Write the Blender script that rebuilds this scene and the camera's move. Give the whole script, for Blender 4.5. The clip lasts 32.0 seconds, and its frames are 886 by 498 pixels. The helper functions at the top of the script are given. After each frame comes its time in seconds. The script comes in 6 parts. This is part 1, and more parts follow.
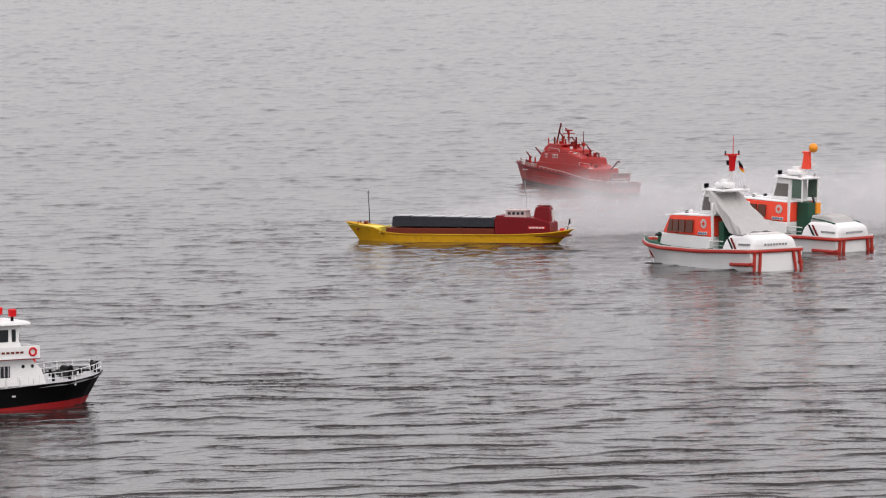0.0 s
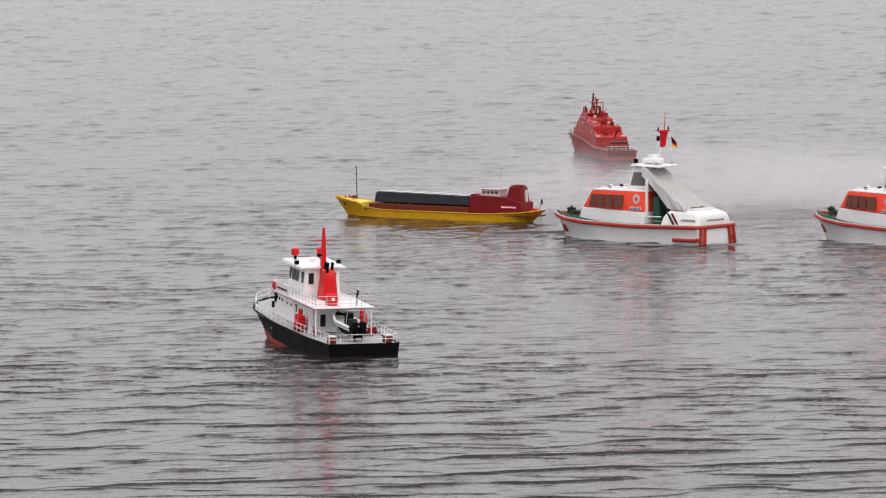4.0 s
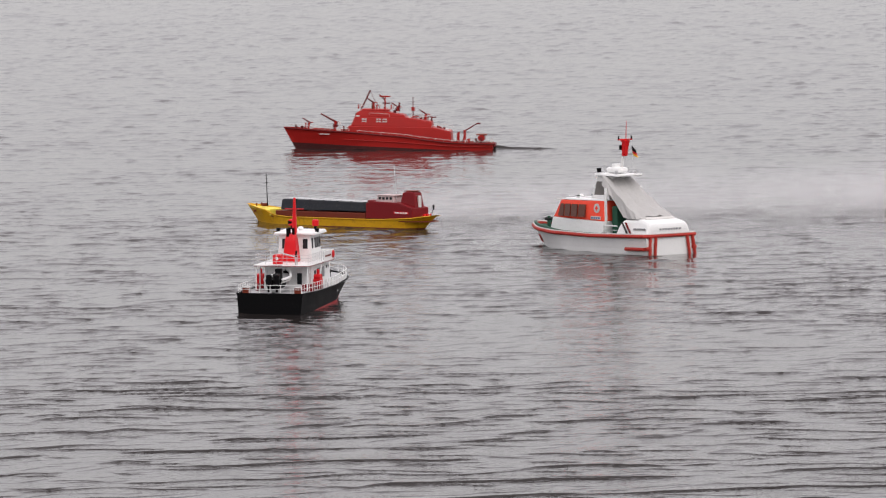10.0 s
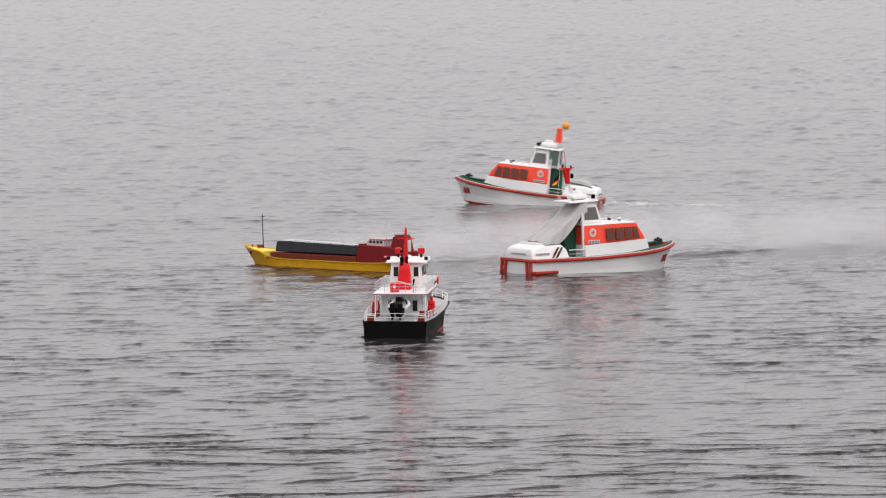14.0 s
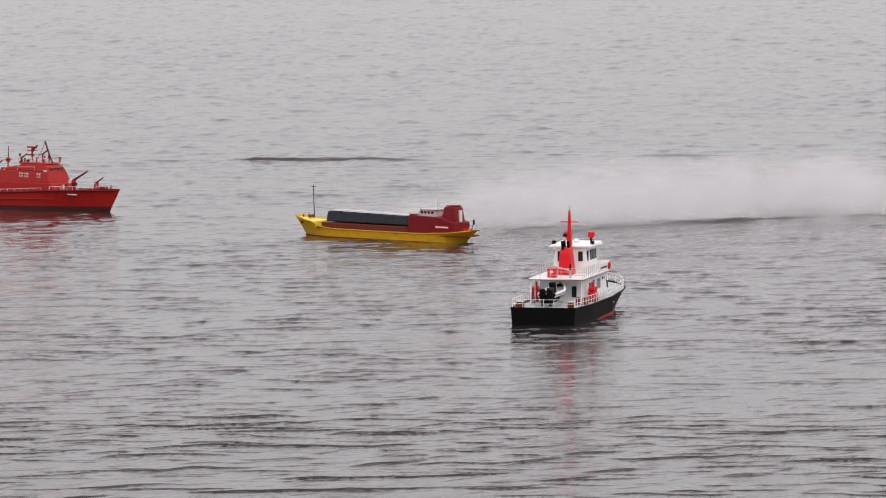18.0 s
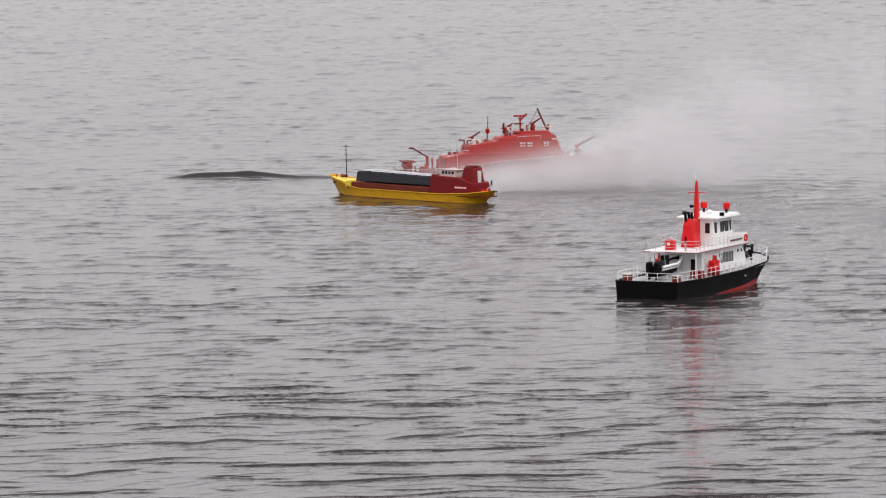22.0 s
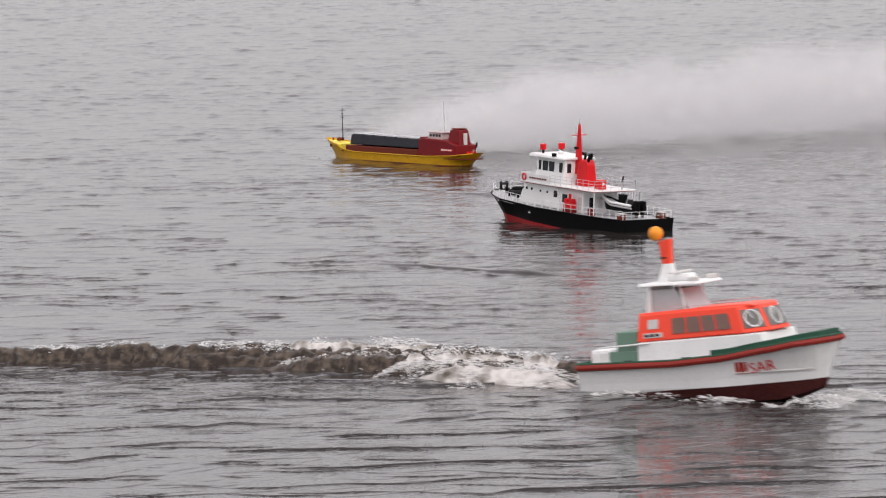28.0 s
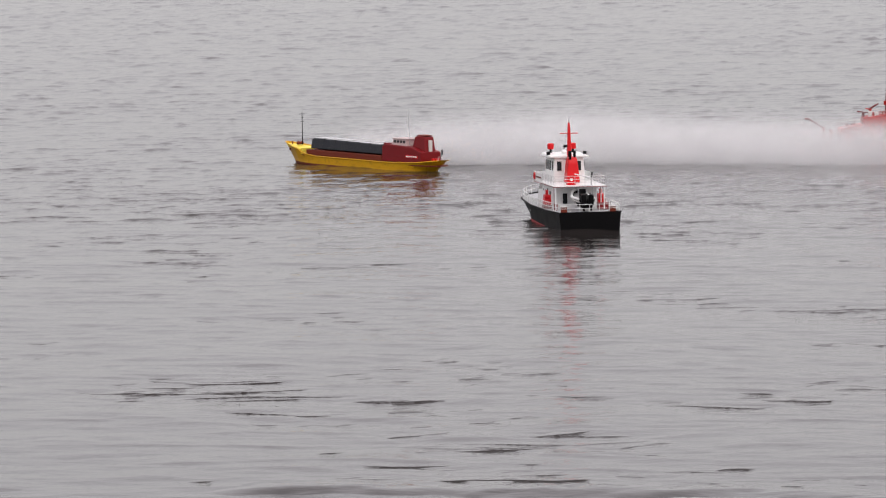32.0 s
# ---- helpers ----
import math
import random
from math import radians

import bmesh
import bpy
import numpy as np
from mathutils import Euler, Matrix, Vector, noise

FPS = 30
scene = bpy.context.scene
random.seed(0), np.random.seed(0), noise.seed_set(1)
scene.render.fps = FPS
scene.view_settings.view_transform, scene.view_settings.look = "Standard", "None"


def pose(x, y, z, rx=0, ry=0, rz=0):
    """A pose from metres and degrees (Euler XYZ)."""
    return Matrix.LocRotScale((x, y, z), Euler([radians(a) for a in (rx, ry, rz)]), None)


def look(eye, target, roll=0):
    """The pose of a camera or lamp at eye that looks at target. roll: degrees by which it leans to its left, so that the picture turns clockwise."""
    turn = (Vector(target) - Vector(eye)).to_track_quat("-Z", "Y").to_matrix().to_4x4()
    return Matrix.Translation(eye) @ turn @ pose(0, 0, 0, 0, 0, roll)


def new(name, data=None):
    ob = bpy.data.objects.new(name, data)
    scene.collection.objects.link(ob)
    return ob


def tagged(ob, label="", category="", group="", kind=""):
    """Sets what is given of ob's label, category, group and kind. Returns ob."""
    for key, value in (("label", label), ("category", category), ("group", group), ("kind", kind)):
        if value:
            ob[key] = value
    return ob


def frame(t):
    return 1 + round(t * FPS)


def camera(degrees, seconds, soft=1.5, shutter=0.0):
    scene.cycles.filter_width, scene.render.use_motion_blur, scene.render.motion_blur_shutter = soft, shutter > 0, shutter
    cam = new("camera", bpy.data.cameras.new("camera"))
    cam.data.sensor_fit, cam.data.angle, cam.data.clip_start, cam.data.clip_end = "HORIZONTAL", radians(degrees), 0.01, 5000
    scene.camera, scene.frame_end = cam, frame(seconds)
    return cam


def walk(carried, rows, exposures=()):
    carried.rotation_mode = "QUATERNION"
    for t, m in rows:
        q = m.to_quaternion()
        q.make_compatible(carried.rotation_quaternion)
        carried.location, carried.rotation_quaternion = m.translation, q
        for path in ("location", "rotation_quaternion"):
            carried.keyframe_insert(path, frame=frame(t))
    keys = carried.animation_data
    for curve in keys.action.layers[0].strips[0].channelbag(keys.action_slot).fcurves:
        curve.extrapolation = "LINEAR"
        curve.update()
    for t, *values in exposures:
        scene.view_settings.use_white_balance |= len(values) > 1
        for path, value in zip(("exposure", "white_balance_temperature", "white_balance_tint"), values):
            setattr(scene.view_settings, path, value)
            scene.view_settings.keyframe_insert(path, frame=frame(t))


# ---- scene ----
EYE_HEIGHT = 2.004
CAMERA_ROWS = [  # seconds, pan to the right, tilt down, lean
    (0, 0.147, 3.889, -0.055), (0.5, 0.197, 3.887, 0.032), (1, 0.198, 3.888, -0.055), (1.5, 0.230, 3.909, -0.068), (2, 0.266, 4.017, -0.063), (2.5, 0.327, 4.069, 0.051),
    (3, 0.370, 4.077, -0.052), (3.5, 0.373, 4.122, 0.021), (5.5, 0.280, 4.121, 0.022), (6, 0.258, 4.079, -0.029), (7, 0.374, 4.044, -0.040), (8, 0.646, 4.071, 0.006),
    (8.5, 0.885, 4.077, 0.024), (9, 1.067, 4.077, -0.039), (10, 1.365, 4.034, 0.024), (11, 1.574, 3.967, 0.041), (11.5, 1.579, 3.844, -0.118), (12, 1.647, 3.596, -0.008),
    (12.5, 1.701, 3.443, 0.117), (13, 1.612, 3.382, 0.096), (13.5, 1.496, 3.584, -0.078), (14, 1.444, 3.575, -0.009), (14.5, 1.426, 3.605, -0.023), (16.5, 1.407, 3.788, -0.024),
    (17, 1.208, 3.790, 0.003), (17.5, 1.006, 3.799, 0.003), (18, 0.848, 3.876, -0.020), (18.5, 0.785, 4.010, -0.012), (19, 0.660, 4.079, -0.044), (20, 0.442, 4.206, -0.002),
    (21, 0.534, 4.261, -0.064), (22, 0.608, 4.285, -0.013), (23, 0.833, 4.277, 0.008), (23.5, 0.941, 4.296, 0.022), (24, 1.023, 4.299, -0.064), (24.5, 1.130, 4.301, -0.014),
    (26.5, 0.775, 4.537, -0.017), (27, 0.763, 4.587, -0.039), (27.5, 0.725, 4.608, -0.031), (28, 0.721, 4.657, 0.013), (28.5, 0.766, 4.607, 0.053), (29, 0.724, 4.626, -0.066),
    (29.5, 0.747, 4.583, 0.013), (30, 0.822, 4.550, 0.037), (31, 0.858, 4.545, 0.001), (31.5, 0.975, 4.567, 0.024), (32, 1.117, 4.599, -0.008),
]
cam = camera(9.265, 32.0, soft=1.15, shutter=0.22)
walk(cam, [(t, pose(0, 0, EYE_HEIGHT, 90 - tilt, 0, -pan) @ pose(0, 0, 0, 0, 0, lean)) for t, pan, tilt, lean in CAMERA_ROWS],
     exposures=[(0, 0.0), (32, 0.0)])

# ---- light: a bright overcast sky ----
world = bpy.data.worlds.new("overcast")
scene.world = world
scene.cycles.transparent_max_bounces = 96
world.use_nodes = True
wn, wl = world.node_tree.nodes, world.node_tree.links
sky = wn.new("ShaderNodeTexSky")
sky.sky_type, sky.sun_disc, sky.sun_elevation, sky.sun_rotation = "NISHITA", False, radians(48), radians(153)
sky.dust_density = 4
clear = wn.new("ShaderNodeVectorMath")
clear.operation = "SCALE"
clear.inputs["Scale"].default_value = 0.10
wl.new(sky.outputs[0], clear.inputs[0])
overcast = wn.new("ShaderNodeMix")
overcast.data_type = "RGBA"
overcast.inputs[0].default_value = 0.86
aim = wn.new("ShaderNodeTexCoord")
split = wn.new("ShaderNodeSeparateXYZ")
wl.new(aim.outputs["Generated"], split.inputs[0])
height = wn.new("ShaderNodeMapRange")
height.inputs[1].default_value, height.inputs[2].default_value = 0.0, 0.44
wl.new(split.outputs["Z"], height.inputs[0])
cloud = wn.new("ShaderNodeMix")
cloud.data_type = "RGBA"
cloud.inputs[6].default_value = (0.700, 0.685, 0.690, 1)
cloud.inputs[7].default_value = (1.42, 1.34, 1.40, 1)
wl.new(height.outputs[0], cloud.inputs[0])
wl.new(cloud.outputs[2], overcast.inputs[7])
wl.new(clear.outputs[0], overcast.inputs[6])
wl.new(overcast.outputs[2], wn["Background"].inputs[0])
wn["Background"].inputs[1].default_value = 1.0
sun = new("sun", bpy.data.lights.new("sun", "SUN"))
sun.data.energy, sun.data.angle, sun.data.color = 0.9, radians(40), (1.0, 0.97, 0.93)
sun.matrix_world = look((10, -20, 25), (0, 0, 0))


# ---- materials ----
def mat(name, color, rough=0.4, metal=0.0, vary=0.12, grain=60.0, bump=0.0, dirt=0.25, dirt_color=(0.16, 0.14, 0.12), gloss=0.22):
    m = bpy.data.materials.new(name)
    m.use_nodes = True
    n, l = m.node_tree.nodes, m.node_tree.links
    b = n["Principled BSDF"]
    co = n.new("ShaderNodeTexCoord")
    big = n.new("ShaderNodeTexNoise")
    big.inputs["Scale"].default_value, big.inputs["Detail"].default_value = grain * 0.22, 4
    fine = n.new("ShaderNodeTexNoise")
    fine.inputs["Scale"].default_value, fine.inputs["Detail"].default_value = grain * 2.2, 6
    for t in (big, fine):
        l.new(co.outputs["Object"], t.inputs["Vector"])
    ramp = n.new("ShaderNodeMapRange")
    ramp.inputs[1].default_value, ramp.inputs[2].default_value = 0.52, 0.80
    ramp.inputs[3].default_value, ramp.inputs[4].default_value = 0.0, dirt
    l.new(fine.outputs["Fac"], ramp.inputs[0])
    shade = n.new("ShaderNodeMix")
    shade.data_type = "RGBA"
    shade.inputs[6].default_value = (*[c * (1 - vary) for c in color], 1)
    shade.inputs[7].default_value = (*[min(1, c * (1 + vary)) for c in color], 1)
    l.new(big.outputs["Fac"], shade.inputs[0])
    soil = n.new("ShaderNodeMix")
    soil.data_type = "RGBA"
    soil.inputs[7].default_value = (*dirt_color, 1)
    l.new(ramp.outputs[0], soil.inputs[0])
    l.new(shade.outputs[2], soil.inputs[6])
    l.new(soil.outputs[2], b.inputs["Base Color"])
    rr = n.new("ShaderNodeMapRange")
    rr.inputs[3].default_value, rr.inputs[4].default_value = max(0.03, rough - 0.1), min(1, rough + 0.12)
    l.new(big.outputs["Fac"], rr.inputs[0])
    l.new(rr.outputs[0], b.inputs["Roughness"])
    b.inputs["Metallic"].default_value = metal
    b.inputs["Specular IOR Level"].default_value = gloss
    if bump:
        bp = n.new("ShaderNodeBump")
        bp.inputs["Strength"].default_value, bp.inputs["Distance"].default_value = bump, 0.002
        l.new(fine.outputs["Fac"], bp.inputs["Height"])
        l.new(bp.outputs[0], b.inputs["Normal"])
    return m


YELLOW = mat("yellow_hull_paint", (0.60, 0.32, 0.010), 0.38, vary=0.2, grain=30, dirt=0.55, dirt_color=(0.22, 0.09, 0.02), bump=0.2)
YELLOW_DECK = mat("pale_yellow_deck", (0.80, 0.66, 0.08), 0.5, bump=0.2)
RUST = mat("rust_brown_paint", (0.15, 0.026, 0.012), 0.6, dirt=0.4, dirt_color=(0.07, 0.02, 0.01), bump=0.4)
DARK_RED = mat("dark_red_paint", (0.17, 0.005, 0.008), 0.4, dirt=0.2, dirt_color=(0.07, 0.01, 0.01), bump=0.15)
TARP = mat("black_tarpaulin", (0.018, 0.02, 0.026), 0.45, bump=0.5, grain=40)
TARP_TOP = mat("grey_hatch_sheet", (0.46, 0.46, 0.47), 0.35, bump=0.5, grain=40, dirt=0.4)
WHITE = mat("white_paint", (0.80, 0.80, 0.79), 0.35, dirt=0.18, vary=0.05)
OFF_WHITE = mat("off_white_paint", (0.62, 0.60, 0.58), 0.5, dirt=0.2)
PINK_WHITE = mat("pinkish_white_paint", (0.52, 0.40, 0.39), 0.55, dirt=0.3)
CANVAS = mat("grey_canvas", (0.43, 0.42, 0.41), 0.8, bump=0.6, grain=30, dirt=0.15)
BLACK = mat("black_paint", (0.003, 0.003, 0.0035), 0.55, dirt=0.10, dirt_color=(0.05, 0.04, 0.04), gloss=0.07)
RUBBER = mat("black_rubber", (0.02, 0.02, 0.02), 0.7)
RED = mat("signal_red_paint", (0.60, 0.010, 0.014), 0.38, vary=0.1, dirt=0.12, dirt_color=(0.2, 0.02, 0.02))
HULL_RED = mat("antifouling_red", (0.30, 0.014, 0.016), 0.5, dirt=0.3, dirt_color=(0.12, 0.02, 0.02))
FIRE_RED = mat("fireboat_red_paint", (0.34, 0.013, 0.010), 0.42, vary=0.15, dirt=0.25, dirt_color=(0.16, 0.01, 0.01), bump=0.15)
FIRE_DARK = mat("fireboat_dark_red", (0.12, 0.006, 0.008), 0.5)
BOTTOM_DARK = mat("dark_bottom_paint", (0.055, 0.010, 0.010), 0.5)
ORANGE = mat("daylight_orange_paint", (0.95, 0.085, 0.045), 0.4, vary=0.06, dirt=0.06)
BALL_ORANGE = mat("orange_ball", (0.90, 0.32, 0.03), 0.45, dirt=0.05)
DARK_FENDER = mat("dark_red_rubber_fender", (0.26, 0.026, 0.018), 0.55, dirt=0.2)
FENDER = mat("red_rubber_fender", (0.40, 0.032, 0.022), 0.55, dirt=0.2)
GREEN = mat("green_deck_paint", (0.022, 0.085, 0.052), 0.6, bump=0.2)
DECK_GREY = mat("light_grey_deck", (0.42, 0.42, 0.43), 0.6, bump=0.2)
STEEL = mat("galvanised_steel", (0.55, 0.55, 0.56), 0.35, metal=0.7)
GLASS = mat("dark_window_glass", (0.02, 0.022, 0.025), 0.08, vary=0.3, dirt=0.0)
GREY_GLASS = mat("grey_tinted_glass", (0.16, 0.15, 0.14), 0.08, vary=0.2, dirt=0.0)
BROWN_GLASS = mat("brown_tinted_glass", (0.13, 0.05, 0.035), 0.1, vary=0.2, dirt=0.0)
SMOKED_GLASS = mat("smoked_glass", (0.20, 0.12, 0.10), 0.1, vary=0.2, dirt=0.0)
PALE_GLASS = mat("pale_glass", (0.46, 0.46, 0.47), 0.1, vary=0.15, dirt=0.0)
GREEN_GLASS = mat("greenish_glass", (0.10, 0.15, 0.12), 0.1, vary=0.2, dirt=0.0)
GOLD = mat("gold_cloth", (0.75, 0.45, 0.04), 0.8, dirt=0.05)
BLUE = mat("faded_blue_paint", (0.12, 0.18, 0.32), 0.6, dirt=0.1)


def water_material():
    m = bpy.data.materials.new("lake_water")
    m.use_nodes = True
    n, l = m.node_tree.nodes, m.node_tree.links
    b = n["Principled BSDF"]
    b.inputs["Base Color"].default_value = (0.024, 0.020, 0.019, 1)
    b.inputs["Roughness"].default_value = 0.035
    b.inputs["IOR"].default_value = 1.33
    co = n.new("ShaderNodeTexCoord")
    prev = None
    for scale, ratio, turn, strength, dist in ((13, 0.4, 8, 0.35, 0.0007), (60, 0.4, -10, 0.9, 0.0015)):
        mp = n.new("ShaderNodeMapping")
        mp.inputs["Scale"].default_value = (ratio, 1, 1)
        mp.inputs["Rotation"].default_value = (0, 0, radians(turn))
        l.new(co.outputs["Object"], mp.inputs["Vector"])
        t = n.new("ShaderNodeTexNoise")
        t.inputs["Scale"].default_value, t.inputs["Detail"].default_value = scale, 2
        l.new(mp.outputs[0], t.inputs["Vector"])
        bp = n.new("ShaderNodeBump")
        bp.inputs["Strength"].default_value, bp.inputs["Distance"].default_value = strength, dist
        l.new(t.outputs["Fac"], bp.inputs["Height"])
        if prev:
            l.new(prev.outputs[0], bp.inputs["Normal"])
        prev = bp
    l.new(prev.outputs[0], b.inputs["Normal"])
    return m


# ---- mesh tools ----
def mesh_of(name, bm, material, smooth=False):
    bmesh.ops.recalc_face_normals(bm, faces=bm.faces)
    me = bpy.data.meshes.new(name)
    bm.to_mesh(me)
    bm.free()
    for mt in (material if isinstance(material, (list, tuple)) else [material]):
        me.materials.append(mt)
    if smooth:
        for p in me.polygons:
            p.use_smooth = True
    return me


def part(name, bm, material, parent, label="", smooth=False):
    ob = new(name, mesh_of(name, bm, material, smooth))
    ob.parent = parent
    if label:
        ob["label"] = label
    return ob


def box(x0, x1, y0, y1, z0, z1, bev=0.002, bm=None):
    own = bmesh.new()
    v = [own.verts.new((x, y, z)) for x in (x0, x1) for y in (y0, y1) for z in (z0, z1)]
    for f in ((0, 1, 3, 2), (4, 6, 7, 5), (0, 4, 5, 1), (2, 3, 7, 6), (0, 2, 6, 4), (1, 5, 7, 3)):
        own.faces.new([v[i] for i in f])
    bmesh.ops.recalc_face_normals(own, faces=own.faces)
    if bev:
        bmesh.ops.bevel(own, geom=own.edges[:], offset=bev, segments=2, affect="EDGES", profile=0.5)
    return merge(bm, own)


def merge(bm, own):
    if bm is None:
        return own
    tmp = bpy.data.meshes.new("tmp")
    own.to_mesh(tmp)
    own.free()
    bm.from_mesh(tmp)
    bpy.data.meshes.remove(tmp)
    return bm


def prism(profile, w0, w1=None, bev=0.003, bm=None, y=0.0, top=None):
    """A block with the side outline profile [(x, z)], half width w0 (w1 at its top) about y."""
    own = bmesh.new()
    zs = [p[1] for p in profile]
    lo, hi = min(zs), max(zs)
    w1 = w0 if w1 is None else w1
    half = [w0 + (w1 - w0) * (z - lo) / max(1e-6, hi - lo) for z in zs]
    a = [own.verts.new((x, y + h, z)) for (x, z), h in zip(profile, half)]
    b = [own.verts.new((x, y - h, z)) for (x, z), h in zip(profile, half)]
    own.faces.new(a)
    own.faces.new(b[::-1])
    k = len(a)
    for i in range(k):
        own.faces.new((a[i], b[i], b[(i + 1) % k], a[(i + 1) % k]))
    bmesh.ops.recalc_face_normals(own, faces=own.faces)
    if bev:
        bmesh.ops.bevel(own, geom=own.edges[:], offset=bev, segments=2, affect="EDGES", profile=0.5)
    return merge(bm, own)


def rod(p, q, r0, r1=None, n=8, bm=None):
    """A round bar from p to q, tapering from r0 to r1."""
    p, q = Vector(p), Vector(q)
    r1 = r0 if r1 is None else r1
    own = bmesh.new()
    bmesh.ops.create_cone(own, cap_ends=True, segments=n, radius1=r0, radius2=r1, depth=(q - p).length)
    m = Matrix.Translation((p + q) / 2) @ (q - p).to_track_quat("Z", "Y").to_matrix().to_4x4()
    bmesh.ops.transform(own, matrix=m, verts=own.verts)
    return merge(bm, own)


def ball(c, r, sx=1, sy=1, sz=1, bm=None, n=12):
    own = bmesh.new()
    bmesh.ops.create_uvsphere(own, u_segments=n, v_segments=max(6, n * 2 // 3), radius=r)
    bmesh.ops.transform(own, matrix=Matrix.Translation(c) @ Matrix.Diagonal((sx, sy, sz, 1)), verts=own.verts)
    return merge(bm, own)


def tube(points, r, n=8, bm=None):
    """A round bar bent along points."""
    own = bmesh.new()
    pts = [Vector(p) for p in points]
    rings = []
    for i, p in enumerate(pts):
        d = (pts[min(i + 1, len(pts) - 1)] - pts[max(i - 1, 0)]).normalized()
        s = d.cross(Vector((0, 0, 1)))
        s = s.normalized() if s.length > 1e-4 else Vector((1, 0, 0))
        u = s.cross(d)
        rings.append([own.verts.new(p + r * (math.cos(a) * s + math.sin(a) * u)) for a in (2 * math.pi * k / n for k in range(n))])
    for a, b in zip(rings, rings[1:]):
        for k in range(n):
            own.faces.new((a[k], a[(k + 1) % n], b[(k + 1) % n], b[k]))
    own.faces.new(rings[0])
    own.faces.new(rings[-1][::-1])
    return merge(bm, own)


def loft(stations, levels=None):
    """A hull shell from stations (x, [(half width, z), ...] from keel to rail), closed at stern and stem."""
    bm = bmesh.new()
    rows = []
    for x, sec in stations:
        pts = [(x + (s[2] if len(s) > 2 else 0), s[0], s[1]) for s in sec]
        port = [bm.verts.new(p) for p in pts]
        star = [bm.verts.new((p[0], -p[1], p[2])) if p[1] > 1e-6 else v for p, v in zip(pts, port)]
        rows.append((port, star))
    for (p0, s0), (p1, s1) in zip(rows, rows[1:]):
        for a, b in ((p0, p1), (s0, s1)):
            for i in range(len(a) - 1):
                quad = []
                for v in (a[i], b[i], b[i + 1], a[i + 1]):
                    if v not in quad:
                        quad.append(v)
                if len(quad) >= 3:
                    try:
                        bm.faces.new(quad)
                    except ValueError:
                        pass
    p, s = rows[0]
    ring = p + [v for v in reversed(s) if v not in p]
    bm.faces.new(ring)
    p, s = rows[-1]
    for i in range(len(p) - 1):
        quad = list(dict.fromkeys((p[i], p[i + 1], s[i + 1], s[i])))
        if len(quad) > 2:
            bm.faces.new(quad)
    bmesh.ops.remove_doubles(bm, verts=bm.verts, dist=1e-5)
    return bm


def mid(table, x):
    """A value at x from a table of (x, value), smoothly between."""
    for (x0, v0), (x1, v1) in zip(table, table[1:]):
        if x <= x1:
            f = min(1, max(0, (x - x0) / (x1 - x0)))
            f = f * f * (3 - 2 * f) * 0.35 + f * 0.65
            return v0 + (v1 - v0) * f
    return table[-1][1]


def hull_shape(x0, x1, beam, sheer, flare, keel, rake, steps=26, counter=0.0):
    """Stations of a hull between stern x0 and bow x1; beam and sheer by x; flare is the waterline's share of the beam."""
    out = []
    for i in range(steps):
        f = i / (steps - 1)
        x = x0 + (x1 - x0) * f ** 0.9
        hb, hz, fl = mid(beam, x), mid(sheer, x), mid(flare, x)
        back = rake * max(0, (x - (x1 - 0.35)) / 0.35) ** 2
        back -= counter * max(0, (x0 + 0.22 - x) / 0.22) ** 2
        sec = [(0, keel * (1 - 0.6 * max(0, f - 0.8) / 0.2), -back), (hb * fl * 0.85, keel * 0.8 * (1 - 0.6 * max(0, f - 0.8) / 0.2), -back),
               (hb * fl, -0.004, -back * 0.85)]
        for k in (0.25, 0.5, 0.75, 1.0):
            sec.append((hb * (fl + (1 - fl) * k ** 1.3), hz * k, -back * (1 - k) * 0.85))
        out.append((x, sec))
    return out


def hull_parts(thing, st, upper, lower, split, trim=0.0, name="hull", label=""):
    """The hull above and below its painted waterline, as two meshes."""
    bm = loft(st)
    bm2 = bm.copy()
    bmesh.ops.bisect_plane(bm, geom=bm.verts[:] + bm.edges[:] + bm.faces[:], plane_co=(0, 0, split), plane_no=(-trim, 0, 1), clear_inner=True)
    bmesh.ops.bisect_plane(bm2, geom=bm2.verts[:] + bm2.edges[:] + bm2.faces[:], plane_co=(0, 0, split), plane_no=(-trim, 0, 1), clear_outer=True)
    part(name, bm, upper, thing, label)
    part("bottom", bm2, lower, thing, "")


def deck_sheet(beam, sheer, x0, x1, drop=0.004, inset=0.004, thick=0.006, steps=20):
    bm = bmesh.new()
    top, bot = [], []
    for i in range(steps):
        x = x0 + (x1 - x0) * i / (steps - 1)
        h = max(0.003, mid(beam, x) - inset)
        z = mid(sheer, x) - drop
        top.append((bm.verts.new((x, h, z)), bm.verts.new((x, -h, z))))
        bot.append((bm.verts.new((x, h, z - thick)), bm.verts.new((x, -h, z - thick))))
    for (a, b), (c, d) in zip(top, top[1:]):
        bm.faces.new((a, b, d, c))
    for (a, b), (c, d) in zip(bot, bot[1:]):
        bm.faces.new((a, c, d, b))
    for i in range(steps - 1):
        for s in (0, 1):
            bm.faces.new((top[i][s], top[i + 1][s], bot[i + 1][s], bot[i][s]))
    bm.faces.new((top[0][0], bot[0][0], bot[0][1], top[0][1]))
    bm.faces.new((top[-1][0], top[-1][1], bot[-1][1], bot[-1][0]))
    return bm


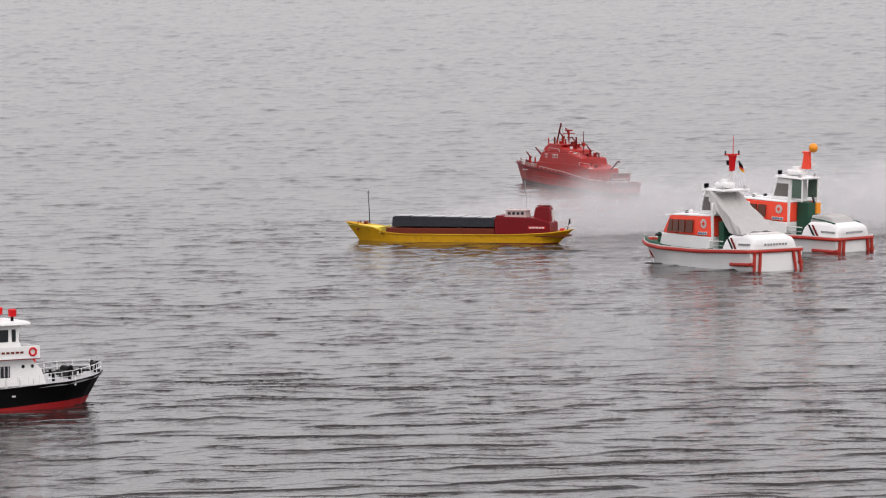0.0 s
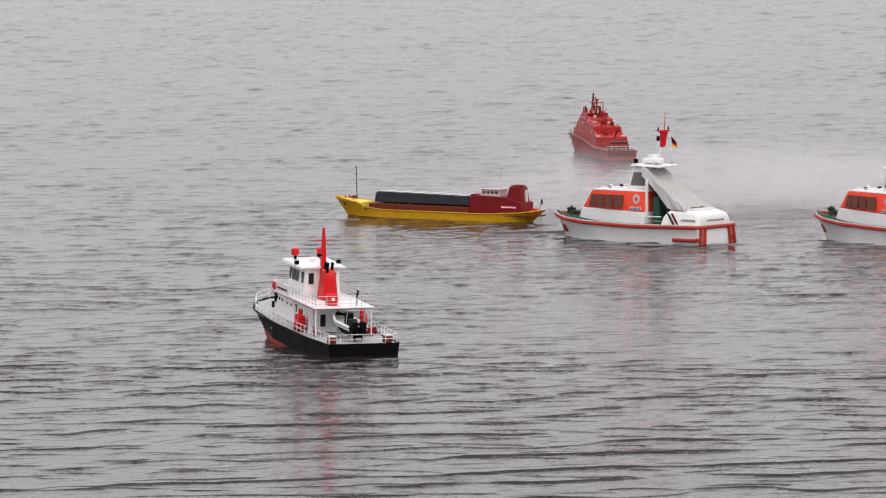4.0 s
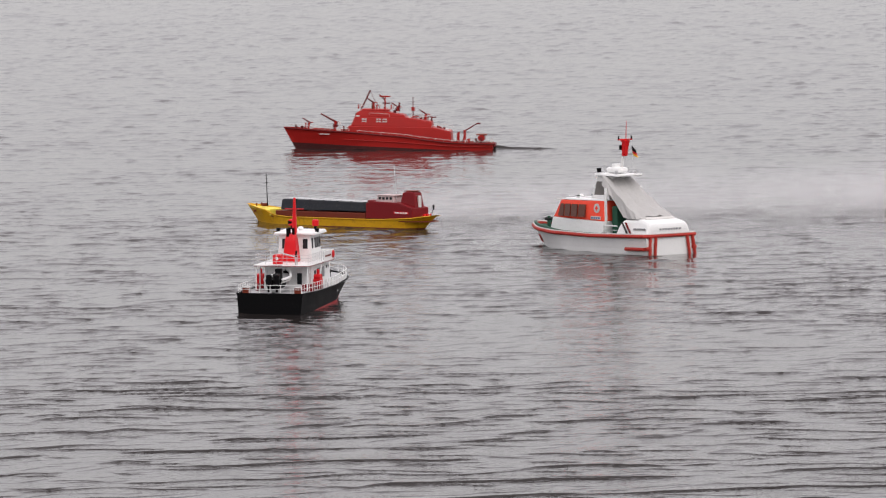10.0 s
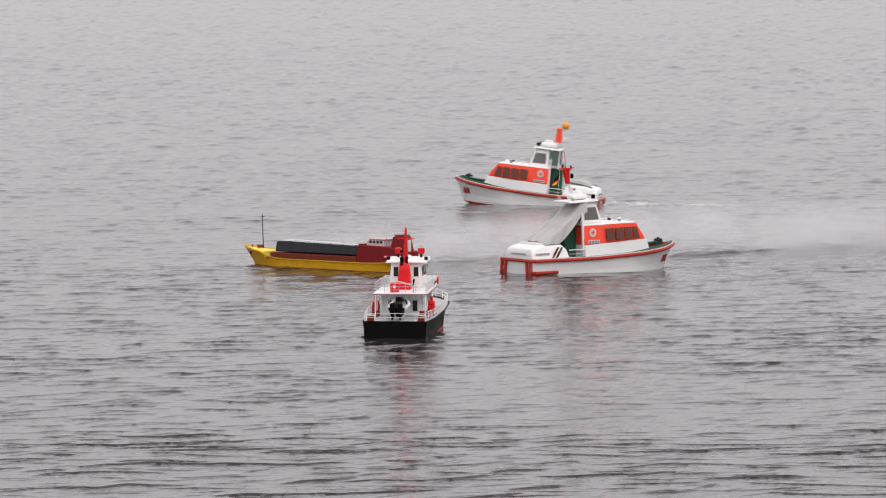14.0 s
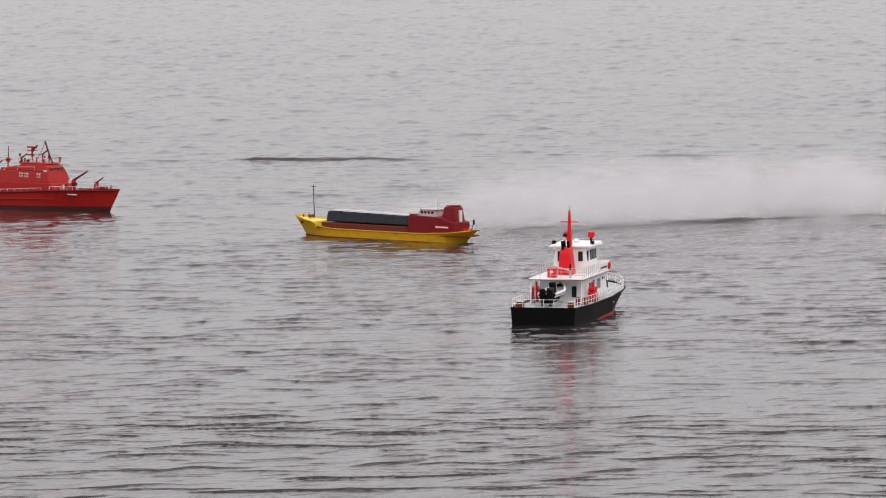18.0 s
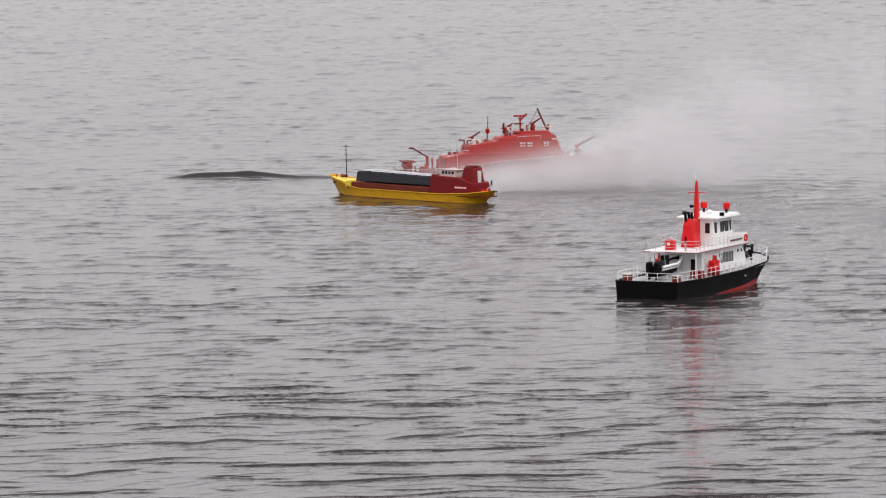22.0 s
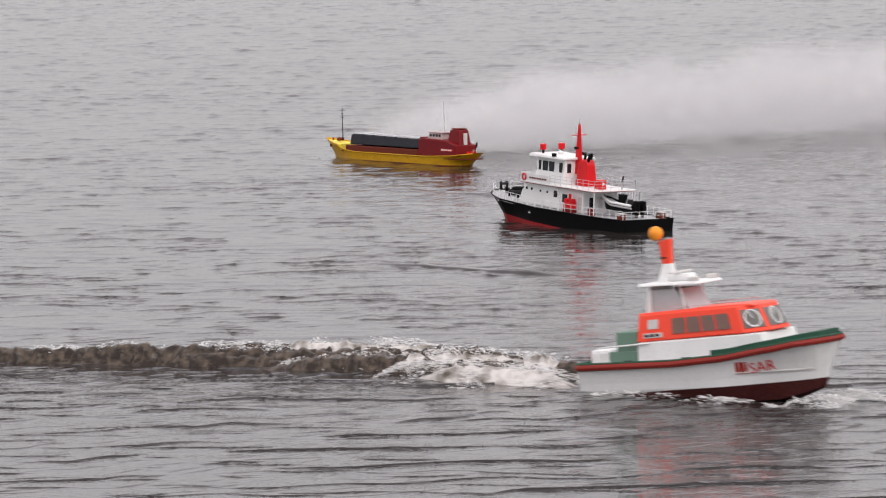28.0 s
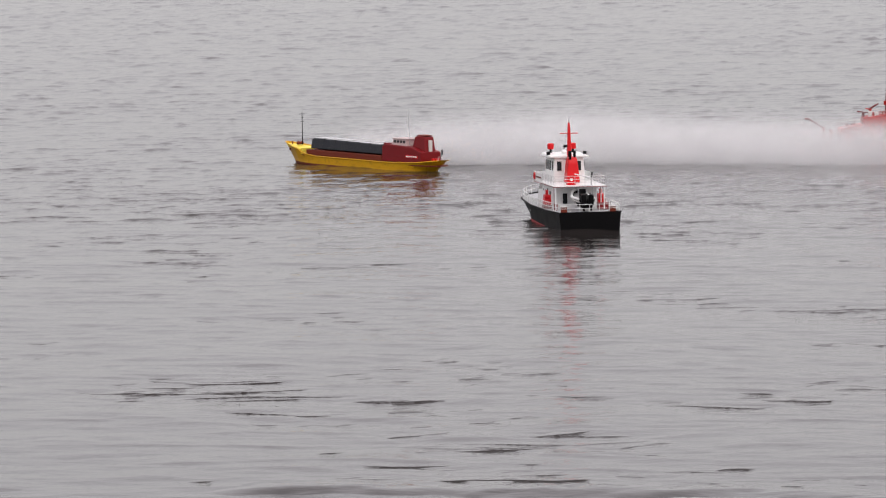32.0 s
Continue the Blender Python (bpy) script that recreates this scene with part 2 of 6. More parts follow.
def rail(thing, pts, h, r=0.0014, rails=2, posts=None, material=None, name="railing"):
    """A railing over the foot points pts: each stanchion and each bar is a part of it."""
    material = material or WHITE
    top = None
    for k in range(rails):
        z = h * (k + 1) / rails
        ob = part("rail_bar", tube([(x, y, zz + z) for x, y, zz in pts], r, 6), material, thing)
        top = ob
    for x, y, z in (posts or pts):
        part("stanchion", rod((x, y, z), (x, y, z + h), r * 1.1, n=6), material, thing)
    return top


def thing(name, label, category, group="", kind=""):
    ob = new(name)
    ob.empty_display_size = 0.1
    return tagged(ob, label, category, group, kind)


# ---- the lake ----
LATTICE = np.random.RandomState(5).rand(512, 512)


def cloud_noise(X, Y, seed=0):
    """Smooth noise from 0 to 1 with cells of one unit."""
    X, Y = X + seed * 37.3, Y + seed * 91.7
    i, j = np.floor(X).astype(int), np.floor(Y).astype(int)
    f, g = X - i, Y - j
    f, g = f * f * (3 - 2 * f), g * g * (3 - 2 * g)
    a, b = LATTICE[i % 512, j % 512], LATTICE[(i + 1) % 512, j % 512]
    c, d = LATTICE[i % 512, (j + 1) % 512], LATTICE[(i + 1) % 512, (j + 1) % 512]
    return (a * (1 - f) + b * f) * (1 - g) + (c * (1 - f) + d * f) * g


WAVE_TRAINS = (  # wavelength, bearing, spread of the bearing, height, width of the steep front
    (0.38, 26, 21, 0.0044, 0.0055), (0.26, -7, 27, 0.0036, 0.0050), (0.17, 30, 32, 0.0030, 0.0045))


def wave_points(X, Y):
    """The height of the water: trains of waves with a thin steep front to the shore and a long flat back, in groups and gusts."""
    X, Y = X.astype(np.float32), Y.astype(np.float32)
    height = 0.0028 * (cloud_noise(X / 0.45, Y / 0.55, 60) - 0.5) + 0.0018 * (cloud_noise(X / 0.14, Y / 0.20, 61) - 0.5)
    gust = 0.35 + 0.65 * cloud_noise(X / 1.6, Y / 4.5, 1) + 0.65 * cloud_noise(X / 0.5, Y / 1.3, 4)
    gust *= 1.3
    reach = np.interp(Y, (15, 22, 45, 70, 120), (0.76, 0.85, 1.25, 2.2, 4.0))
    for k, (lam, bearing, spread, tall, front) in enumerate(WAVE_TRAINS):
        rng = np.random.RandomState(3 + k)
        re, im = np.zeros_like(X), np.zeros_like(X)
        for i in range(16):
            b = radians(bearing + spread * rng.normal())
            n = 2 * math.pi / (lam * math.exp(0.26 * rng.normal()))
            p = np.float32(-n * math.sin(b)) * X + np.float32(n * math.cos(b)) * Y + np.float32(rng.rand() * 6.283)
            re += np.cos(p)
            im += np.sin(p)
        group = np.minimum(np.sqrt((re * re + im * im) / 16), 1.7)
        ragged = cloud_noise(X / 0.09, Y / 0.45, 40 + k) + 2 * cloud_noise(X / 0.28, Y / 0.9, 44 + k) - 1.5
        u = np.mod(np.arctan2(im, re) / np.float32(2 * math.pi) + np.float32(0.5) + np.interp(Y, (17, 26), (0.12, 0.19)) * ragged, 1)
        w = np.minimum(np.maximum(front, np.interp(Y, (15, 22, 23, 32, 33, 60), (0.0035, 0.0072, 0.0115, 0.022, 0.038, 0.125))) / lam, 0.4)
        f = np.clip(u / w, 0, 1)
        back = np.clip((1 - u) / (1 - w), 0, 1)
        broken = cloud_noise(X / (0.9 * lam), Y / (1.6 * lam), 50 + k) + 0.6 * cloud_noise(X / (0.3 * lam), Y / lam, 54 + k)
        broken = np.clip(1.9 * broken - np.interp(Y, (16, 20, 28), (0.40, 0.65, 1.0)), 0, 1.3)
        size = 1.75 * (1 - np.exp(-1.1 * np.clip(gust * broken * np.clip(group - 0.10, 0, 2) - 0.12, 0, 9)))
        share = np.interp(Y, (16, 19.5, 24), ((1.0, 1.0, 0.85), (0.60, 0.75, 1.0), (0.25, 0.5, 1.0))[k])
        height += tall * reach * share * size * np.where(u < w, f, back ** 1.6)
    return height


def build_lake():
    """One sheet to the horizon: a fan of fine cells over the open water, ever wider ones round it."""
    fine = np.linspace(-0.106, 0.140, 385)
    out, step = [], fine[1] - fine[0]
    d = 0.0
    while d < 30:
        step *= 1.5
        d += step
        out.append(d)
    us = np.concatenate([fine[0] - np.array(out[::-1]), fine, fine[-1] + np.array(out)])
    drop = np.concatenate([np.arange(2.004 / 14.4, 0.091, -0.000028), np.arange(0.091, 0.0626, -0.000040), np.arange(0.0626, 0.0115, -0.000066)])
    ys = list(2.004 / drop)
    step = ys[-1] - ys[-2]
    while ys[-1] < 3900:
        step *= 1.25
        ys.append(ys[-1] + step)
    near, step = [ys[0]], 0.05
    while near[-1] > -3900:
        step *= 1.5
        near.append(near[-1] - step)
    ys = np.array(near[:0:-1] + ys)
    U, Y = np.meshgrid(us, ys)
    X = U * np.maximum(Y, ys[len(near) - 1])
    fade = np.clip(np.minimum(U - fine[0], fine[-1] - U) / 0.006, 0, 1) * np.clip((172 - Y) / 30, 0, 1) * np.clip((Y - 14.4) / 0.4, 0, 1)
    co = np.stack([X, Y, wave_points(X, Y) * fade], -1).reshape(-1, 3)
    nx, ny = len(us), len(ys)
    i = np.arange(nx * ny).reshape(ny, nx)
    quads = np.stack([i[:-1, :-1], i[:-1, 1:], i[1:, 1:], i[1:, :-1]], -1).reshape(-1, 4)
    me = bpy.data.meshes.new("water")
    me.vertices.add(len(co))
    me.vertices.foreach_set("co", co.ravel())
    me.loops.add(quads.size)
    me.loops.foreach_set("vertex_index", quads.ravel())
    me.polygons.add(len(quads))
    me.polygons.foreach_set("loop_start", np.arange(0, quads.size, 4))
    me.polygons.foreach_set("use_smooth", np.zeros(len(quads), dtype=bool))
    me.update(calc_edges=True)
    me.materials.append(water_material())
    ob = new("water", me)
    return tagged(ob, "grey rippled lake water reflecting an overcast sky", "water", kind="structure")


water = build_lake()


# ---- the yellow freighter ----
def build_freighter():
    ship = thing("cargo_ship", "yellow model cargo ship with dark red deckhouse and black hold", "ship")
    beam = [(-0.65, 0.016), (-0.635, 0.048), (-0.60, 0.078), (-0.50, 0.097), (-0.40, 0.10), (0.35, 0.10), (0.50, 0.082), (0.60, 0.045), (0.664, 0.006)]
    sheer = [(-0.65, 0.076), (-0.52, 0.060), (-0.30, 0.050), (0.30, 0.050), (0.42, 0.060), (0.47, 0.084), (0.664, 0.110)]
    flare = [(-0.65, 0.05), (-0.60, 0.45), (-0.48, 0.88), (-0.38, 0.96), (0.35, 0.97), (0.55, 0.62), (0.664, 0.4)]
    st = hull_shape(-0.65, 0.664, beam, sheer, flare, -0.05, 0.10, 34, 0.10)
    hull_parts(ship, st, YELLOW, RUST, 0.004, label="yellow painted hull with rust streaks")
    low = [(x, min(z, 0.050) if x < 0.44 else z - 0.012) for x, z in sheer]
    part("deck", deck_sheet(beam, low, -0.63, 0.44, 0.006), RUST, ship, "rust brown main deck")
    part("forecastle_deck", deck_sheet(beam, [(0.44, 0.085), (0.664, 0.105)], 0.44, 0.655, 0.006), YELLOW_DECK, ship, "pale yellow forecastle deck")
    part("bulwark_step", box(0.430, 0.442, -0.088, 0.088, 0.05, 0.085, 0.001), YELLOW_DECK, ship)
    for s in (1, -1):
        part("rubbing_strake", tube([(x, s * (mid(beam, x) + 0.0015), mid(sheer, x) - 0.003) for x in np.linspace(-0.64, 0.655, 30)], 0.0035, 6), YELLOW, ship)
    part("hatch_coaming", box(-0.22, 0.405, -0.080, 0.080, 0.048, 0.080, 0.003), RUST, ship, "rust brown hatch coaming")
    cover = part("hatch_cover", prism([(-0.22, 0.087), (-0.22, 0.136), (0.36, 0.144), (0.37, 0.138), (0.372, 0.087)], 0.076, 0.066, 0.004), TARP, ship, "black tarpaulin over the hold")
    for k in range(6):
        x = -0.205 + k * 0.095
        z = 0.1375 + 0.008 * (x + 0.22) / 0.58
        part("hatch_panel", box(x, x + 0.088, -0.063, 0.063, z, z + 0.004, 0.0015), TARP_TOP, cover, "grey hatch panel")
        part("strap", box(x - 0.004, x - 0.001, -0.070, 0.070, z - 0.03, z + 0.0030, 0.0006), RUBBER, cover)
    part("deckhouse", prism([(-0.540, 0.05), (-0.540, 0.114), (-0.45, 0.140), (-0.25, 0.146), (-0.222, 0.136), (-0.222, 0.05)], 0.078, 0.074, 0.004), DARK_RED, ship, "dark red deckhouse")
    part("bridge_front", box(-0.272, -0.228, -0.070, 0.070, 0.142, 0.152, 0.003), DARK_RED, ship)
    wh = part("wheelhouse", prism([(-0.395, 0.140), (-0.390, 0.176), (-0.285, 0.178), (-0.270, 0.142)], 0.052, 0.047, 0.003), PINK_WHITE, ship, "pinkish white wheelhouse")
    part("wheelhouse_roof", box(-0.400, -0.276, -0.052, 0.052, 0.177, 0.181, 0.0015), PINK_WHITE, ship)
    for s in (1, -1):
        for k in range(4):
            x = -0.383 + k * 0.025
            part("window", box(x, x + 0.016, s * 0.0495 - 0.0015, s * 0.0495 + 0.0015, 0.156, 0.170, 0.0005), GLASS, wh)
    fun = part("funnel", prism([(-0.538, 0.105), (-0.524, 0.198), (-0.48, 0.204), (-0.446, 0.197), (-0.424, 0.105)], 0.044, 0.034, 0.006), DARK_RED, ship, "dark red funnel")
    part("funnel_cap", box(-0.520, -0.452, -0.030, 0.030, 0.202, 0.207, 0.002), RUST, fun)
    part("funnel_stripe", box(-0.5395, -0.530, -0.012, 0.012, 0.116, 0.180, 0.001), OFF_WHITE, fun)
    for s in (1, -1):
        part("name_board", box(-0.515, -0.415, s * 0.0775 - 0.001, s * 0.0775 + 0.001, 0.080, 0.094, 0.0004), RED, ship)
        for k in range(5):
            x = -0.508 + k * 0.018
            part("name_bar", box(x, x + 0.013, s * 0.0788 - 0.001, s * 0.0788 + 0.001, 0.083, 0.091, 0.0003), WHITE, ship)
    mast = part("foremast", rod((0.524, 0, 0.095), (0.532, 0, 0.284), 0.0030, 0.0016), BLACK, ship, "thin dark foremast")
    for z, w in ((0.270, 0.022), (0.228, 0.014), (0.250, 0.008)):
        part("crosstree", rod((0.530, -w, z), (0.530, w, z), 0.0014, n=6), BLACK, mast)
    part("aerial", rod((-0.40, 0.03, 0.140), (-0.385, 0.03, 0.345), 0.0017, 0.0011, n=6), STEEL, ship)
    part("aft_aerial", rod((-0.44, -0.03, 0.130), (-0.44, -0.03, 0.16), 0.0014, n=6), STEEL, ship)
    part("flagstaff", rod((-0.615, 0, 0.07), (-0.632, 0, 0.135), 0.0018, n=6), BLACK, ship)
    part("ensign", box(-0.634, -0.626, -0.004, 0.004, 0.105, 0.132, 0.001), BLACK, ship)
    part("windlass", rod((0.545, -0.02, 0.104), (0.545, 0.02, 0.104), 0.009), RUST, ship)
    for s in (1, -1):
        part("bollard", rod((0.585, s * 0.022, 0.098), (0.585, s * 0.022, 0.114), 0.004), RUST, ship)
        part("anchor", box(0.572, 0.584, s * 0.045 - 0.002, s * 0.045 + 0.004, 0.062, 0.076, 0.001), RUST, ship)
    rail(ship, [(x, -0.07 if x > -0.6 else 0, 0.07) for x in (-0.63, -0.60)], 0.02, rails=1, material=OFF_WHITE)
    for k in range(3):
        part("crate", box(-0.60 + k * 0.004, -0.590 + k * 0.004, -0.02 + k * 0.02, -0.006 + k * 0.02, 0.06, 0.082, 0.001), RED, ship)
    return ship


# ---- the black-hulled rescue tug ----
def build_tug():
    ship = thing("rescue_ship", "black-hulled model rescue ship with white upperworks, red funnel and mast", "ship")
    beam = [(-0.60, 0.150), (-0.30, 0.165), (0.10, 0.174), (0.36, 0.172), (0.47, 0.135), (0.54, 0.075), (0.58, 0.012)]
    sheer = [(-0.60, 0.087), (-0.30, 0.084), (0.05, 0.088), (0.30, 0.100), (0.58, 0.124)]
    flare = [(-0.60, 0.95), (0.1, 0.95), (0.35, 0.72), (0.58, 0.4)]
    st = hull_shape(-0.60, 0.58, beam, sheer, flare, -0.06, 0.09, 34)
    hull_parts(ship, st, BLACK, HULL_RED, 0.012, 0.042, label="black hull with red underwater paint")
    part("deck", deck_sheet(beam, sheer, -0.59, 0.56, 0.006), DECK_GREY, ship, "light grey deck")
    for s in (1, -1):
        part("rubbing_strake", tube([(x, s * (mid(beam, x) + 0.001), mid(sheer, x) - 0.002) for x in np.linspace(-0.595, 0.57, 30)], 0.003, 6), BLACK, ship)
        rp = [(x, s * (mid(beam, x) - 0.008), mid(sheer, x) - 0.002) for x in np.linspace(-0.585, 0.555, 25)]
        rail(ship, rp, 0.040, 0.0012, 2, rp[::1], material=WHITE)
        part("name_bar", box(0.10, 0.115, s * 0.170 - 0.002, s * 0.170 + 0.002, 0.055, 0.061, 0.0005), OFF_WHITE, ship)
    rail(ship, [(-0.590, y, 0.084) for y in np.linspace(-0.142, 0.142, 7)], 0.038, 0.0012, 2, material=WHITE)
    # lower house
    house = part("deckhouse", prism([(-0.225, 0.08), (-0.225, 0.190), (0.225, 0.190), (0.265, 0.15), (0.285, 0.09)], 0.105, 0.100, 0.004), WHITE, ship, "white lower deckhouse")
    for s in (1, -1):
        for x in (0.185, 0.225):
            part("porthole", rod((x, s * 0.098, 0.162), (x, s * 0.1035, 0.162), 0.007, n=10), GLASS, house)
        if s < 0:
            louvre = part("louvre", box(-0.028, 0.128, s * 0.1025 - 0.002, s * 0.1025 + 0.002, 0.122, 0.166, 0.001), TARP, house, "dark grey louvred panel")
            for k in range(9):
                x = -0.022 + k * 0.0175
                part("louvre_slat", box(x, x + 0.004, s * 0.1052 - 0.0015, s * 0.1052 + 0.0015, 0.124, 0.164, 0.0005), DECK_GREY, louvre)
        else:
            part("house_window", box(-0.020, 0.008, 0.1005, 0.1040, 0.138, 0.170, 0.001), GLASS, house)
            for x in (0.06, 0.115):
                part("porthole", rod((x, 0.098, 0.158), (x, 0.1035, 0.158), 0.006, n=10), GLASS, house)
        part("side_door", box(-0.215, -0.188, s * 0.1025 - 0.002, s * 0.1025 + 0.002, 0.095, 0.155, 0.001), OFF_WHITE, house)
        part("side_window", box(-0.10, -0.06, s * 0.1015 - 0.002, s * 0.1015 + 0.002, 0.120, 0.160, 0.001), GLASS, house)
        lad = part("ladder", rod((-0.09, s * 0.125, 0.09), (-0.035, s * 0.125, 0.195), 0.0016, n=6), STEEL, ship)
        part("ladder_stile", rod((-0.108, s * 0.125, 0.09), (-0.053, s * 0.125, 0.195), 0.0016, n=6), STEEL, lad)
        for k in range(7):
            f = (k + 0.5) / 7
            part("rung", rod((-0.108 + 0.055 * f, s * 0.125, 0.09 + 0.105 * f), (-0.09 + 0.055 * f, s * 0.125, 0.09 + 0.105 * f), 0.0013, n=6), STEEL, lad)
    for y in (-0.06, 0.0, 0.055):
        part("aft_door", box(-0.228, -0.224, y - 0.011, y + 0.011, 0.105, 0.155, 0.001), GLASS if y else OFF_WHITE, house)
    # bridge deck with its red edge
    bd = part("bridge_deck", prism([(-0.34, 0.190), (-0.34, 0.197), (0.22, 0.203), (0.245, 0.203), (0.245, 0.193)], 0.128, 0.128, 0.0015), WHITE, ship, "white bridge deck with red edge")
    for s in (1, -1):
        part("edge_band", box(-0.34, 0.245, s * 0.1285 - 0.001, s * 0.1285 + 0.001, 0.1908, 0.1934, 0.0005), DARK_RED, bd)
        up = [(x, s * 0.122, 0.198) for x in np.linspace(-0.335, 0.02, 9)]
        rail(ship, up, 0.045, 0.0010, 3, material=STEEL)
        wing = part("bridge_wing", box(0.02, 0.242, s * 0.124 - 0.002, s * 0.124 + 0.002, 0.198, 0.240, 0.001), WHITE, ship, "white bridge wing screen with a lettered name")
        for k in range(7):
            x = 0.04 + k * 0.020
            part("name_bar", box(x, x + 0.014, s * 0.1265 - 0.0012, s * 0.1265 + 0.0012, 0.214, 0.222, 0.0003), RUST, wing)
        ringpts = [(0.213 + 0.014 * math.cos(a), s * 0.129, 0.219 + 0.014 * math.sin(a)) for a in np.linspace(0, 2 * math.pi, 17)]
        part("lifebuoy", tube(ringpts, 0.004, 6), RED, wing, "red and white lifebuoy")
    part("edge_band_aft", box(-0.342, -0.340, -0.128, 0.128, 0.1908, 0.1934, 0.0005), DARK_RED, bd)
    part("front_screen", box(0.242, 0.246, -0.124, 0.124, 0.200, 0.240, 0.001), WHITE, bd)
    rail(ship, [(-0.335, y, 0.198) for y in np.linspace(-0.122, 0.122, 6)], 0.045, 0.0010, 3, material=STEEL)
    for s in (1, -1):
        for x in (-0.33, -0.245):
            part("deck_pillar", rod((x, s * 0.118, 0.082), (x, s * 0.118, 0.192), 0.0028, n=8), WHITE, ship)
    # wheelhouse
    wh = part("wheelhouse", prism([(-0.035, 0.200), (-0.035, 0.318), (0.195, 0.318), (0.182, 0.262), (0.205, 0.200)], 0.080, 0.072, 0.003), WHITE, ship, "white wheelhouse with dark windows")
    part("roof", prism([(-0.05, 0.318), (-0.05, 0.328), (0.21, 0.334), (0.225, 0.326), (0.22, 0.318)], 0.098, 0.092, 0.003), WHITE, wh, "white overhanging roof")
    for s in (1, -1):
        for x, w in ((-0.018, 0.022), (0.046, 0.040), (0.096, 0.040), (0.152, 0.016)):
            y = s * 0.0752
            part("window", box(x, x + w, y - 0.003, y + 0.003, 0.255, 0.302, 0.001), GLASS, wh)
        part("aft_window", box(-0.038, -0.032, s * 0.048 - 0.011, s * 0.048 + 0.011, 0.255, 0.300, 0.001), GLASS, wh)
        mon = part("water_monitor", rod((0.165, s * 0.055, 0.330), (0.165, s * 0.055, 0.352), 0.006), BLACK, ship, "red drum-shaped lamp on the wheelhouse roof")
        drum = part("drum", rod((0.166, s * 0.055, 0.350), (0.166, s * 0.055, 0.374), 0.0150, 0.0165, 16), RED, mon)
        part("drum_cap", ball((0.166, s * 0.055, 0.374), 0.0162, sz=0.35), RED, drum)
        part("roof_lamp", box(0.02, 0.04, s * 0.09 - 0.008, s * 0.09 + 0.008, 0.328, 0.345, 0.002), BLACK, wh)
    for k in range(5):
        y = -0.056 + k * 0.028
        part("front_window", box(0.186, 0.192, y - 0.011, y + 0.011, 0.272, 0.305, 0.001), GLASS, wh)
    part("radar_dome", ball((0.10, 0, 0.34), 0.014, sz=0.7), WHITE, wh)
    # funnel and mast
    fun = part("funnel", prism([(-0.155, 0.198), (-0.148, 0.300), (-0.135, 0.325), (-0.094, 0.325), (-0.076, 0.305), (-0.062, 0.198)], 0.034, 0.022, 0.008), RED, ship, "signal red funnel")
    for dx, dy in ((-0.137, 0.012), (-0.122, -0.012), (-0.104, 0.010)):
        part("exhaust_pipe", rod((dx, dy, 0.315), (dx - 0.010, dy, 0.354), 0.0066), BLACK, fun)
    mast = part("mast", prism([(-0.066, 0.250), (-0.052, 0.468), (-0.049, 0.488), (-0.042, 0.488), (-0.038, 0.468), (-0.026, 0.250)], 0.013, 0.005, 0.003), RED, ship, "signal red tapering mast")
    part("yard", rod((-0.045, -0.043, 0.436), (-0.045, 0.043, 0.436), 0.0022), RED, mast)
    part("topmast", rod((-0.045, 0, 0.486), (-0.045, 0, 0.513), 0.0012, n=6), STEEL, mast)
    part("horn", rod((-0.052, 0.010, 0.375), (-0.052, 0.028, 0.375), 0.004, 0.008), BLACK, mast)
    # equipment
    cab = part("red_locker", box(-0.285, -0.243, 0.012, 0.052, 0.198, 0.242, 0.003), RED, ship, "red deck locker with a white mark")
    part("mark", box(-0.2865, -0.285, 0.026, 0.038, 0.218, 0.230, 0.0003), WHITE, cab)
    for s in (1, -1):
        w = part("hose_reel", box(-0.190, -0.130, s * 0.132 - 0.017, s * 0.132 + 0.017, 0.100, 0.128, 0.004), RED, ship, "red boxed hose reel")
        for x in (-0.178, -0.142):
            part("reel_drum", rod((x, s * 0.132 - 0.014, 0.136), (x, s * 0.132 + 0.014, 0.136), 0.012, n=12), RED, w)
        part("reel_frame", box(-0.193, -0.127, s * 0.132 - 0.018, s * 0.132 + 0.018, 0.082, 0.098, 0.002), DARK_RED, w)
        part("reel_post", rod((-0.16, s * 0.132, 0.13), (-0.16, s * 0.132, 0.170), 0.007), RED, w)
        part("deck_box", box(-0.33, -0.285, s * 0.125 - 0.016, s * 0.105 + 0.016, 0.080, 0.112, 0.002), DARK_RED, ship)
        part("bollard", rod((-0.52, s * 0.11, 0.08), (-0.52, s * 0.11, 0.102), 0.006), BLACK, ship)
        part("bow_bollard", rod((0.47, s * 0.04, 0.115), (0.47, s * 0.04, 0.142), 0.0085), BLACK, ship)
    part("deck_winch", rod((0.43, -0.03, 0.133), (0.43, 0.03, 0.133), 0.014), BLACK, ship)
    part("fire_monitor", rod((0.30, 0.0, 0.10), (0.30, 0.0, 0.155), 0.007), BLACK, ship, "black fire monitor")
    crane = part("deck_crane", rod((-0.31, -0.06, 0.198), (-0.312, -0.06, 0.235), 0.004), STEEL, ship, "small grey deck crane")
    part("jib", rod((-0.312, -0.06, 0.233), (-0.300, 0.02, 0.252), 0.0028), STEEL, crane)
    part("jib_lamp", rod((-0.312, -0.06, 0.235), (-0.316, -0.064, 0.262), 0.0045), BLACK, crane)
    for y in (-0.018, 0.018):
        part("fairlead", rod((0.545, y, 0.116), (0.552, y, 0.160), 0.006), BLACK, ship, "black bow fairlead")
    part("fairlead_roller", rod((0.549, -0.024, 0.150), (0.549, 0.024, 0.150), 0.006), RUBBER, ship)
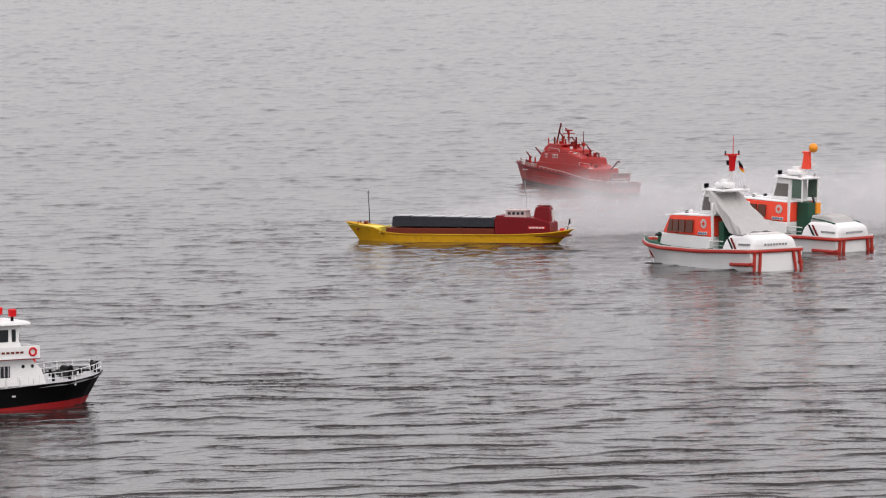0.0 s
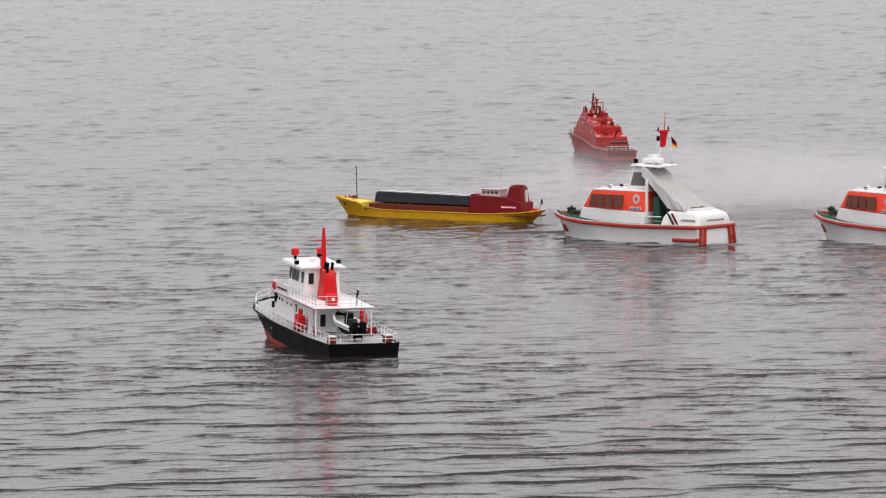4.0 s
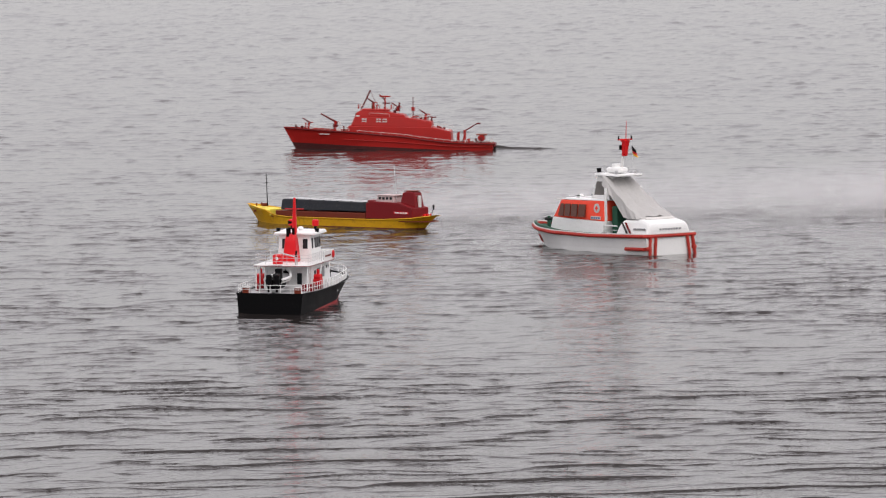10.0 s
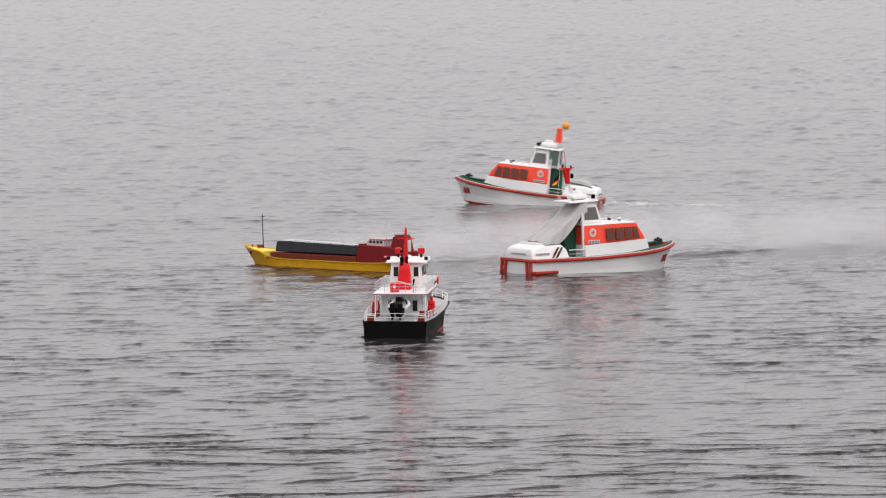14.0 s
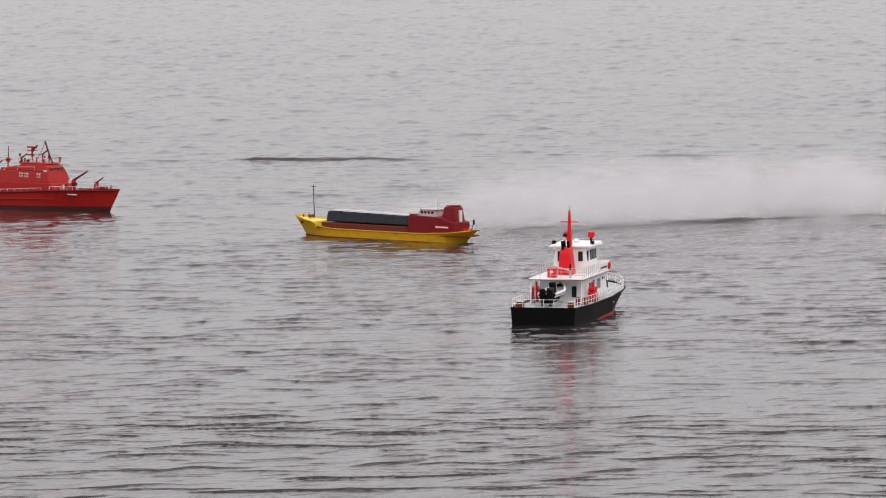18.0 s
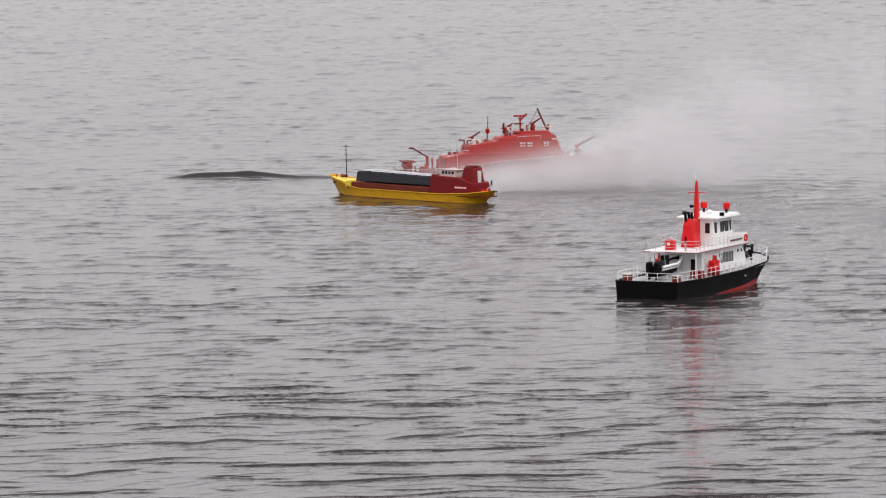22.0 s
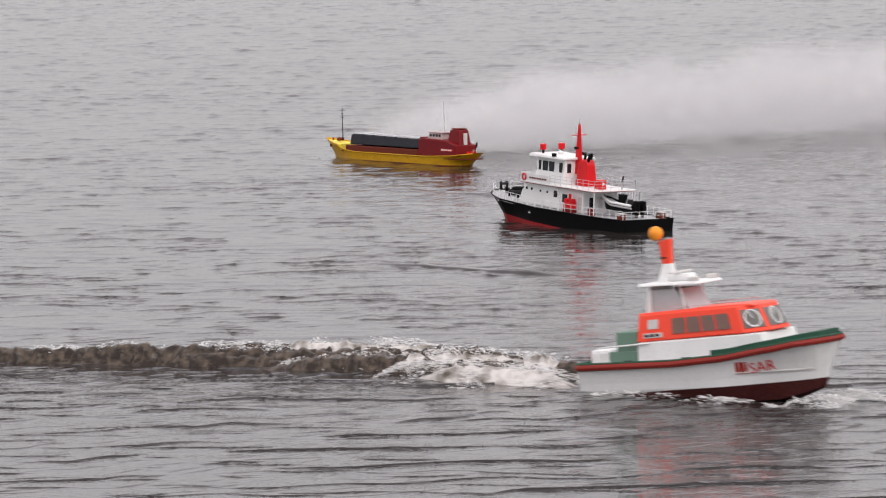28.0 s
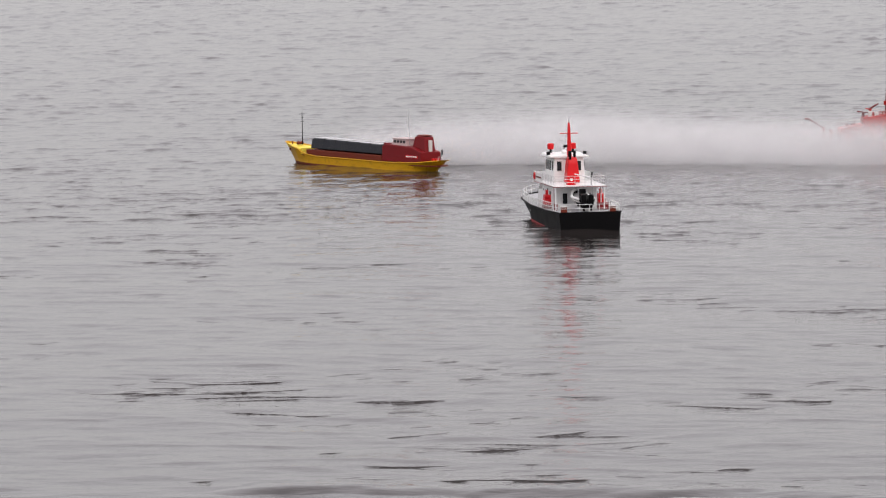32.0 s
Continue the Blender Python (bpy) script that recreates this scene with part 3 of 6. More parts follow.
    part("anchor_windlass", box(0.405, 0.45, -0.045, 0.045, 0.108, 0.130, 0.003), RUBBER, ship, "black anchor windlass")
    part("fore_monitor", rod((0.268, -0.03, 0.16), (0.268, -0.03, 0.196), 0.011, 0.008, 10), RED, ship, "small red monitor before the bridge")
    part("jackstaff", rod((0.555, 0, 0.12), (0.562, 0, 0.175), 0.0014, n=6), STEEL, ship)
    # rescue dinghy on the aft deck
    db = [(-0.52, 0.040), (-0.36, 0.046), (-0.28, 0.028), (-0.245, 0.004)]
    dz = [(-0.52, 0.142), (-0.36, 0.146), (-0.245, 0.174)]
    dst = hull_shape(-0.52, -0.245, db, [(x, z - 0.110) for x, z in dz], [(-0.55, 0.7), (-0.24, 0.4)], -0.012, 0.03, 14)
    dst = [(x, [(a[0], a[1] + 0.110, a[2]) for a in sec]) for x, sec in dst]
    ding = part("dinghy", loft(dst), BLACK, ship, "small black and white rescue dinghy")
    for s in (1, -1):
        part("dinghy_tube", tube([(x, s * mid(db, x), mid(dz, x)) for x in np.linspace(-0.515, -0.25, 12)], 0.0062, 8), WHITE, ding)
        part("dinghy_stripe", tube([(x, s * (mid(db, x) * 0.97), mid(dz, x) - 0.012) for x in np.linspace(-0.515, -0.255, 12)], 0.0035, 6), OFF_WHITE, ding)
        motor = part("outboard", box(-0.546, -0.510, s * 0.018 - 0.012, s * 0.018 + 0.012, 0.112, 0.166, 0.007), BLACK, ding, "black outboard motor")
        part("outboard_leg", box(-0.536, -0.522, s * 0.018 - 0.005, s * 0.018 + 0.005, 0.088, 0.120, 0.002), BLACK, motor)
    part("dinghy_floor", deck_sheet(db, dz, -0.51, -0.27, 0.012, 0.006), DECK_GREY, ding)
    part("console", box(-0.42, -0.38, -0.014, 0.014, 0.13, 0.185, 0.003), BLACK, ding)
    part("steering_seat", box(-0.46, -0.435, -0.016, 0.016, 0.13, 0.165, 0.003), RUBBER, ding)
    part("cradle", box(-0.47, -0.30, -0.02, 0.02, 0.080, 0.106, 0.002), STEEL, ding)
    part("dinghy_arch", tube([(-0.475, -0.036, 0.145), (-0.485, -0.034, 0.205), (-0.485, 0.034, 0.205), (-0.475, 0.036, 0.145)], 0.0020, 6), STEEL, ding)
    for s in (1, -1):
        crate = part("deck_crate", box(-0.56, -0.53, s * 0.118 - 0.015, s * 0.118 + 0.015, 0.082, 0.108, 0.002), RUST, ship, "dark red deck crate")
        part("crate_lid", box(-0.562, -0.528, s * 0.118 - 0.017, s * 0.118 + 0.017, 0.108, 0.112, 0.001), OFF_WHITE, crate)
        for x in (0.33, 0.40):
            part("mooring_bitt", rod((x, s * 0.075, 0.098), (x, s * 0.075, 0.128), 0.006), BLACK, ship)
        for x in np.linspace(-0.10, 0.38, 9):
            part("bulwark_stay", box(x - 0.004, x + 0.004, s * (mid(beam, x) - 0.012) - 0.003, s * (mid(beam, x) - 0.012) + 0.003, 0.085, 0.120, 0.001), WHITE, ship)
    return ship


# ---- the two lifeboats ----
def reshape(ob, change):
    """Apply change(co) to the points of a part and of its own parts."""
    for v in ob.data.vertices:
        change(v.co)
    for child in ob.children:
        reshape(child, change)


def build_lifeboat(ball_mast):
    label = "white and orange model lifeboat with orange ball on mast" if ball_mast else "white and orange model lifeboat with grey canvas cover and tricolour flag"
    ship = thing("lifeboat", label, "lifeboat", "pair of lifeboats")
    beam = [(-0.50, 0.182), (-0.20, 0.192), (0.15, 0.186), (0.32, 0.148), (0.43, 0.090), (0.48, 0.045), (0.50, 0.012)]
    sheer = [(-0.50, 0.092), (-0.10, 0.088), (0.20, 0.097), (0.38, 0.110), (0.50, 0.130)]
    flare = [(-0.50, 0.90), (0.10, 0.90), (0.35, 0.66), (0.50, 0.35)]
    st = hull_shape(-0.50, 0.50, beam, sheer, flare, -0.065, 0.075, 30)
    hull_parts(ship, st, WHITE, HULL_RED, -0.020, label="white hull")
    part("deck", deck_sheet(beam, sheer, -0.49, 0.475, 0.005), GREEN, ship, "green deck")
    pts = [(x, mid(beam, x) + 0.004, mid(sheer, x) - 0.004) for x in np.linspace(-0.49, 0.495, 24)]
    loop = [(-0.505, 0.0, 0.088)] + [(-0.505, 0.165, 0.088)] + pts + [(x, -y, z) for x, y, z in reversed(pts)] + [(-0.505, -0.165, 0.088), (-0.505, 0.0, 0.088)]
    part("fender", tube(loop, 0.0088, 8), FENDER, ship, "red rubber fender round the hull")
    part("fender_edge", tube([(x, y * 0.985, z + 0.011) for x, y, z in loop], 0.0035, 6), OFF_WHITE, ship)
    for s in (1, -1):
        part("low_fender", tube([(x, s * 0.180, 0.022) for x in np.linspace(-0.49, -0.35, 4)], 0.009, 8), FENDER, ship)
        for y in (0.150, 0.112):
            part("stern_strip", tube([(-0.506, s * y, 0.086), (-0.512, s * (y + 0.012), -0.014)], 0.0085, 6), FENDER, ship)
        part("stern_fender", tube([(-0.506, s * 0.150, 0.024), (-0.500, s * 0.178, 0.024)], 0.010, 8), FENDER, ship)
        part("coaming", tube([(x, s * (mid(beam, x) - 0.013), mid(sheer, x) + 0.003 + 0.010 * max(0, min(1, (x - 0.1) / 0.2))) for x in np.linspace(-0.15, 0.465, 18)], 0.0085, 6), GREEN, ship)
        for x in (-0.20, 0.10):
            part("cleat", box(x, x + 0.035, s * 0.168 - 0.004, s * 0.168 + 0.004, 0.088, 0.100, 0.001), RUBBER, ship)
    # fore cabin: white lower part, orange window band, white roof
    low = part("cabin", prism([(-0.07, 0.085), (-0.07, 0.155), (0.352, 0.168), (0.372, 0.10)], 0.148, 0.140, 0.005), WHITE, ship, "white cabin with orange window band")
    band = part("window_band", prism([(-0.068, 0.156), (-0.066, 0.246), (0.285, 0.246), (0.346, 0.169)], 0.139, 0.126, 0.004), ORANGE, low, "daylight orange window band")
    part("cabin_roof", prism([(-0.07, 0.247), (-0.07, 0.254), (0.25, 0.258), (0.292, 0.247)], 0.127, 0.116, 0.003), WHITE, low, "white cabin roof")
    def wall_y(z):
        return 0.139 + (0.126 - 0.139) * (z - 0.156) / 0.09
    for s in (1, -1):
        for x0, x1 in ((0.075, 0.125), (0.137, 0.187), (0.199, 0.247), (0.257, 0.305)):
            bm = bmesh.new()
            lean = 0.0 if x1 < 0.3 else -0.020
            quad = [(x0, 0.174), (x1, 0.174), (x1 + lean, 0.229), (x0, 0.229)]
            a = [bm.verts.new((x, s * (wall_y(z) + 0.0025), z)) for x, z in quad]
            b = [bm.verts.new((x, s * (wall_y(z) - 0.004), z)) for x, z in quad]
            bm.faces.new(a)
            bm.faces.new(b[::-1])
            for i in range(4):
                bm.faces.new((a[i], b[i], b[(i + 1) % 4], a[(i + 1) % 4]))
            part("side_window", bm, BROWN_GLASS, low, "tinted side window")
        em = part("emblem", rod((-0.012, s * (wall_y(0.21) - 0.001), 0.214), (-0.012, s * (wall_y(0.21) + 0.003), 0.214), 0.021, n=18), OFF_WHITE, low, "white round emblem")
        part("emblem_mark", box(-0.016, -0.008, s * (wall_y(0.21) + 0.003) - 0.001, s * (wall_y(0.21) + 0.003) + 0.001, 0.203, 0.225, 0.0003), ORANGE, em)
        part("emblem_mark", box(-0.023, -0.001, s * (wall_y(0.21) + 0.003) - 0.001, s * (wall_y(0.21) + 0.003) + 0.001, 0.210, 0.218, 0.0003), ORANGE, em)
        part("lettering_bar", box(-0.045, 0.028, s * (wall_y(0.172) + 0.001) - 0.001, s * (wall_y(0.172) + 0.001) + 0.001, 0.164, 0.178, 0.0003), OFF_WHITE, low)
        for k in range(4):
            part("letter_bar", box(-0.040 + k * 0.017, -0.028 + k * 0.017, s * (wall_y(0.172) + 0.002) - 0.001, s * (wall_y(0.172) + 0.002) + 0.001, 0.167, 0.175, 0.0002), BLUE, low)
    # windscreen: two panes with round clear-view discs
    slope = (0.346 - 0.285) / (0.246 - 0.169)
    for s in (1, -1):
        y0, y1 = (0.012, 0.108) if s > 0 else (-0.108, -0.012)
        bm = bmesh.new()
        quad = [(y0, 0.180), (y1, 0.180), (y1 * 0.95, 0.235), (y0, 0.235)]
        a = [bm.verts.new((0.346 - (z - 0.169) * slope + 0.003, y, z + 0.002)) for y, z in quad]
        b = [bm.verts.new((0.346 - (z - 0.169) * slope - 0.004, y, z)) for y, z in quad]
        bm.faces.new(a)
        bm.faces.new(b[::-1])
        for i in range(4):
            bm.faces.new((a[i], b[i], b[(i + 1) % 4], a[(i + 1) % 4]))
        pane = part("windscreen", bm, GREY_GLASS, low, "grey windscreen pane")
        cz = 0.207
        cx = 0.346 - (cz - 0.169) * slope + 0.006
        ringp = [(cx - math.sin(t) * 0.021 * slope, s * 0.060 + math.cos(t) * 0.024, cz + math.sin(t) * 0.021) for t in np.linspace(0, 2 * math.pi, 19)]
        part("clear_view_ring", tube(ringp, 0.0032, 6), WHITE, pane, "white clear-view ring")
        part("wiper", rod((cx + 0.002, s * 0.060, cz), (cx - 0.008, s * 0.060 + 0.01, cz + 0.016), 0.002, n=6), WHITE, pane)
    # roof details
    for s in (1, -1):
        part("hand_rail", tube([(-0.03, s * 0.108, 0.262), (0.24, s * 0.104, 0.266)], 0.002, 6), WHITE, low)
        part("roof_lamp", box(0.20, 0.215, s * 0.06 - 0.008, s * 0.06 + 0.008, 0.256, 0.270, 0.002), BLACK, low)
    part("roof_hatch", box(0.10, 0.17, -0.04, 0.04, 0.254, 0.262, 0.003), WHITE, low)
    part("roof_dome", ball((0.24, 0.0, 0.262), 0.014, sz=0.8), WHITE, low)
    part("bow_rail", tube([(0.30, 0.11, 0.245), (0.365, 0.10, 0.245), (0.40, 0.0, 0.245), (0.365, -0.10, 0.245), (0.30, -0.11, 0.245)], 0.0013, 6), WHITE, low)
    # steering stand
    up = part("steering_stand", prism([(-0.055, 0.254), (-0.05, 0.375), (0.045, 0.375), (0.082, 0.254)], 0.082, 0.070, 0.004), WHITE, ship, "white upper steering stand")
    for s in (1, -1):
        part("stand_window", prism([(-0.032, 0.275), (-0.030, 0.345), (0.040, 0.345), (0.060, 0.275)], 0.003, 0.003, 0.001, y=s * 0.078), GREY_GLASS, up, "grey window")
    part("stand_screen", box(0.058, 0.066, -0.06, 0.06, 0.275, 0.345, 0.002), GREY_GLASS, up)
    part("stand_roof", prism([(-0.13, 0.372), (-0.13, 0.382), (0.052, 0.388), (0.062, 0.376)], 0.088, 0.080, 0.003), WHITE, up, "white stand roof")
    for s in (1, -1):
        if ball_mast:
            part("cockpit_glass", prism([(-0.118, 0.270), (-0.118, 0.368), (-0.058, 0.368), (-0.056, 0.270)], 0.003, None, 0.001, y=s * 0.077), GREEN_GLASS, up, "greenish side pane")
            part("roof_post", rod((-0.120, s * 0.075, 0.25), (-0.120, s * 0.075, 0.375), 0.005), WHITE, up)
        part("search_lamp", rod((0.03, s * 0.072, 0.392), (0.03, s * 0.072, 0.414), 0.012, n=12), BLACK, up, "black search lamp")
        part("rear_lamp", rod((-0.10, s * 0.072, 0.384), (-0.10, s * 0.072, 0.400), 0.008, n=12), STEEL, up)
    part("radar_housing", box(-0.08, 0.02, -0.035, 0.035, 0.388, 0.418, 0.012), WHITE, up)
    part("radar_cap", rod((-0.03, 0, 0.415), (-0.03, 0, 0.435), 0.030, 0.024, 14), WHITE, up)
    if not ball_mast:
        part("helm_seat", box(-0.215, -0.175, 0.055, 0.105, 0.085, 0.235, 0.006), GREEN, ship, "dark green seat")

    def set_back(co):
        """The cabin stands further aft and narrows towards the bow."""
        co.x -= 0.08
        co.z += 0.014 * float(np.interp(co.z, (0.16, 0.246), (0, 1)))
        co.y *= float(np.interp(co.x, (0.06, 0.30), (1.0, 0.70)))

    for ob in (low, up):
        reshape(ob, set_back)
    # well and aft housing
    part("cockpit_wall", box(-0.225, -0.150, -0.045, 0.045, 0.085, 0.262, 0.004), GREEN, ship, "dark green cockpit interior")
    for s in (1, -1):
        part("cockpit_frame", box(-0.158, -0.146, s * 0.125 - 0.006, s * 0.125 + 0.006, 0.085, 0.330, 0.002), WHITE, ship)
        part("grab_rail", tube([(-0.15, s * 0.140, 0.135), (-0.25, s * 0.140, 0.135)], 0.003, 6), WHITE, ship)
        part("cockpit_rail", tube([(-0.15, s * 0.138, 0.112), (-0.25, s * 0.138, 0.112)], 0.002, 6), STEEL, ship)
    aft = part("engine_housing", prism([(-0.49, 0.085), (-0.492, 0.136), (-0.476, 0.158), (-0.42, 0.172), (-0.29, 0.170), (-0.262, 0.140), (-0.250, 0.085)], 0.160, 0.128, 0.016), WHITE, ship, "white rounded engine housing")
    if ball_mast:
        part("engine_hatch", prism([(-0.43, 0.168), (-0.41, 0.196), (-0.36, 0.206), (-0.28, 0.202), (-0.272, 0.166)], 0.100, 0.088, 0.006), CANVAS, aft, "pale canvas over the engine hatch")
        part("hatch_rope", tube([(-0.45, -0.12, 0.168), (-0.36, -0.105, 0.180), (-0.28, -0.10, 0.186)], 0.004, 6), GREEN, aft)
        part("hatch_rope", tube([(-0.45, 0.12, 0.168), (-0.36, 0.105, 0.180), (-0.28, 0.10, 0.186)], 0.004, 6), GREEN, aft)
    else:
        part("engine_hatch", prism([(-0.43, 0.170), (-0.42, 0.180), (-0.29, 0.180), (-0.28, 0.168)], 0.105, 0.100, 0.003), OFF_WHITE, aft, "pale engine hatch")
    for s in (1, -1):
        for k, x in enumerate((-0.325, -0.350)):
            bm = prism([(x + 0.015, 0.156), (x + 0.028, 0.156), (x - 0.008, 0.098), (x - 0.021, 0.098)], 0.0015, None, 0.0004, y=s * 0.1555)
            part("stripe", bm, DARK_RED if k else RUBBER, aft)
        for k in range(7):
            part("name_bar", box(-0.470 + k * 0.013, -0.462 + k * 0.013, s * 0.1530 - 0.002, s * 0.1530 + 0.002, 0.118, 0.128, 0.0002), mat_name_bar, aft)
    for k in range(8):
        y = -0.075 + k * 0.02
        part("name_bar", box(-0.4945, -0.4890, y - 0.0055, y + 0.0055, 0.116, 0.126, 0.0003), mat_name_bar, aft)
    # mast
    if ball_mast:
        m = part("mast", rod((-0.145, 0, 0.39), (-0.168, 0, 0.452), 0.016, 0.013), WHITE, ship, "orange-red mast with an orange ball")
        part("mast_top", prism([(-0.150, 0.440), (-0.158, 0.525), (-0.150, 0.535), (-0.190, 0.535), (-0.196, 0.440)], 0.016, 0.013, 0.004), ORANGE, m)
        part("ball", ball((-0.212, 0, 0.556), 0.025, n=18), BALL_ORANGE, m, "orange ball")
        part("mast_arm", rod((-0.17, -0.04, 0.530), (-0.17, 0.04, 0.530), 0.003), ORANGE, m)
        part("pennant", prism([(-0.20, 0.485), (-0.245, 0.470), (-0.205, 0.455)], 0.001, None, 0), WHITE, m)
        part("equipment", box(-0.235, -0.215, -0.06, -0.02, 0.20, 0.26, 0.004), BALL_ORANGE, ship)
        part("flag", prism([(-0.235, 0.262), (-0.225, 0.262), (-0.212, 0.30), (-0.22, 0.305)], 0.004, None, 0.001), RUBBER, ship)
    else:
        part("canvas_cover", canvas(), CANVAS, ship, "grey canvas cover sloping down to the stern")
        m = part("mast", rod((-0.125, 0, 0.385), (-0.165, 0, 0.50), 0.009, 0.007), WHITE, ship, "white and red mast with aerial")
        part("mast_top", prism([(-0.158, 0.490), (-0.160, 0.560), (-0.148, 0.572), (-0.196, 0.572), (-0.186, 0.540), (-0.178, 0.490)], 0.012, 0.014, 0.003), RED, m)
        part("yard", rod((-0.172, -0.050, 0.575), (-0.172, 0.050, 0.575), 0.0035), RED, m)
        part("fore_yard", rod((-0.125, 0, 0.576), (-0.215, 0, 0.576), 0.003), RED, m)
        part("aerial", rod((-0.178, 0, 0.57), (-0.184, 0, 0.673), 0.0026, 0.0012), RED, m)
        part("mast_lamp", rod((-0.14, 0, 0.52), (-0.14, 0, 0.545), 0.009), BLACK, m)
        for s in (1, -1):
            part("yard_lamp", rod((-0.172, s * 0.046, 0.578), (-0.172, s * 0.046, 0.594), 0.004), BLACK, m)
        part("flag_halyard", rod((-0.215, 0, 0.576), (-0.235, 0, 0.40), 0.0008, n=5), WHITE, m)
        fl = part("flag", prism([(-0.222, 0.545), (-0.250, 0.520), (-0.262, 0.487), (-0.240, 0.497), (-0.228, 0.510)], 0.003, None, 0.001), BLACK, m, "small black red and gold flag")
        part("flag_stripe", prism([(-0.226, 0.520), (-0.256, 0.505), (-0.262, 0.487), (-0.240, 0.497)], 0.0036, None, 0), RED, fl)
        part("flag_stripe", prism([(-0.228, 0.508), (-0.258, 0.497), (-0.264, 0.484), (-0.240, 0.492)], 0.0042, None, 0), GOLD, fl)
    # foredeck
    bol = part("bollard", rod((0.41, 0, 0.105), (0.41, 0, 0.165), 0.009), GREEN, ship, "green cross bollard")
    part("bollard_arm", rod((0.41, -0.026, 0.150), (0.41, 0.026, 0.150), 0.007), RUBBER, bol)
    part("bollard_arm", rod((0.386, 0, 0.150), (0.434, 0, 0.150), 0.007), RUBBER, bol)
    # bow mark
    for s in (1, -1):
        for k, (x0, w) in enumerate(((0.385, 0.012), (0.405, 0.009), (0.420, 0.007))):
            y0 = mid(beam, x0) * 0.93
            bm = bmesh.new()
            pts = []
            for x, z in ((x0, 0.032), (x0 + w, 0.032), (x0 + w + 0.006, 0.072), (x0 + 0.006, 0.072)):
                pts.append((x, s * (hull_y(beam, sheer, flare, 0.50, 0.075, x, z) + 0.003), z))
            vs = [bm.verts.new(p) for p in pts] + [bm.verts.new((p[0], p[1] - s * 0.006, p[2])) for p in pts]
            bm.faces.new(vs[:4])
            bm.faces.new(vs[4:][::-1])
            for i in range(4):
                bm.faces.new((vs[i], vs[4 + i], vs[4 + (i + 1) % 4], vs[(i + 1) % 4]))
            part("bow_stripe", bm, FENDER, ship)
    return ship


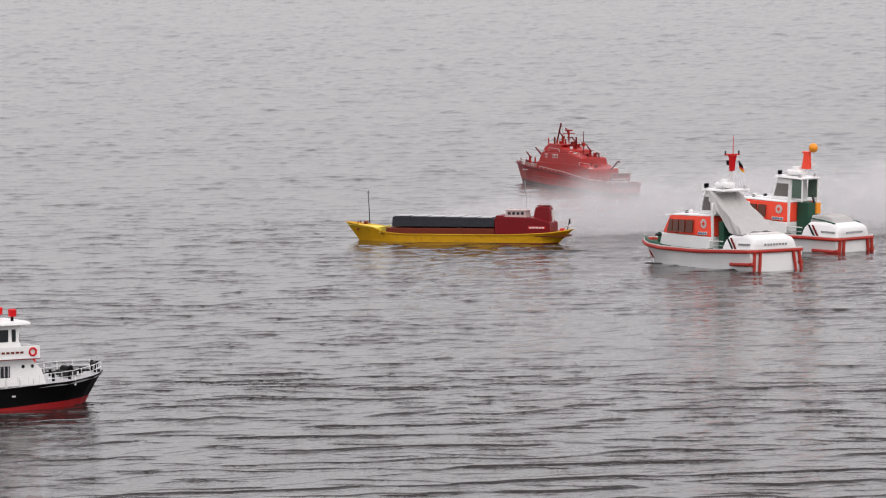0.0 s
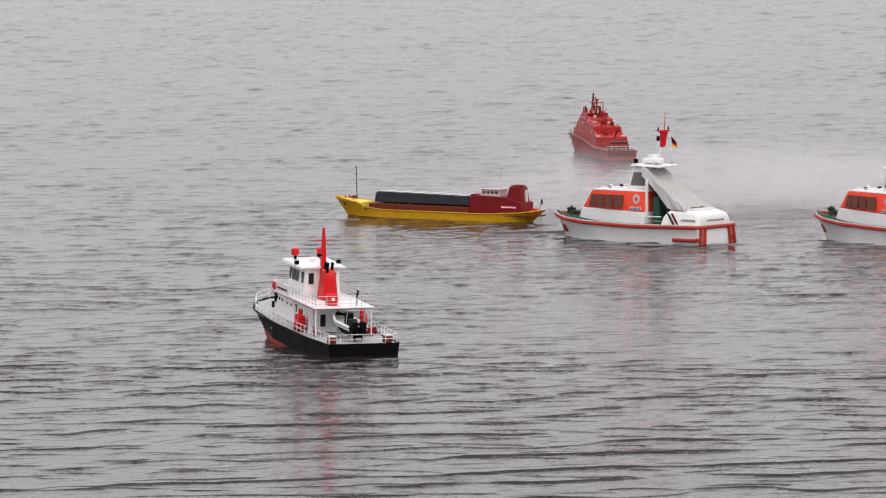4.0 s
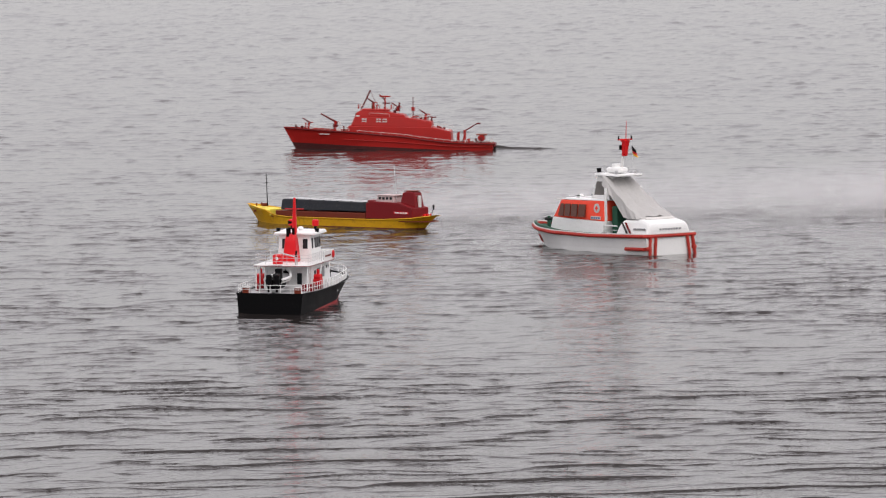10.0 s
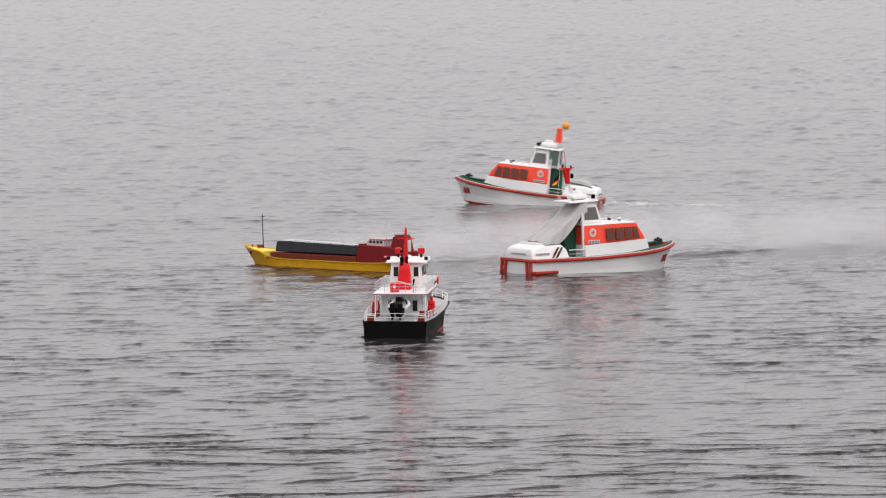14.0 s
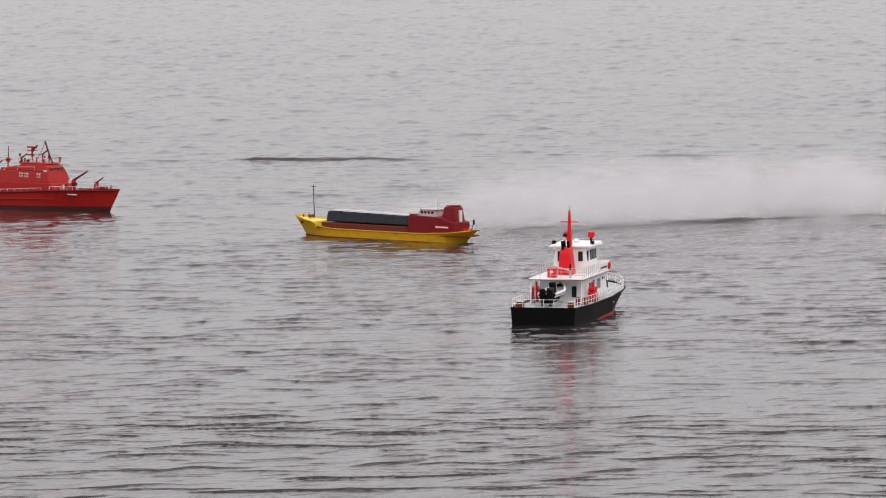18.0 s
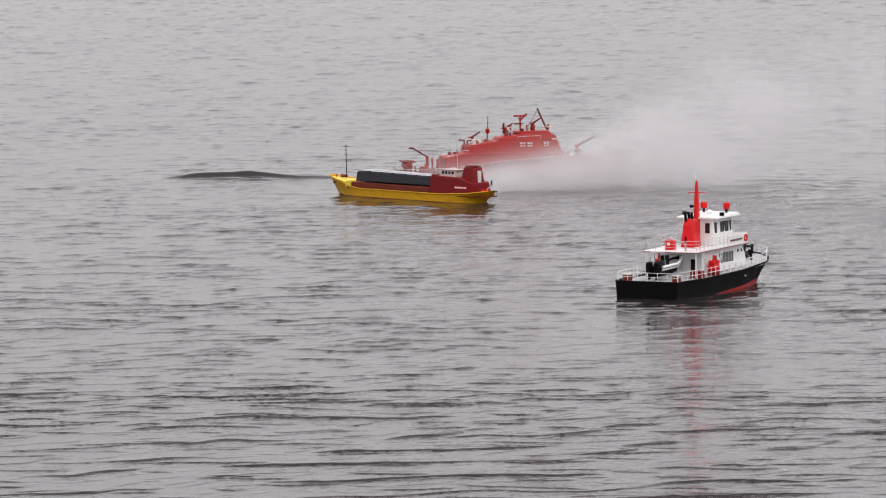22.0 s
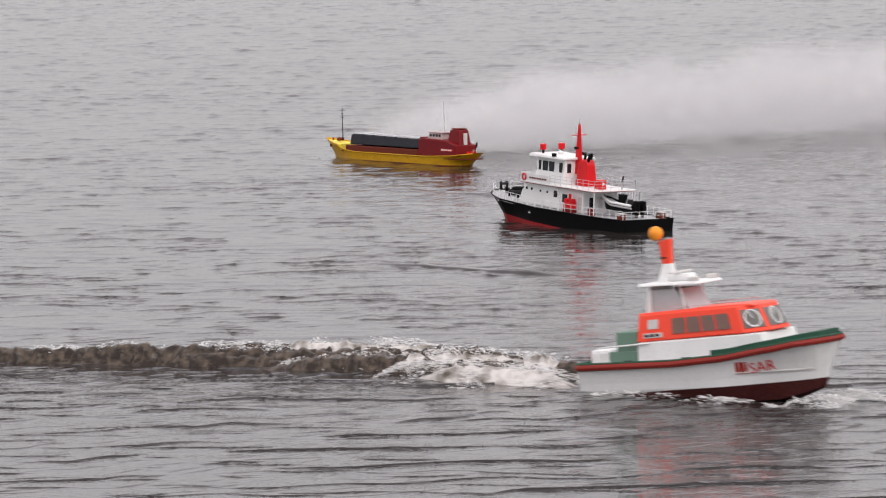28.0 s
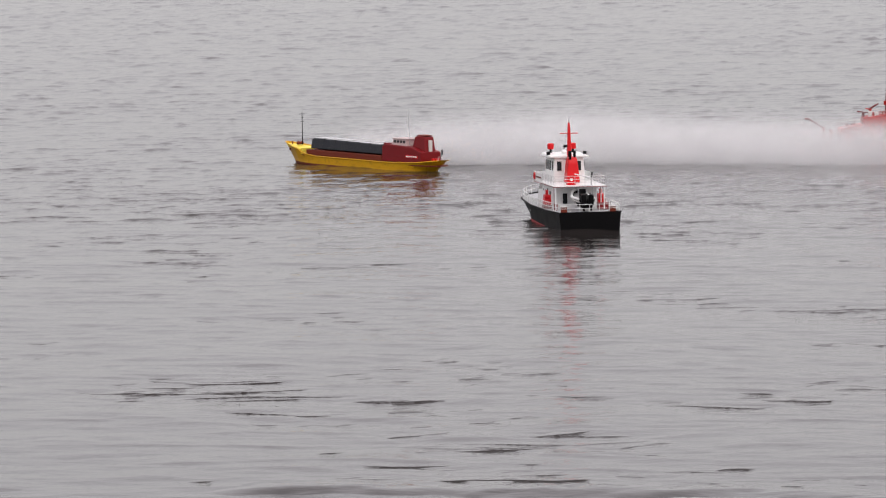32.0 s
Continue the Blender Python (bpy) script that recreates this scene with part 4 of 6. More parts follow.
# ---- the small rescue boat that runs past ----
def build_rescue_boat():
    ship = thing("rescue_boat", "white and orange model rescue boat marked SAR, running fast", "lifeboat")
    beam = [(-0.50, 0.150), (-0.20, 0.168), (0.15, 0.176), (0.32, 0.168), (0.41, 0.150), (0.462, 0.116), (0.490, 0.066), (0.50, 0.024)]
    sheer = [(-0.50, 0.086), (-0.10, 0.090), (0.10, 0.102), (0.30, 0.128), (0.42, 0.145), (0.50, 0.150)]
    flare = [(-0.50, 0.90), (0.10, 0.88), (0.35, 0.62), (0.50, 0.35)]
    st = hull_shape(-0.50, 0.50, beam, sheer, flare, -0.075, 0.060, 30)
    hull_parts(ship, st, WHITE, BOTTOM_DARK, -0.006, 0.03, label="white hull with dark red bottom")
    part("deck", deck_sheet(beam, sheer, -0.49, 0.475, 0.005), OFF_WHITE, ship, "white side deck")
    part("foredeck", deck_sheet([(x, b - 0.026) for x, b in beam[2:]], [(x, z + 0.033) for x, z in sheer], 0.06, 0.470, 0.004, 0.004, 0.022), GREEN, ship, "green foredeck")
    pts = [(x, mid(beam, x) + 0.004, mid(sheer, x) - 0.004) for x in np.linspace(-0.49, 0.495, 24)]
    loop = [(-0.505, 0.0, 0.082), (-0.505, 0.135, 0.082)] + pts + [(x, -y, z) for x, y, z in reversed(pts)] + [(-0.505, -0.135, 0.082), (-0.505, 0.0, 0.082)]
    part("fender", tube(loop, 0.0115, 8), DARK_FENDER, ship, "red rubber fender round the hull")
    part("fender_edge", tube([(x, y * 0.985, z + 0.013) for x, y, z in loop], 0.005, 6), GREEN, ship)
    for s in (1, -1):
        part("chine_rail", tube([(x, s * (hull_y(beam, sheer, flare, 0.50, 0.060, x, 0.045) + 0.002), 0.045) for x in np.linspace(0.16, 0.43, 12)], 0.003, 6), OFF_WHITE, ship)
        for x in (-0.30, -0.06, 0.20):
            part("cleat", box(x, x + 0.036, s * 0.150 - 0.005, s * 0.150 + 0.005, mid(sheer, x), mid(sheer, x) + 0.016, 0.001), RUBBER, ship)
    low = part("cabin", prism([(-0.25, 0.085), (-0.25, 0.165), (0.262, 0.184), (0.282, 0.11)], 0.135, 0.128, 0.005), WHITE, ship, "white cabin with orange window band")
    # the band has a flat front and two slanted corners
    bm = bmesh.new()
    plan = [(-0.25, 0.128), (0.192, 0.128), (0.276, 0.072), (0.276, -0.072), (0.192, -0.128), (-0.25, -0.128)]
    roofp = [(-0.245, 0.112), (0.160, 0.112), (0.230, 0.062), (0.230, -0.062), (0.160, -0.112), (-0.245, -0.112)]
    lo = [bm.verts.new((x, y, 0.166 + 0.022 * (x + 0.25) / 0.53)) for x, y in plan]
    hi = [bm.verts.new((x, y, 0.262 + 0.022 * (x + 0.25) / 0.5)) for x, y in roofp]
    bm.faces.new(lo[::-1])
    bm.faces.new(hi)
    for i in range(6):
        bm.faces.new((lo[i], lo[(i + 1) % 6], hi[(i + 1) % 6], hi[i]))
    bmesh.ops.bevel(bm, geom=bm.edges[:], offset=0.004, segments=2, affect="EDGES", profile=0.5)
    part("window_band", bm, ORANGE, low, "daylight orange window band")

    def face_quad(i, a0, a1, b0, b1, out=0.003, thick=0.006):
        """A thin slab on the band's face i, from a0 to a1 along it and b0 to b1 up it."""
        p = [Vector((x, y, 0.166 + 0.022 * (x + 0.25) / 0.53)) for x, y in plan]
        q = [Vector((x, y, 0.262 + 0.022 * (x + 0.25) / 0.5)) for x, y in roofp]
        p0, p1, q0, q1 = p[i], p[(i + 1) % 6], q[i], q[(i + 1) % 6]
        def at(a, b):
            return p0.lerp(p1, a).lerp(q0.lerp(q1, a), b)
        nrm = (p1 - p0).cross(q0 - p0).normalized()
        if nrm.dot(at(0.5, 0.5) - Vector((0, 0, 0.21))) < 0:
            nrm = -nrm
        own = bmesh.new()
        c = [at(a0, b0), at(a1, b0), at(a1, b1), at(a0, b1)]
        v = [own.verts.new(x + nrm * out) for x in c] + [own.verts.new(x - nrm * (thick - out)) for x in c]
        own.faces.new(v[:4])
        own.faces.new(v[4:][::-1])
        for k in range(4):
            own.faces.new((v[k], v[4 + k], v[4 + (k + 1) % 4], v[(k + 1) % 4]))
        return own, at, nrm

    def ring_on(i, a, b, ra, rb, pane):
        own, at, nrm = face_quad(i, 0, 1, 0, 1)
        own.free()
        pts = [at(a + ra * math.cos(t), b + rb * math.sin(t)) + nrm * 0.005 for t in np.linspace(0, 2 * math.pi, 19)]
        part("clear_view_ring", tube(pts, 0.0034, 6), WHITE, pane, "white clear-view ring")
        part("wiper", rod(at(a, b) + nrm * 0.006, at(a + ra * 0.3, b + rb * 0.8) + nrm * 0.006, 0.002, n=6), WHITE, pane)

    for i, back in ((0, False), (4, True)):
        for k in range(4):
            a0 = 0.34 + k * 0.145
            a0, a1 = (a0, a0 + 0.125) if not back else (1 - a0 - 0.125, 1 - a0)
            own, at, nrm = face_quad(i, a0, a1, 0.20, 0.78)
            part("side_window", own, SMOKED_GLASS, low, "brown tinted side window")
        own, at, nrm = face_quad(i, *((0.10, 0.20) if not back else (0.80, 0.90)), 0.45, 0.80)
        part("emblem", own, OFF_WHITE, low, "white emblem")
        own, at, nrm = face_quad(i, *((0.06, 0.24) if not back else (0.76, 0.94)), 0.12, 0.30)
        sign = part("lettering_bar", own, OFF_WHITE, low)
        for k in range(3):
            c = 0.09 + k * 0.05 if not back else 0.79 + k * 0.05
            own, at, nrm = face_quad(i, c, c + 0.035, 0.16, 0.26, 0.0042, 0.004)
            part("letter_bar", own, BLACK, sign)
    for i in (1, 3):
        own, at, nrm = face_quad(i, 0.12, 0.90, 0.16, 0.84)
        pane = part("corner_window", own, GREY_GLASS, low, "grey corner window")
        ring_on(i, 0.5, 0.5, 0.29, 0.31, pane)
    for a0, a1, ca in ((0.06, 0.94, 0.5),):
        own, at, nrm = face_quad(2, a0, a1, 0.16, 0.84)
        pane = part("windscreen", own, GREY_GLASS, low, "grey windscreen pane")
        ring_on(2, ca, 0.5, 0.22, 0.31, pane)
    part("cabin_roof", prism([(-0.25, 0.262), (-0.25, 0.268), (0.13, 0.286), (0.205, 0.287), (0.222, 0.280)], 0.108, 0.088, 0.003), ORANGE, low, "orange cabin roof")
    for s in (1, -1):
        part("hand_rail", tube([(-0.10, s * 0.095, 0.285), (0.16, s * 0.09, 0.298)], 0.002, 6), STEEL, low)
    up = part("steering_stand", prism([(-0.225, 0.268), (-0.215, 0.366), (-0.205, 0.366), (-0.205, 0.268)], 0.088, 0.080, 0.002), WHITE, ship, "open white steering stand")
    part("stand_screen", prism([(-0.06, 0.272), (-0.095, 0.350), (-0.085, 0.352), (-0.046, 0.276)], 0.078, 0.070, 0.002), PALE_GLASS, up, "pale windscreen")
    for s in (1, -1):
        part("stand_side", prism([(-0.20, 0.270), (-0.20, 0.350), (-0.10, 0.350), (-0.065, 0.276)], 0.002, 0.002, 0.0008, y=s * 0.078), PALE_GLASS, up)
        part("stand_post", rod((-0.068, s * 0.078, 0.275), (-0.085, s * 0.078, 0.366), 0.004), WHITE, up)
    part("stand_roof", prism([(-0.25, 0.364), (-0.25, 0.374), (-0.01, 0.376), (0.0, 0.366)], 0.098, 0.090, 0.003), WHITE, up, "white stand roof")
    part("radar_housing", box(-0.16, -0.07, -0.03, 0.03, 0.375, 0.402, 0.008), WHITE, up)
    part("radar_bar", box(-0.13, -0.11, -0.075, 0.075, 0.404, 0.412, 0.003), OFF_WHITE, up)
    for s in (1, -1):
        part("roof_lamp", box(-0.05, -0.01, s * 0.07 - 0.012, s * 0.07 + 0.012, 0.376, 0.392, 0.003), OFF_WHITE, up)
    m = part("mast", prism([(-0.21, 0.372), (-0.185, 0.440), (-0.150, 0.440), (-0.145, 0.372)], 0.022, 0.013, 0.003), WHITE, ship, "white and orange mast with an orange ball")
    part("mast_top", prism([(-0.188, 0.438), (-0.196, 0.522), (-0.150, 0.530), (-0.154, 0.438)], 0.013, 0.014, 0.004), ORANGE, m)
    part("ball", ball((-0.212, 0, 0.550), 0.027, n=20), BALL_ORANGE, m, "orange ball")
    part("mast_arm", rod((-0.172, -0.045, 0.462), (-0.172, 0.045, 0.462), 0.003), BLACK, m)
    part("cockpit", box(-0.345, -0.254, -0.115, 0.115, 0.082, 0.205, 0.004), mat_pale_green, ship, "pale green cockpit bulkhead")
    part("after_cover", box(-0.47, -0.375, -0.10, 0.10, 0.080, 0.142, 0.014), WHITE, ship, "white after cover")
    for s in (1, -1):
        part("side_screen", box(-0.37, -0.255, s * 0.128 - 0.003, s * 0.128 + 0.003, 0.084, 0.135, 0.002), mat_pale_green, ship)
        part("side_rail", tube([(-0.42, s * 0.128, 0.09), (-0.42, s * 0.128, 0.150), (-0.20, s * 0.136, 0.162)], 0.0035, 6), WHITE, ship)
    bol = part("bollard", rod((0.40, 0, 0.125), (0.40, 0, 0.172), 0.010), GREEN, ship, "green cross bollard")
    part("bollard_arm", rod((0.40, -0.030, 0.158), (0.40, 0.030, 0.158), 0.008), GREEN, bol)
    for s in (1, -1):
        for x0, w in ((0.165, 0.012), (0.181, 0.016), (0.202, 0.007)):
            bm = bmesh.new()
            pts = []
            for x, z in ((x0, 0.040), (x0 + w, 0.040), (x0 + w + 0.004, 0.084), (x0 + 0.004, 0.084)):
                pts.append((x, s * (hull_y(beam, sheer, flare, 0.50, 0.060, x, z) + 0.003), z))
            vs = [bm.verts.new(p) for p in pts] + [bm.verts.new((p[0], p[1] - s * 0.006, p[2])) for p in pts]
            bm.faces.new(vs[:4])
            bm.faces.new(vs[4:][::-1])
            for i in range(4):
                bm.faces.new((vs[i], vs[4 + i], vs[4 + (i + 1) % 4], vs[(i + 1) % 4]))
            part("bow_stripe", bm, FENDER, ship)
        letters(ship, "SAR", s, beam, sheer, flare)
    return ship


mat_pale_green = mat("pale_green_paint", (0.16, 0.26, 0.20), 0.55)


mat_name_bar = mat("grey_lettering", (0.24, 0.24, 0.25), 0.6)


def hull_y(beam, sheer, flare, x1, rake, x, z):
    """The hull's half width at x and height z."""
    hz = mid(sheer, x)
    k = min(1, max(0, z / hz))
    back = rake * max(0, (x - (x1 - 0.35)) / 0.35) ** 2
    xs = x + back * (1 - k) * 0.85
    fl = mid(flare, xs)
    return mid(beam, xs) * (fl + (1 - fl) * k ** 1.3)


def letters(ship, text, s, beam, sheer, flare):
    """Red letters on the bow."""
    cu = bpy.data.curves.new("letters", "FONT")
    cu.body, cu.size, cu.extrude, cu.resolution_u = text, 0.058, 0.0, 3
    tmp = new("letters_source", cu)
    dg = bpy.context.evaluated_depsgraph_get()
    me = bpy.data.meshes.new_from_object(tmp.evaluated_get(dg))
    bpy.data.objects.remove(tmp)
    w = max(v.co.x for v in me.vertices)
    bm = bmesh.new()
    bm.from_mesh(me)
    bpy.data.meshes.remove(me)
    bmesh.ops.subdivide_edges(bm, edges=bm.edges[:], cuts=2)
    for v in bm.verts:
        x = 0.218 + (v.co.x if s < 0 else w - v.co.x)
        z = 0.040 + v.co.y * 0.95 + (x - 0.218) * 0.12
        v.co = (x, s * (hull_y(beam, sheer, flare, 0.50, 0.060, x, z) + 0.006), z)
    part("lettering", bm, RED, ship, "red letters SAR")


def canvas():
    """A sagging canvas from the stand roof down to the engine housing."""
    bm = bmesh.new()
    rows = []
    for i in range(11):
        f = i / 10
        x = -0.105 - 0.285 * f
        z = 0.398 - 0.208 * f - 0.020 * math.sin(f * math.pi) + 0.004 * math.sin(17 * f)
        w = 0.100 + 0.018 * f
        rows.append([bm.verts.new((x - 0.02 * abs(k / 4 - 1) ** 2 * math.sin(f * math.pi), (k / 4 - 1) * w, z - 0.012 * abs(k / 4 - 1) ** 3 + 0.004 * math.sin(9 * (k / 4 - 1) + 4 * f))) for k in range(9)])
    for a, b in zip(rows, rows[1:]):
        for k in range(8):
            bm.faces.new((a[k], a[k + 1], b[k + 1], b[k]))
    # side flaps hang down to the housing
    for s, out in ((0, -0.016), (8, 0.016)):
        low = [bm.verts.new((r[s].co.x - 0.075 * math.sin(min(1, i / 7) * 1.57) * (1 - i / 10) - 0.01, r[s].co.y + out + 0.004 * math.sin(i * 2.1), max(0.172, r[s].co.z - 0.045 - 0.014 * i))) for i, r in enumerate(rows)]
        for i in range(10):
            bm.faces.new((rows[i][s], rows[i + 1][s], low[i + 1], low[i]))
    bmesh.ops.recalc_face_normals(bm, faces=bm.faces)
    bmesh.ops.solidify(bm, geom=bm.faces[:], thickness=0.003)
    return bm


# ---- the red fireboat ----
def build_fireboat():
    ship = thing("fireboat", "all-red model fireboat with water monitors and white-crossed windows", "ship")
    beam = [(-0.748, 0.105), (-0.40, 0.125), (0.20, 0.125), (0.45, 0.098), (0.62, 0.050), (0.731, 0.006)]
    sheer = [(-0.748, 0.062), (-0.46, 0.066), (-0.28, 0.084), (-0.10, 0.106), (0.30, 0.132), (0.731, 0.150)]
    flare = [(-0.748, 0.92), (0.1, 0.92), (0.5, 0.6), (0.731, 0.35)]
    st = hull_shape(-0.748, 0.731, beam, sheer, flare, -0.05, 0.10, 36)
    hull_parts(ship, st, FIRE_RED, BOTTOM_DARK, 0.022, 0.03, label="fire red hull")
    part("deck", deck_sheet(beam, sheer, -0.74, 0.70, 0.006), RUST, ship, "dark red deck")
    for s in (1, -1):
        part("rubbing_strake", tube([(x, s * (mid(beam, x) + 0.002), mid(sheer, x) - 0.008) for x in np.linspace(-0.745, 0.715, 34)], 0.0045, 6), FIRE_DARK, ship)
        part("low_strake", tube([(x, s * (mid(beam, x) * 0.985 + 0.001), mid(sheer, x) * 0.55) for x in np.linspace(-0.745, 0.30, 24)], 0.003, 6), FIRE_RED, ship)
        rp = [(x, s * (mid(beam, x) - 0.008), mid(sheer, x) - 0.003) for x in np.linspace(0.26, 0.69, 11)]
        rail(ship, rp, 0.020, 0.0014, 1, material=OFF_WHITE)
        rq = [(x, s * (mid(beam, x) - 0.006), mid(sheer, x) - 0.003) for x in np.linspace(-0.735, 0.20, 18)]
        rail(ship, rq, 0.014, 0.0013, 1, material=OFF_WHITE)
        part("name_bar", box(0.40, 0.47, s * 0.098 - 0.003, s * 0.098 + 0.003, 0.104, 0.110, 0.0004), OFF_WHITE, ship)
    house = part("superstructure", prism([(-0.46, 0.058), (-0.455, 0.140), (-0.325, 0.165), (0.265, 0.168), (0.285, 0.11)], 0.112, 0.103, 0.006), FIRE_RED, ship, "red stepped superstructure")
    part("middle_tier", prism([(-0.322, 0.160), (-0.318, 0.205), (-0.14, 0.232), (0.225, 0.232), (0.250, 0.166)], 0.101, 0.086, 0.006), FIRE_RED, house)
    part("bridge", prism([(-0.135, 0.230), (-0.125, 0.250), (-0.03, 0.262), (0.0, 0.276), (0.17, 0.280), (0.205, 0.265), (0.228, 0.230)], 0.085, 0.070, 0.006), FIRE_RED, house, "red bridge")
    part("bridge_roof", prism([(-0.02, 0.276), (-0.02, 0.284), (0.17, 0.286), (0.19, 0.278)], 0.074, 0.068, 0.003), FIRE_RED, house)
    for x, w, z in ((-0.39, 0.108, 0.154), (-0.23, 0.094, 0.220), (0.05, 0.090, 0.234)):
        for s in (1, -1):
            part("tier_rail", tube([(x - 0.07, s * w, z + 0.002), (x - 0.07, s * w, z + 0.020), (x + 0.07, s * w, z + 0.026), (x + 0.07, s * w, z + 0.008)], 0.0013, 6), OFF_WHITE, house)
    def side(z):
        return 0.101 + (0.086 - 0.101) * (z - 0.16) / 0.072 if z < 0.232 else 0.084
    for s in (1, -1):
        for x in (0.155, 0.055, 0.012):
            z = 0.208
            y = s * (side(z) + 0.001)
            win = part("window", box(x - 0.015, x + 0.015, y - 0.002, y + 0.002, z - 0.013, z + 0.013, 0.001), OFF_WHITE, house, "white window with a red cross bar")
            part("cross_bar", box(x - 0.0165, x + 0.0165, y - 0.0032, y + 0.0032, z - 0.0028, z + 0.0028, 0.0004), FIRE_RED, win)
            part("cross_bar", box(x - 0.0028, x + 0.0028, y - 0.0034, y + 0.0034, z - 0.0145, z + 0.0145, 0.0004), FIRE_RED, win)
        part("window", box(0.19, 0.215, s * (side(0.235) + 0.001) - 0.002, s * (side(0.235) + 0.001) + 0.002, 0.232, 0.242, 0.001), OFF_WHITE, house)
        for x in (-0.35, -0.25, -0.16):
            part("bulwark_fitting", rod((x, s * 0.10, 0.068), (x, s * 0.10, 0.125), 0.004), FIRE_DARK, ship)
    for k in range(5):
        y = -0.052 + k * 0.026
        part("front_window", box(0.206, 0.222, y - 0.010, y + 0.010, 0.240, 0.258, 0.001), BROWN_GLASS, house)
    # masts and booms
    part("boom_mast", tube([(0.185, 0, 0.285), (0.170, 0, 0.31), (0.122, 0, 0.415)], 0.0055, 8), FIRE_DARK, ship, "slanting dark red boom")
    part("boom_stay", tube([(0.12, 0.0, 0.405), (0.09, 0.0, 0.345), (0.05, 0, 0.29)], 0.0015, 6), FIRE_DARK, ship)
    m = part("radar_mast", rod((0.018, 0, 0.285), (0.018, 0, 0.372), 0.006), FIRE_RED, ship, "red radar mast")
    part("mast_arm", tube([(0.018, 0, 0.345), (0.045, 0, 0.375), (0.060, 0, 0.385)], 0.005, 6), FIRE_DARK, m)
    part("mast_yard", rod((0.018, -0.045, 0.352), (0.018, 0.045, 0.352), 0.003), FIRE_RED, m)
    part("radar_bar", box(-0.02, 0.055, -0.008, 0.008, 0.368, 0.378, 0.002), FIRE_RED, m)
    part("radar_bar", box(-0.018, 0.035, -0.006, 0.006, 0.322, 0.330, 0.002), FIRE_DARK, m)
    part("vent_mast", rod((-0.083, 0, 0.27), (-0.083, 0, 0.332), 0.006), FIRE_DARK, ship)
    aft = part("after_mast", rod((-0.182, 0, 0.215), (-0.178, 0, 0.372), 0.0045, 0.002), FIRE_DARK, ship, "dark red after mast")
    part("mast_yard", rod((-0.18, -0.03, 0.288), (-0.18, 0.03, 0.288), 0.003), FIRE_DARK, aft)
    part("mast_lamp", rod((-0.18, 0, 0.275), (-0.18, 0, 0.300), 0.013, n=10), FIRE_RED, aft)
    part("mast_bracket", box(-0.225, -0.175, -0.01, 0.01, 0.232, 0.240, 0.002), FIRE_RED, aft)
    part("davit", tube([(-0.312, 0.04, 0.185), (-0.312, 0.04, 0.232), (-0.345, 0.04, 0.235)], 0.005, 8), FIRE_DARK, ship)
    part("davit", tube([(-0.312, -0.04, 0.185), (-0.312, -0.04, 0.232), (-0.280, -0.04, 0.235)], 0.005, 8), FIRE_DARK, ship)
    for x, z, k in ((0.552, 0.138, 0), (0.10, 0.284, 2), (-0.07, 0.256, 3), (-0.27, 0.208, 4)):
        mo = part("water_monitor", rod((x, 0, z), (x, 0, z + 0.045), 0.008), FIRE_RED, ship, "red water monitor")
        part("barrel", rod((x - 0.012, 0, z + 0.040), (x + 0.045, 0, z + 0.075), 0.006, 0.004), FIRE_DARK, mo)
        part("grip", rod((x - 0.03, 0, z + 0.045), (x, 0, z + 0.045), 0.003), FIRE_RED, mo)
    for k, (x, y) in enumerate(((0.20, 0.05), (0.19, -0.05), (0.07, 0.055), (0.06, -0.055), (-0.03, 0.05), (-0.04, -0.05))):
        part("roof_fitting", rod((x, y, 0.286), (x, y, 0.318), 0.005), OFF_WHITE if k % 2 else FIRE_RED, ship)
        part("roof_rail", rod((x, y, 0.308), (x - 0.04, y, 0.308), 0.0014, n=6), OFF_WHITE, ship)
    gun = part("bow_monitor", rod((0.365, 0, 0.125), (0.365, 0, 0.195), 0.010), FIRE_RED, ship, "large red bow water monitor")
    part("barrel", rod((0.345, 0, 0.180), (0.470, 0, 0.245), 0.008, 0.005), FIRE_DARK, gun)
    part("collar", rod((0.365, 0, 0.155), (0.365, 0, 0.170), 0.018), FIRE_DARK, gun)
    part("hand_wheel", rod((0.338, -0.012, 0.178), (0.338, 0.012, 0.178), 0.012), OFF_WHITE, gun)
    # random fittings; the off-white ones put white highlights into the colour
    rng = random.Random(6)
    for x, z, n in ((-0.40, 0.150, 5), (-0.22, 0.216, 7), (-0.06, 0.256, 6), (0.08, 0.284, 9), (0.31, 0.128, 5), (0.60, 0.140, 3), (-0.58, 0.062, 8)):
        for k in range(n):
            fx, fy, fh = x + rng.uniform(-0.07, 0.07), rng.uniform(-0.062, 0.062), rng.uniform(0.012, 0.048)
            if rng.random() < 0.5:
                part("fitting", rod((fx, fy, z - 0.008), (fx, fy, z + fh), rng.uniform(0.003, 0.007)), rng.choice((OFF_WHITE, OFF_WHITE, FIRE_DARK, FIRE_RED, RUST)), ship)
            else:
                r = rng.uniform(0.006, 0.012)
                part("fitting", box(fx - r, fx + r, fy - r, fy + r, z - 0.008, z + fh * 0.6, 0.0015), rng.choice((OFF_WHITE, FIRE_DARK, FIRE_RED, OFF_WHITE)), ship)
    # after deck: crane and hose drum
    cr = part("deck_crane", rod((-0.545, 0, 0.060), (-0.545, 0, 0.145), 0.009), FIRE_RED, ship, "dark red deck crane")
    part("jib", rod((-0.545, 0, 0.140), (-0.630, 0, 0.192), 0.0045), FIRE_DARK, cr)
    part("jib_head", rod((-0.630, 0, 0.192), (-0.655, 0, 0.194), 0.006), FIRE_DARK, cr)
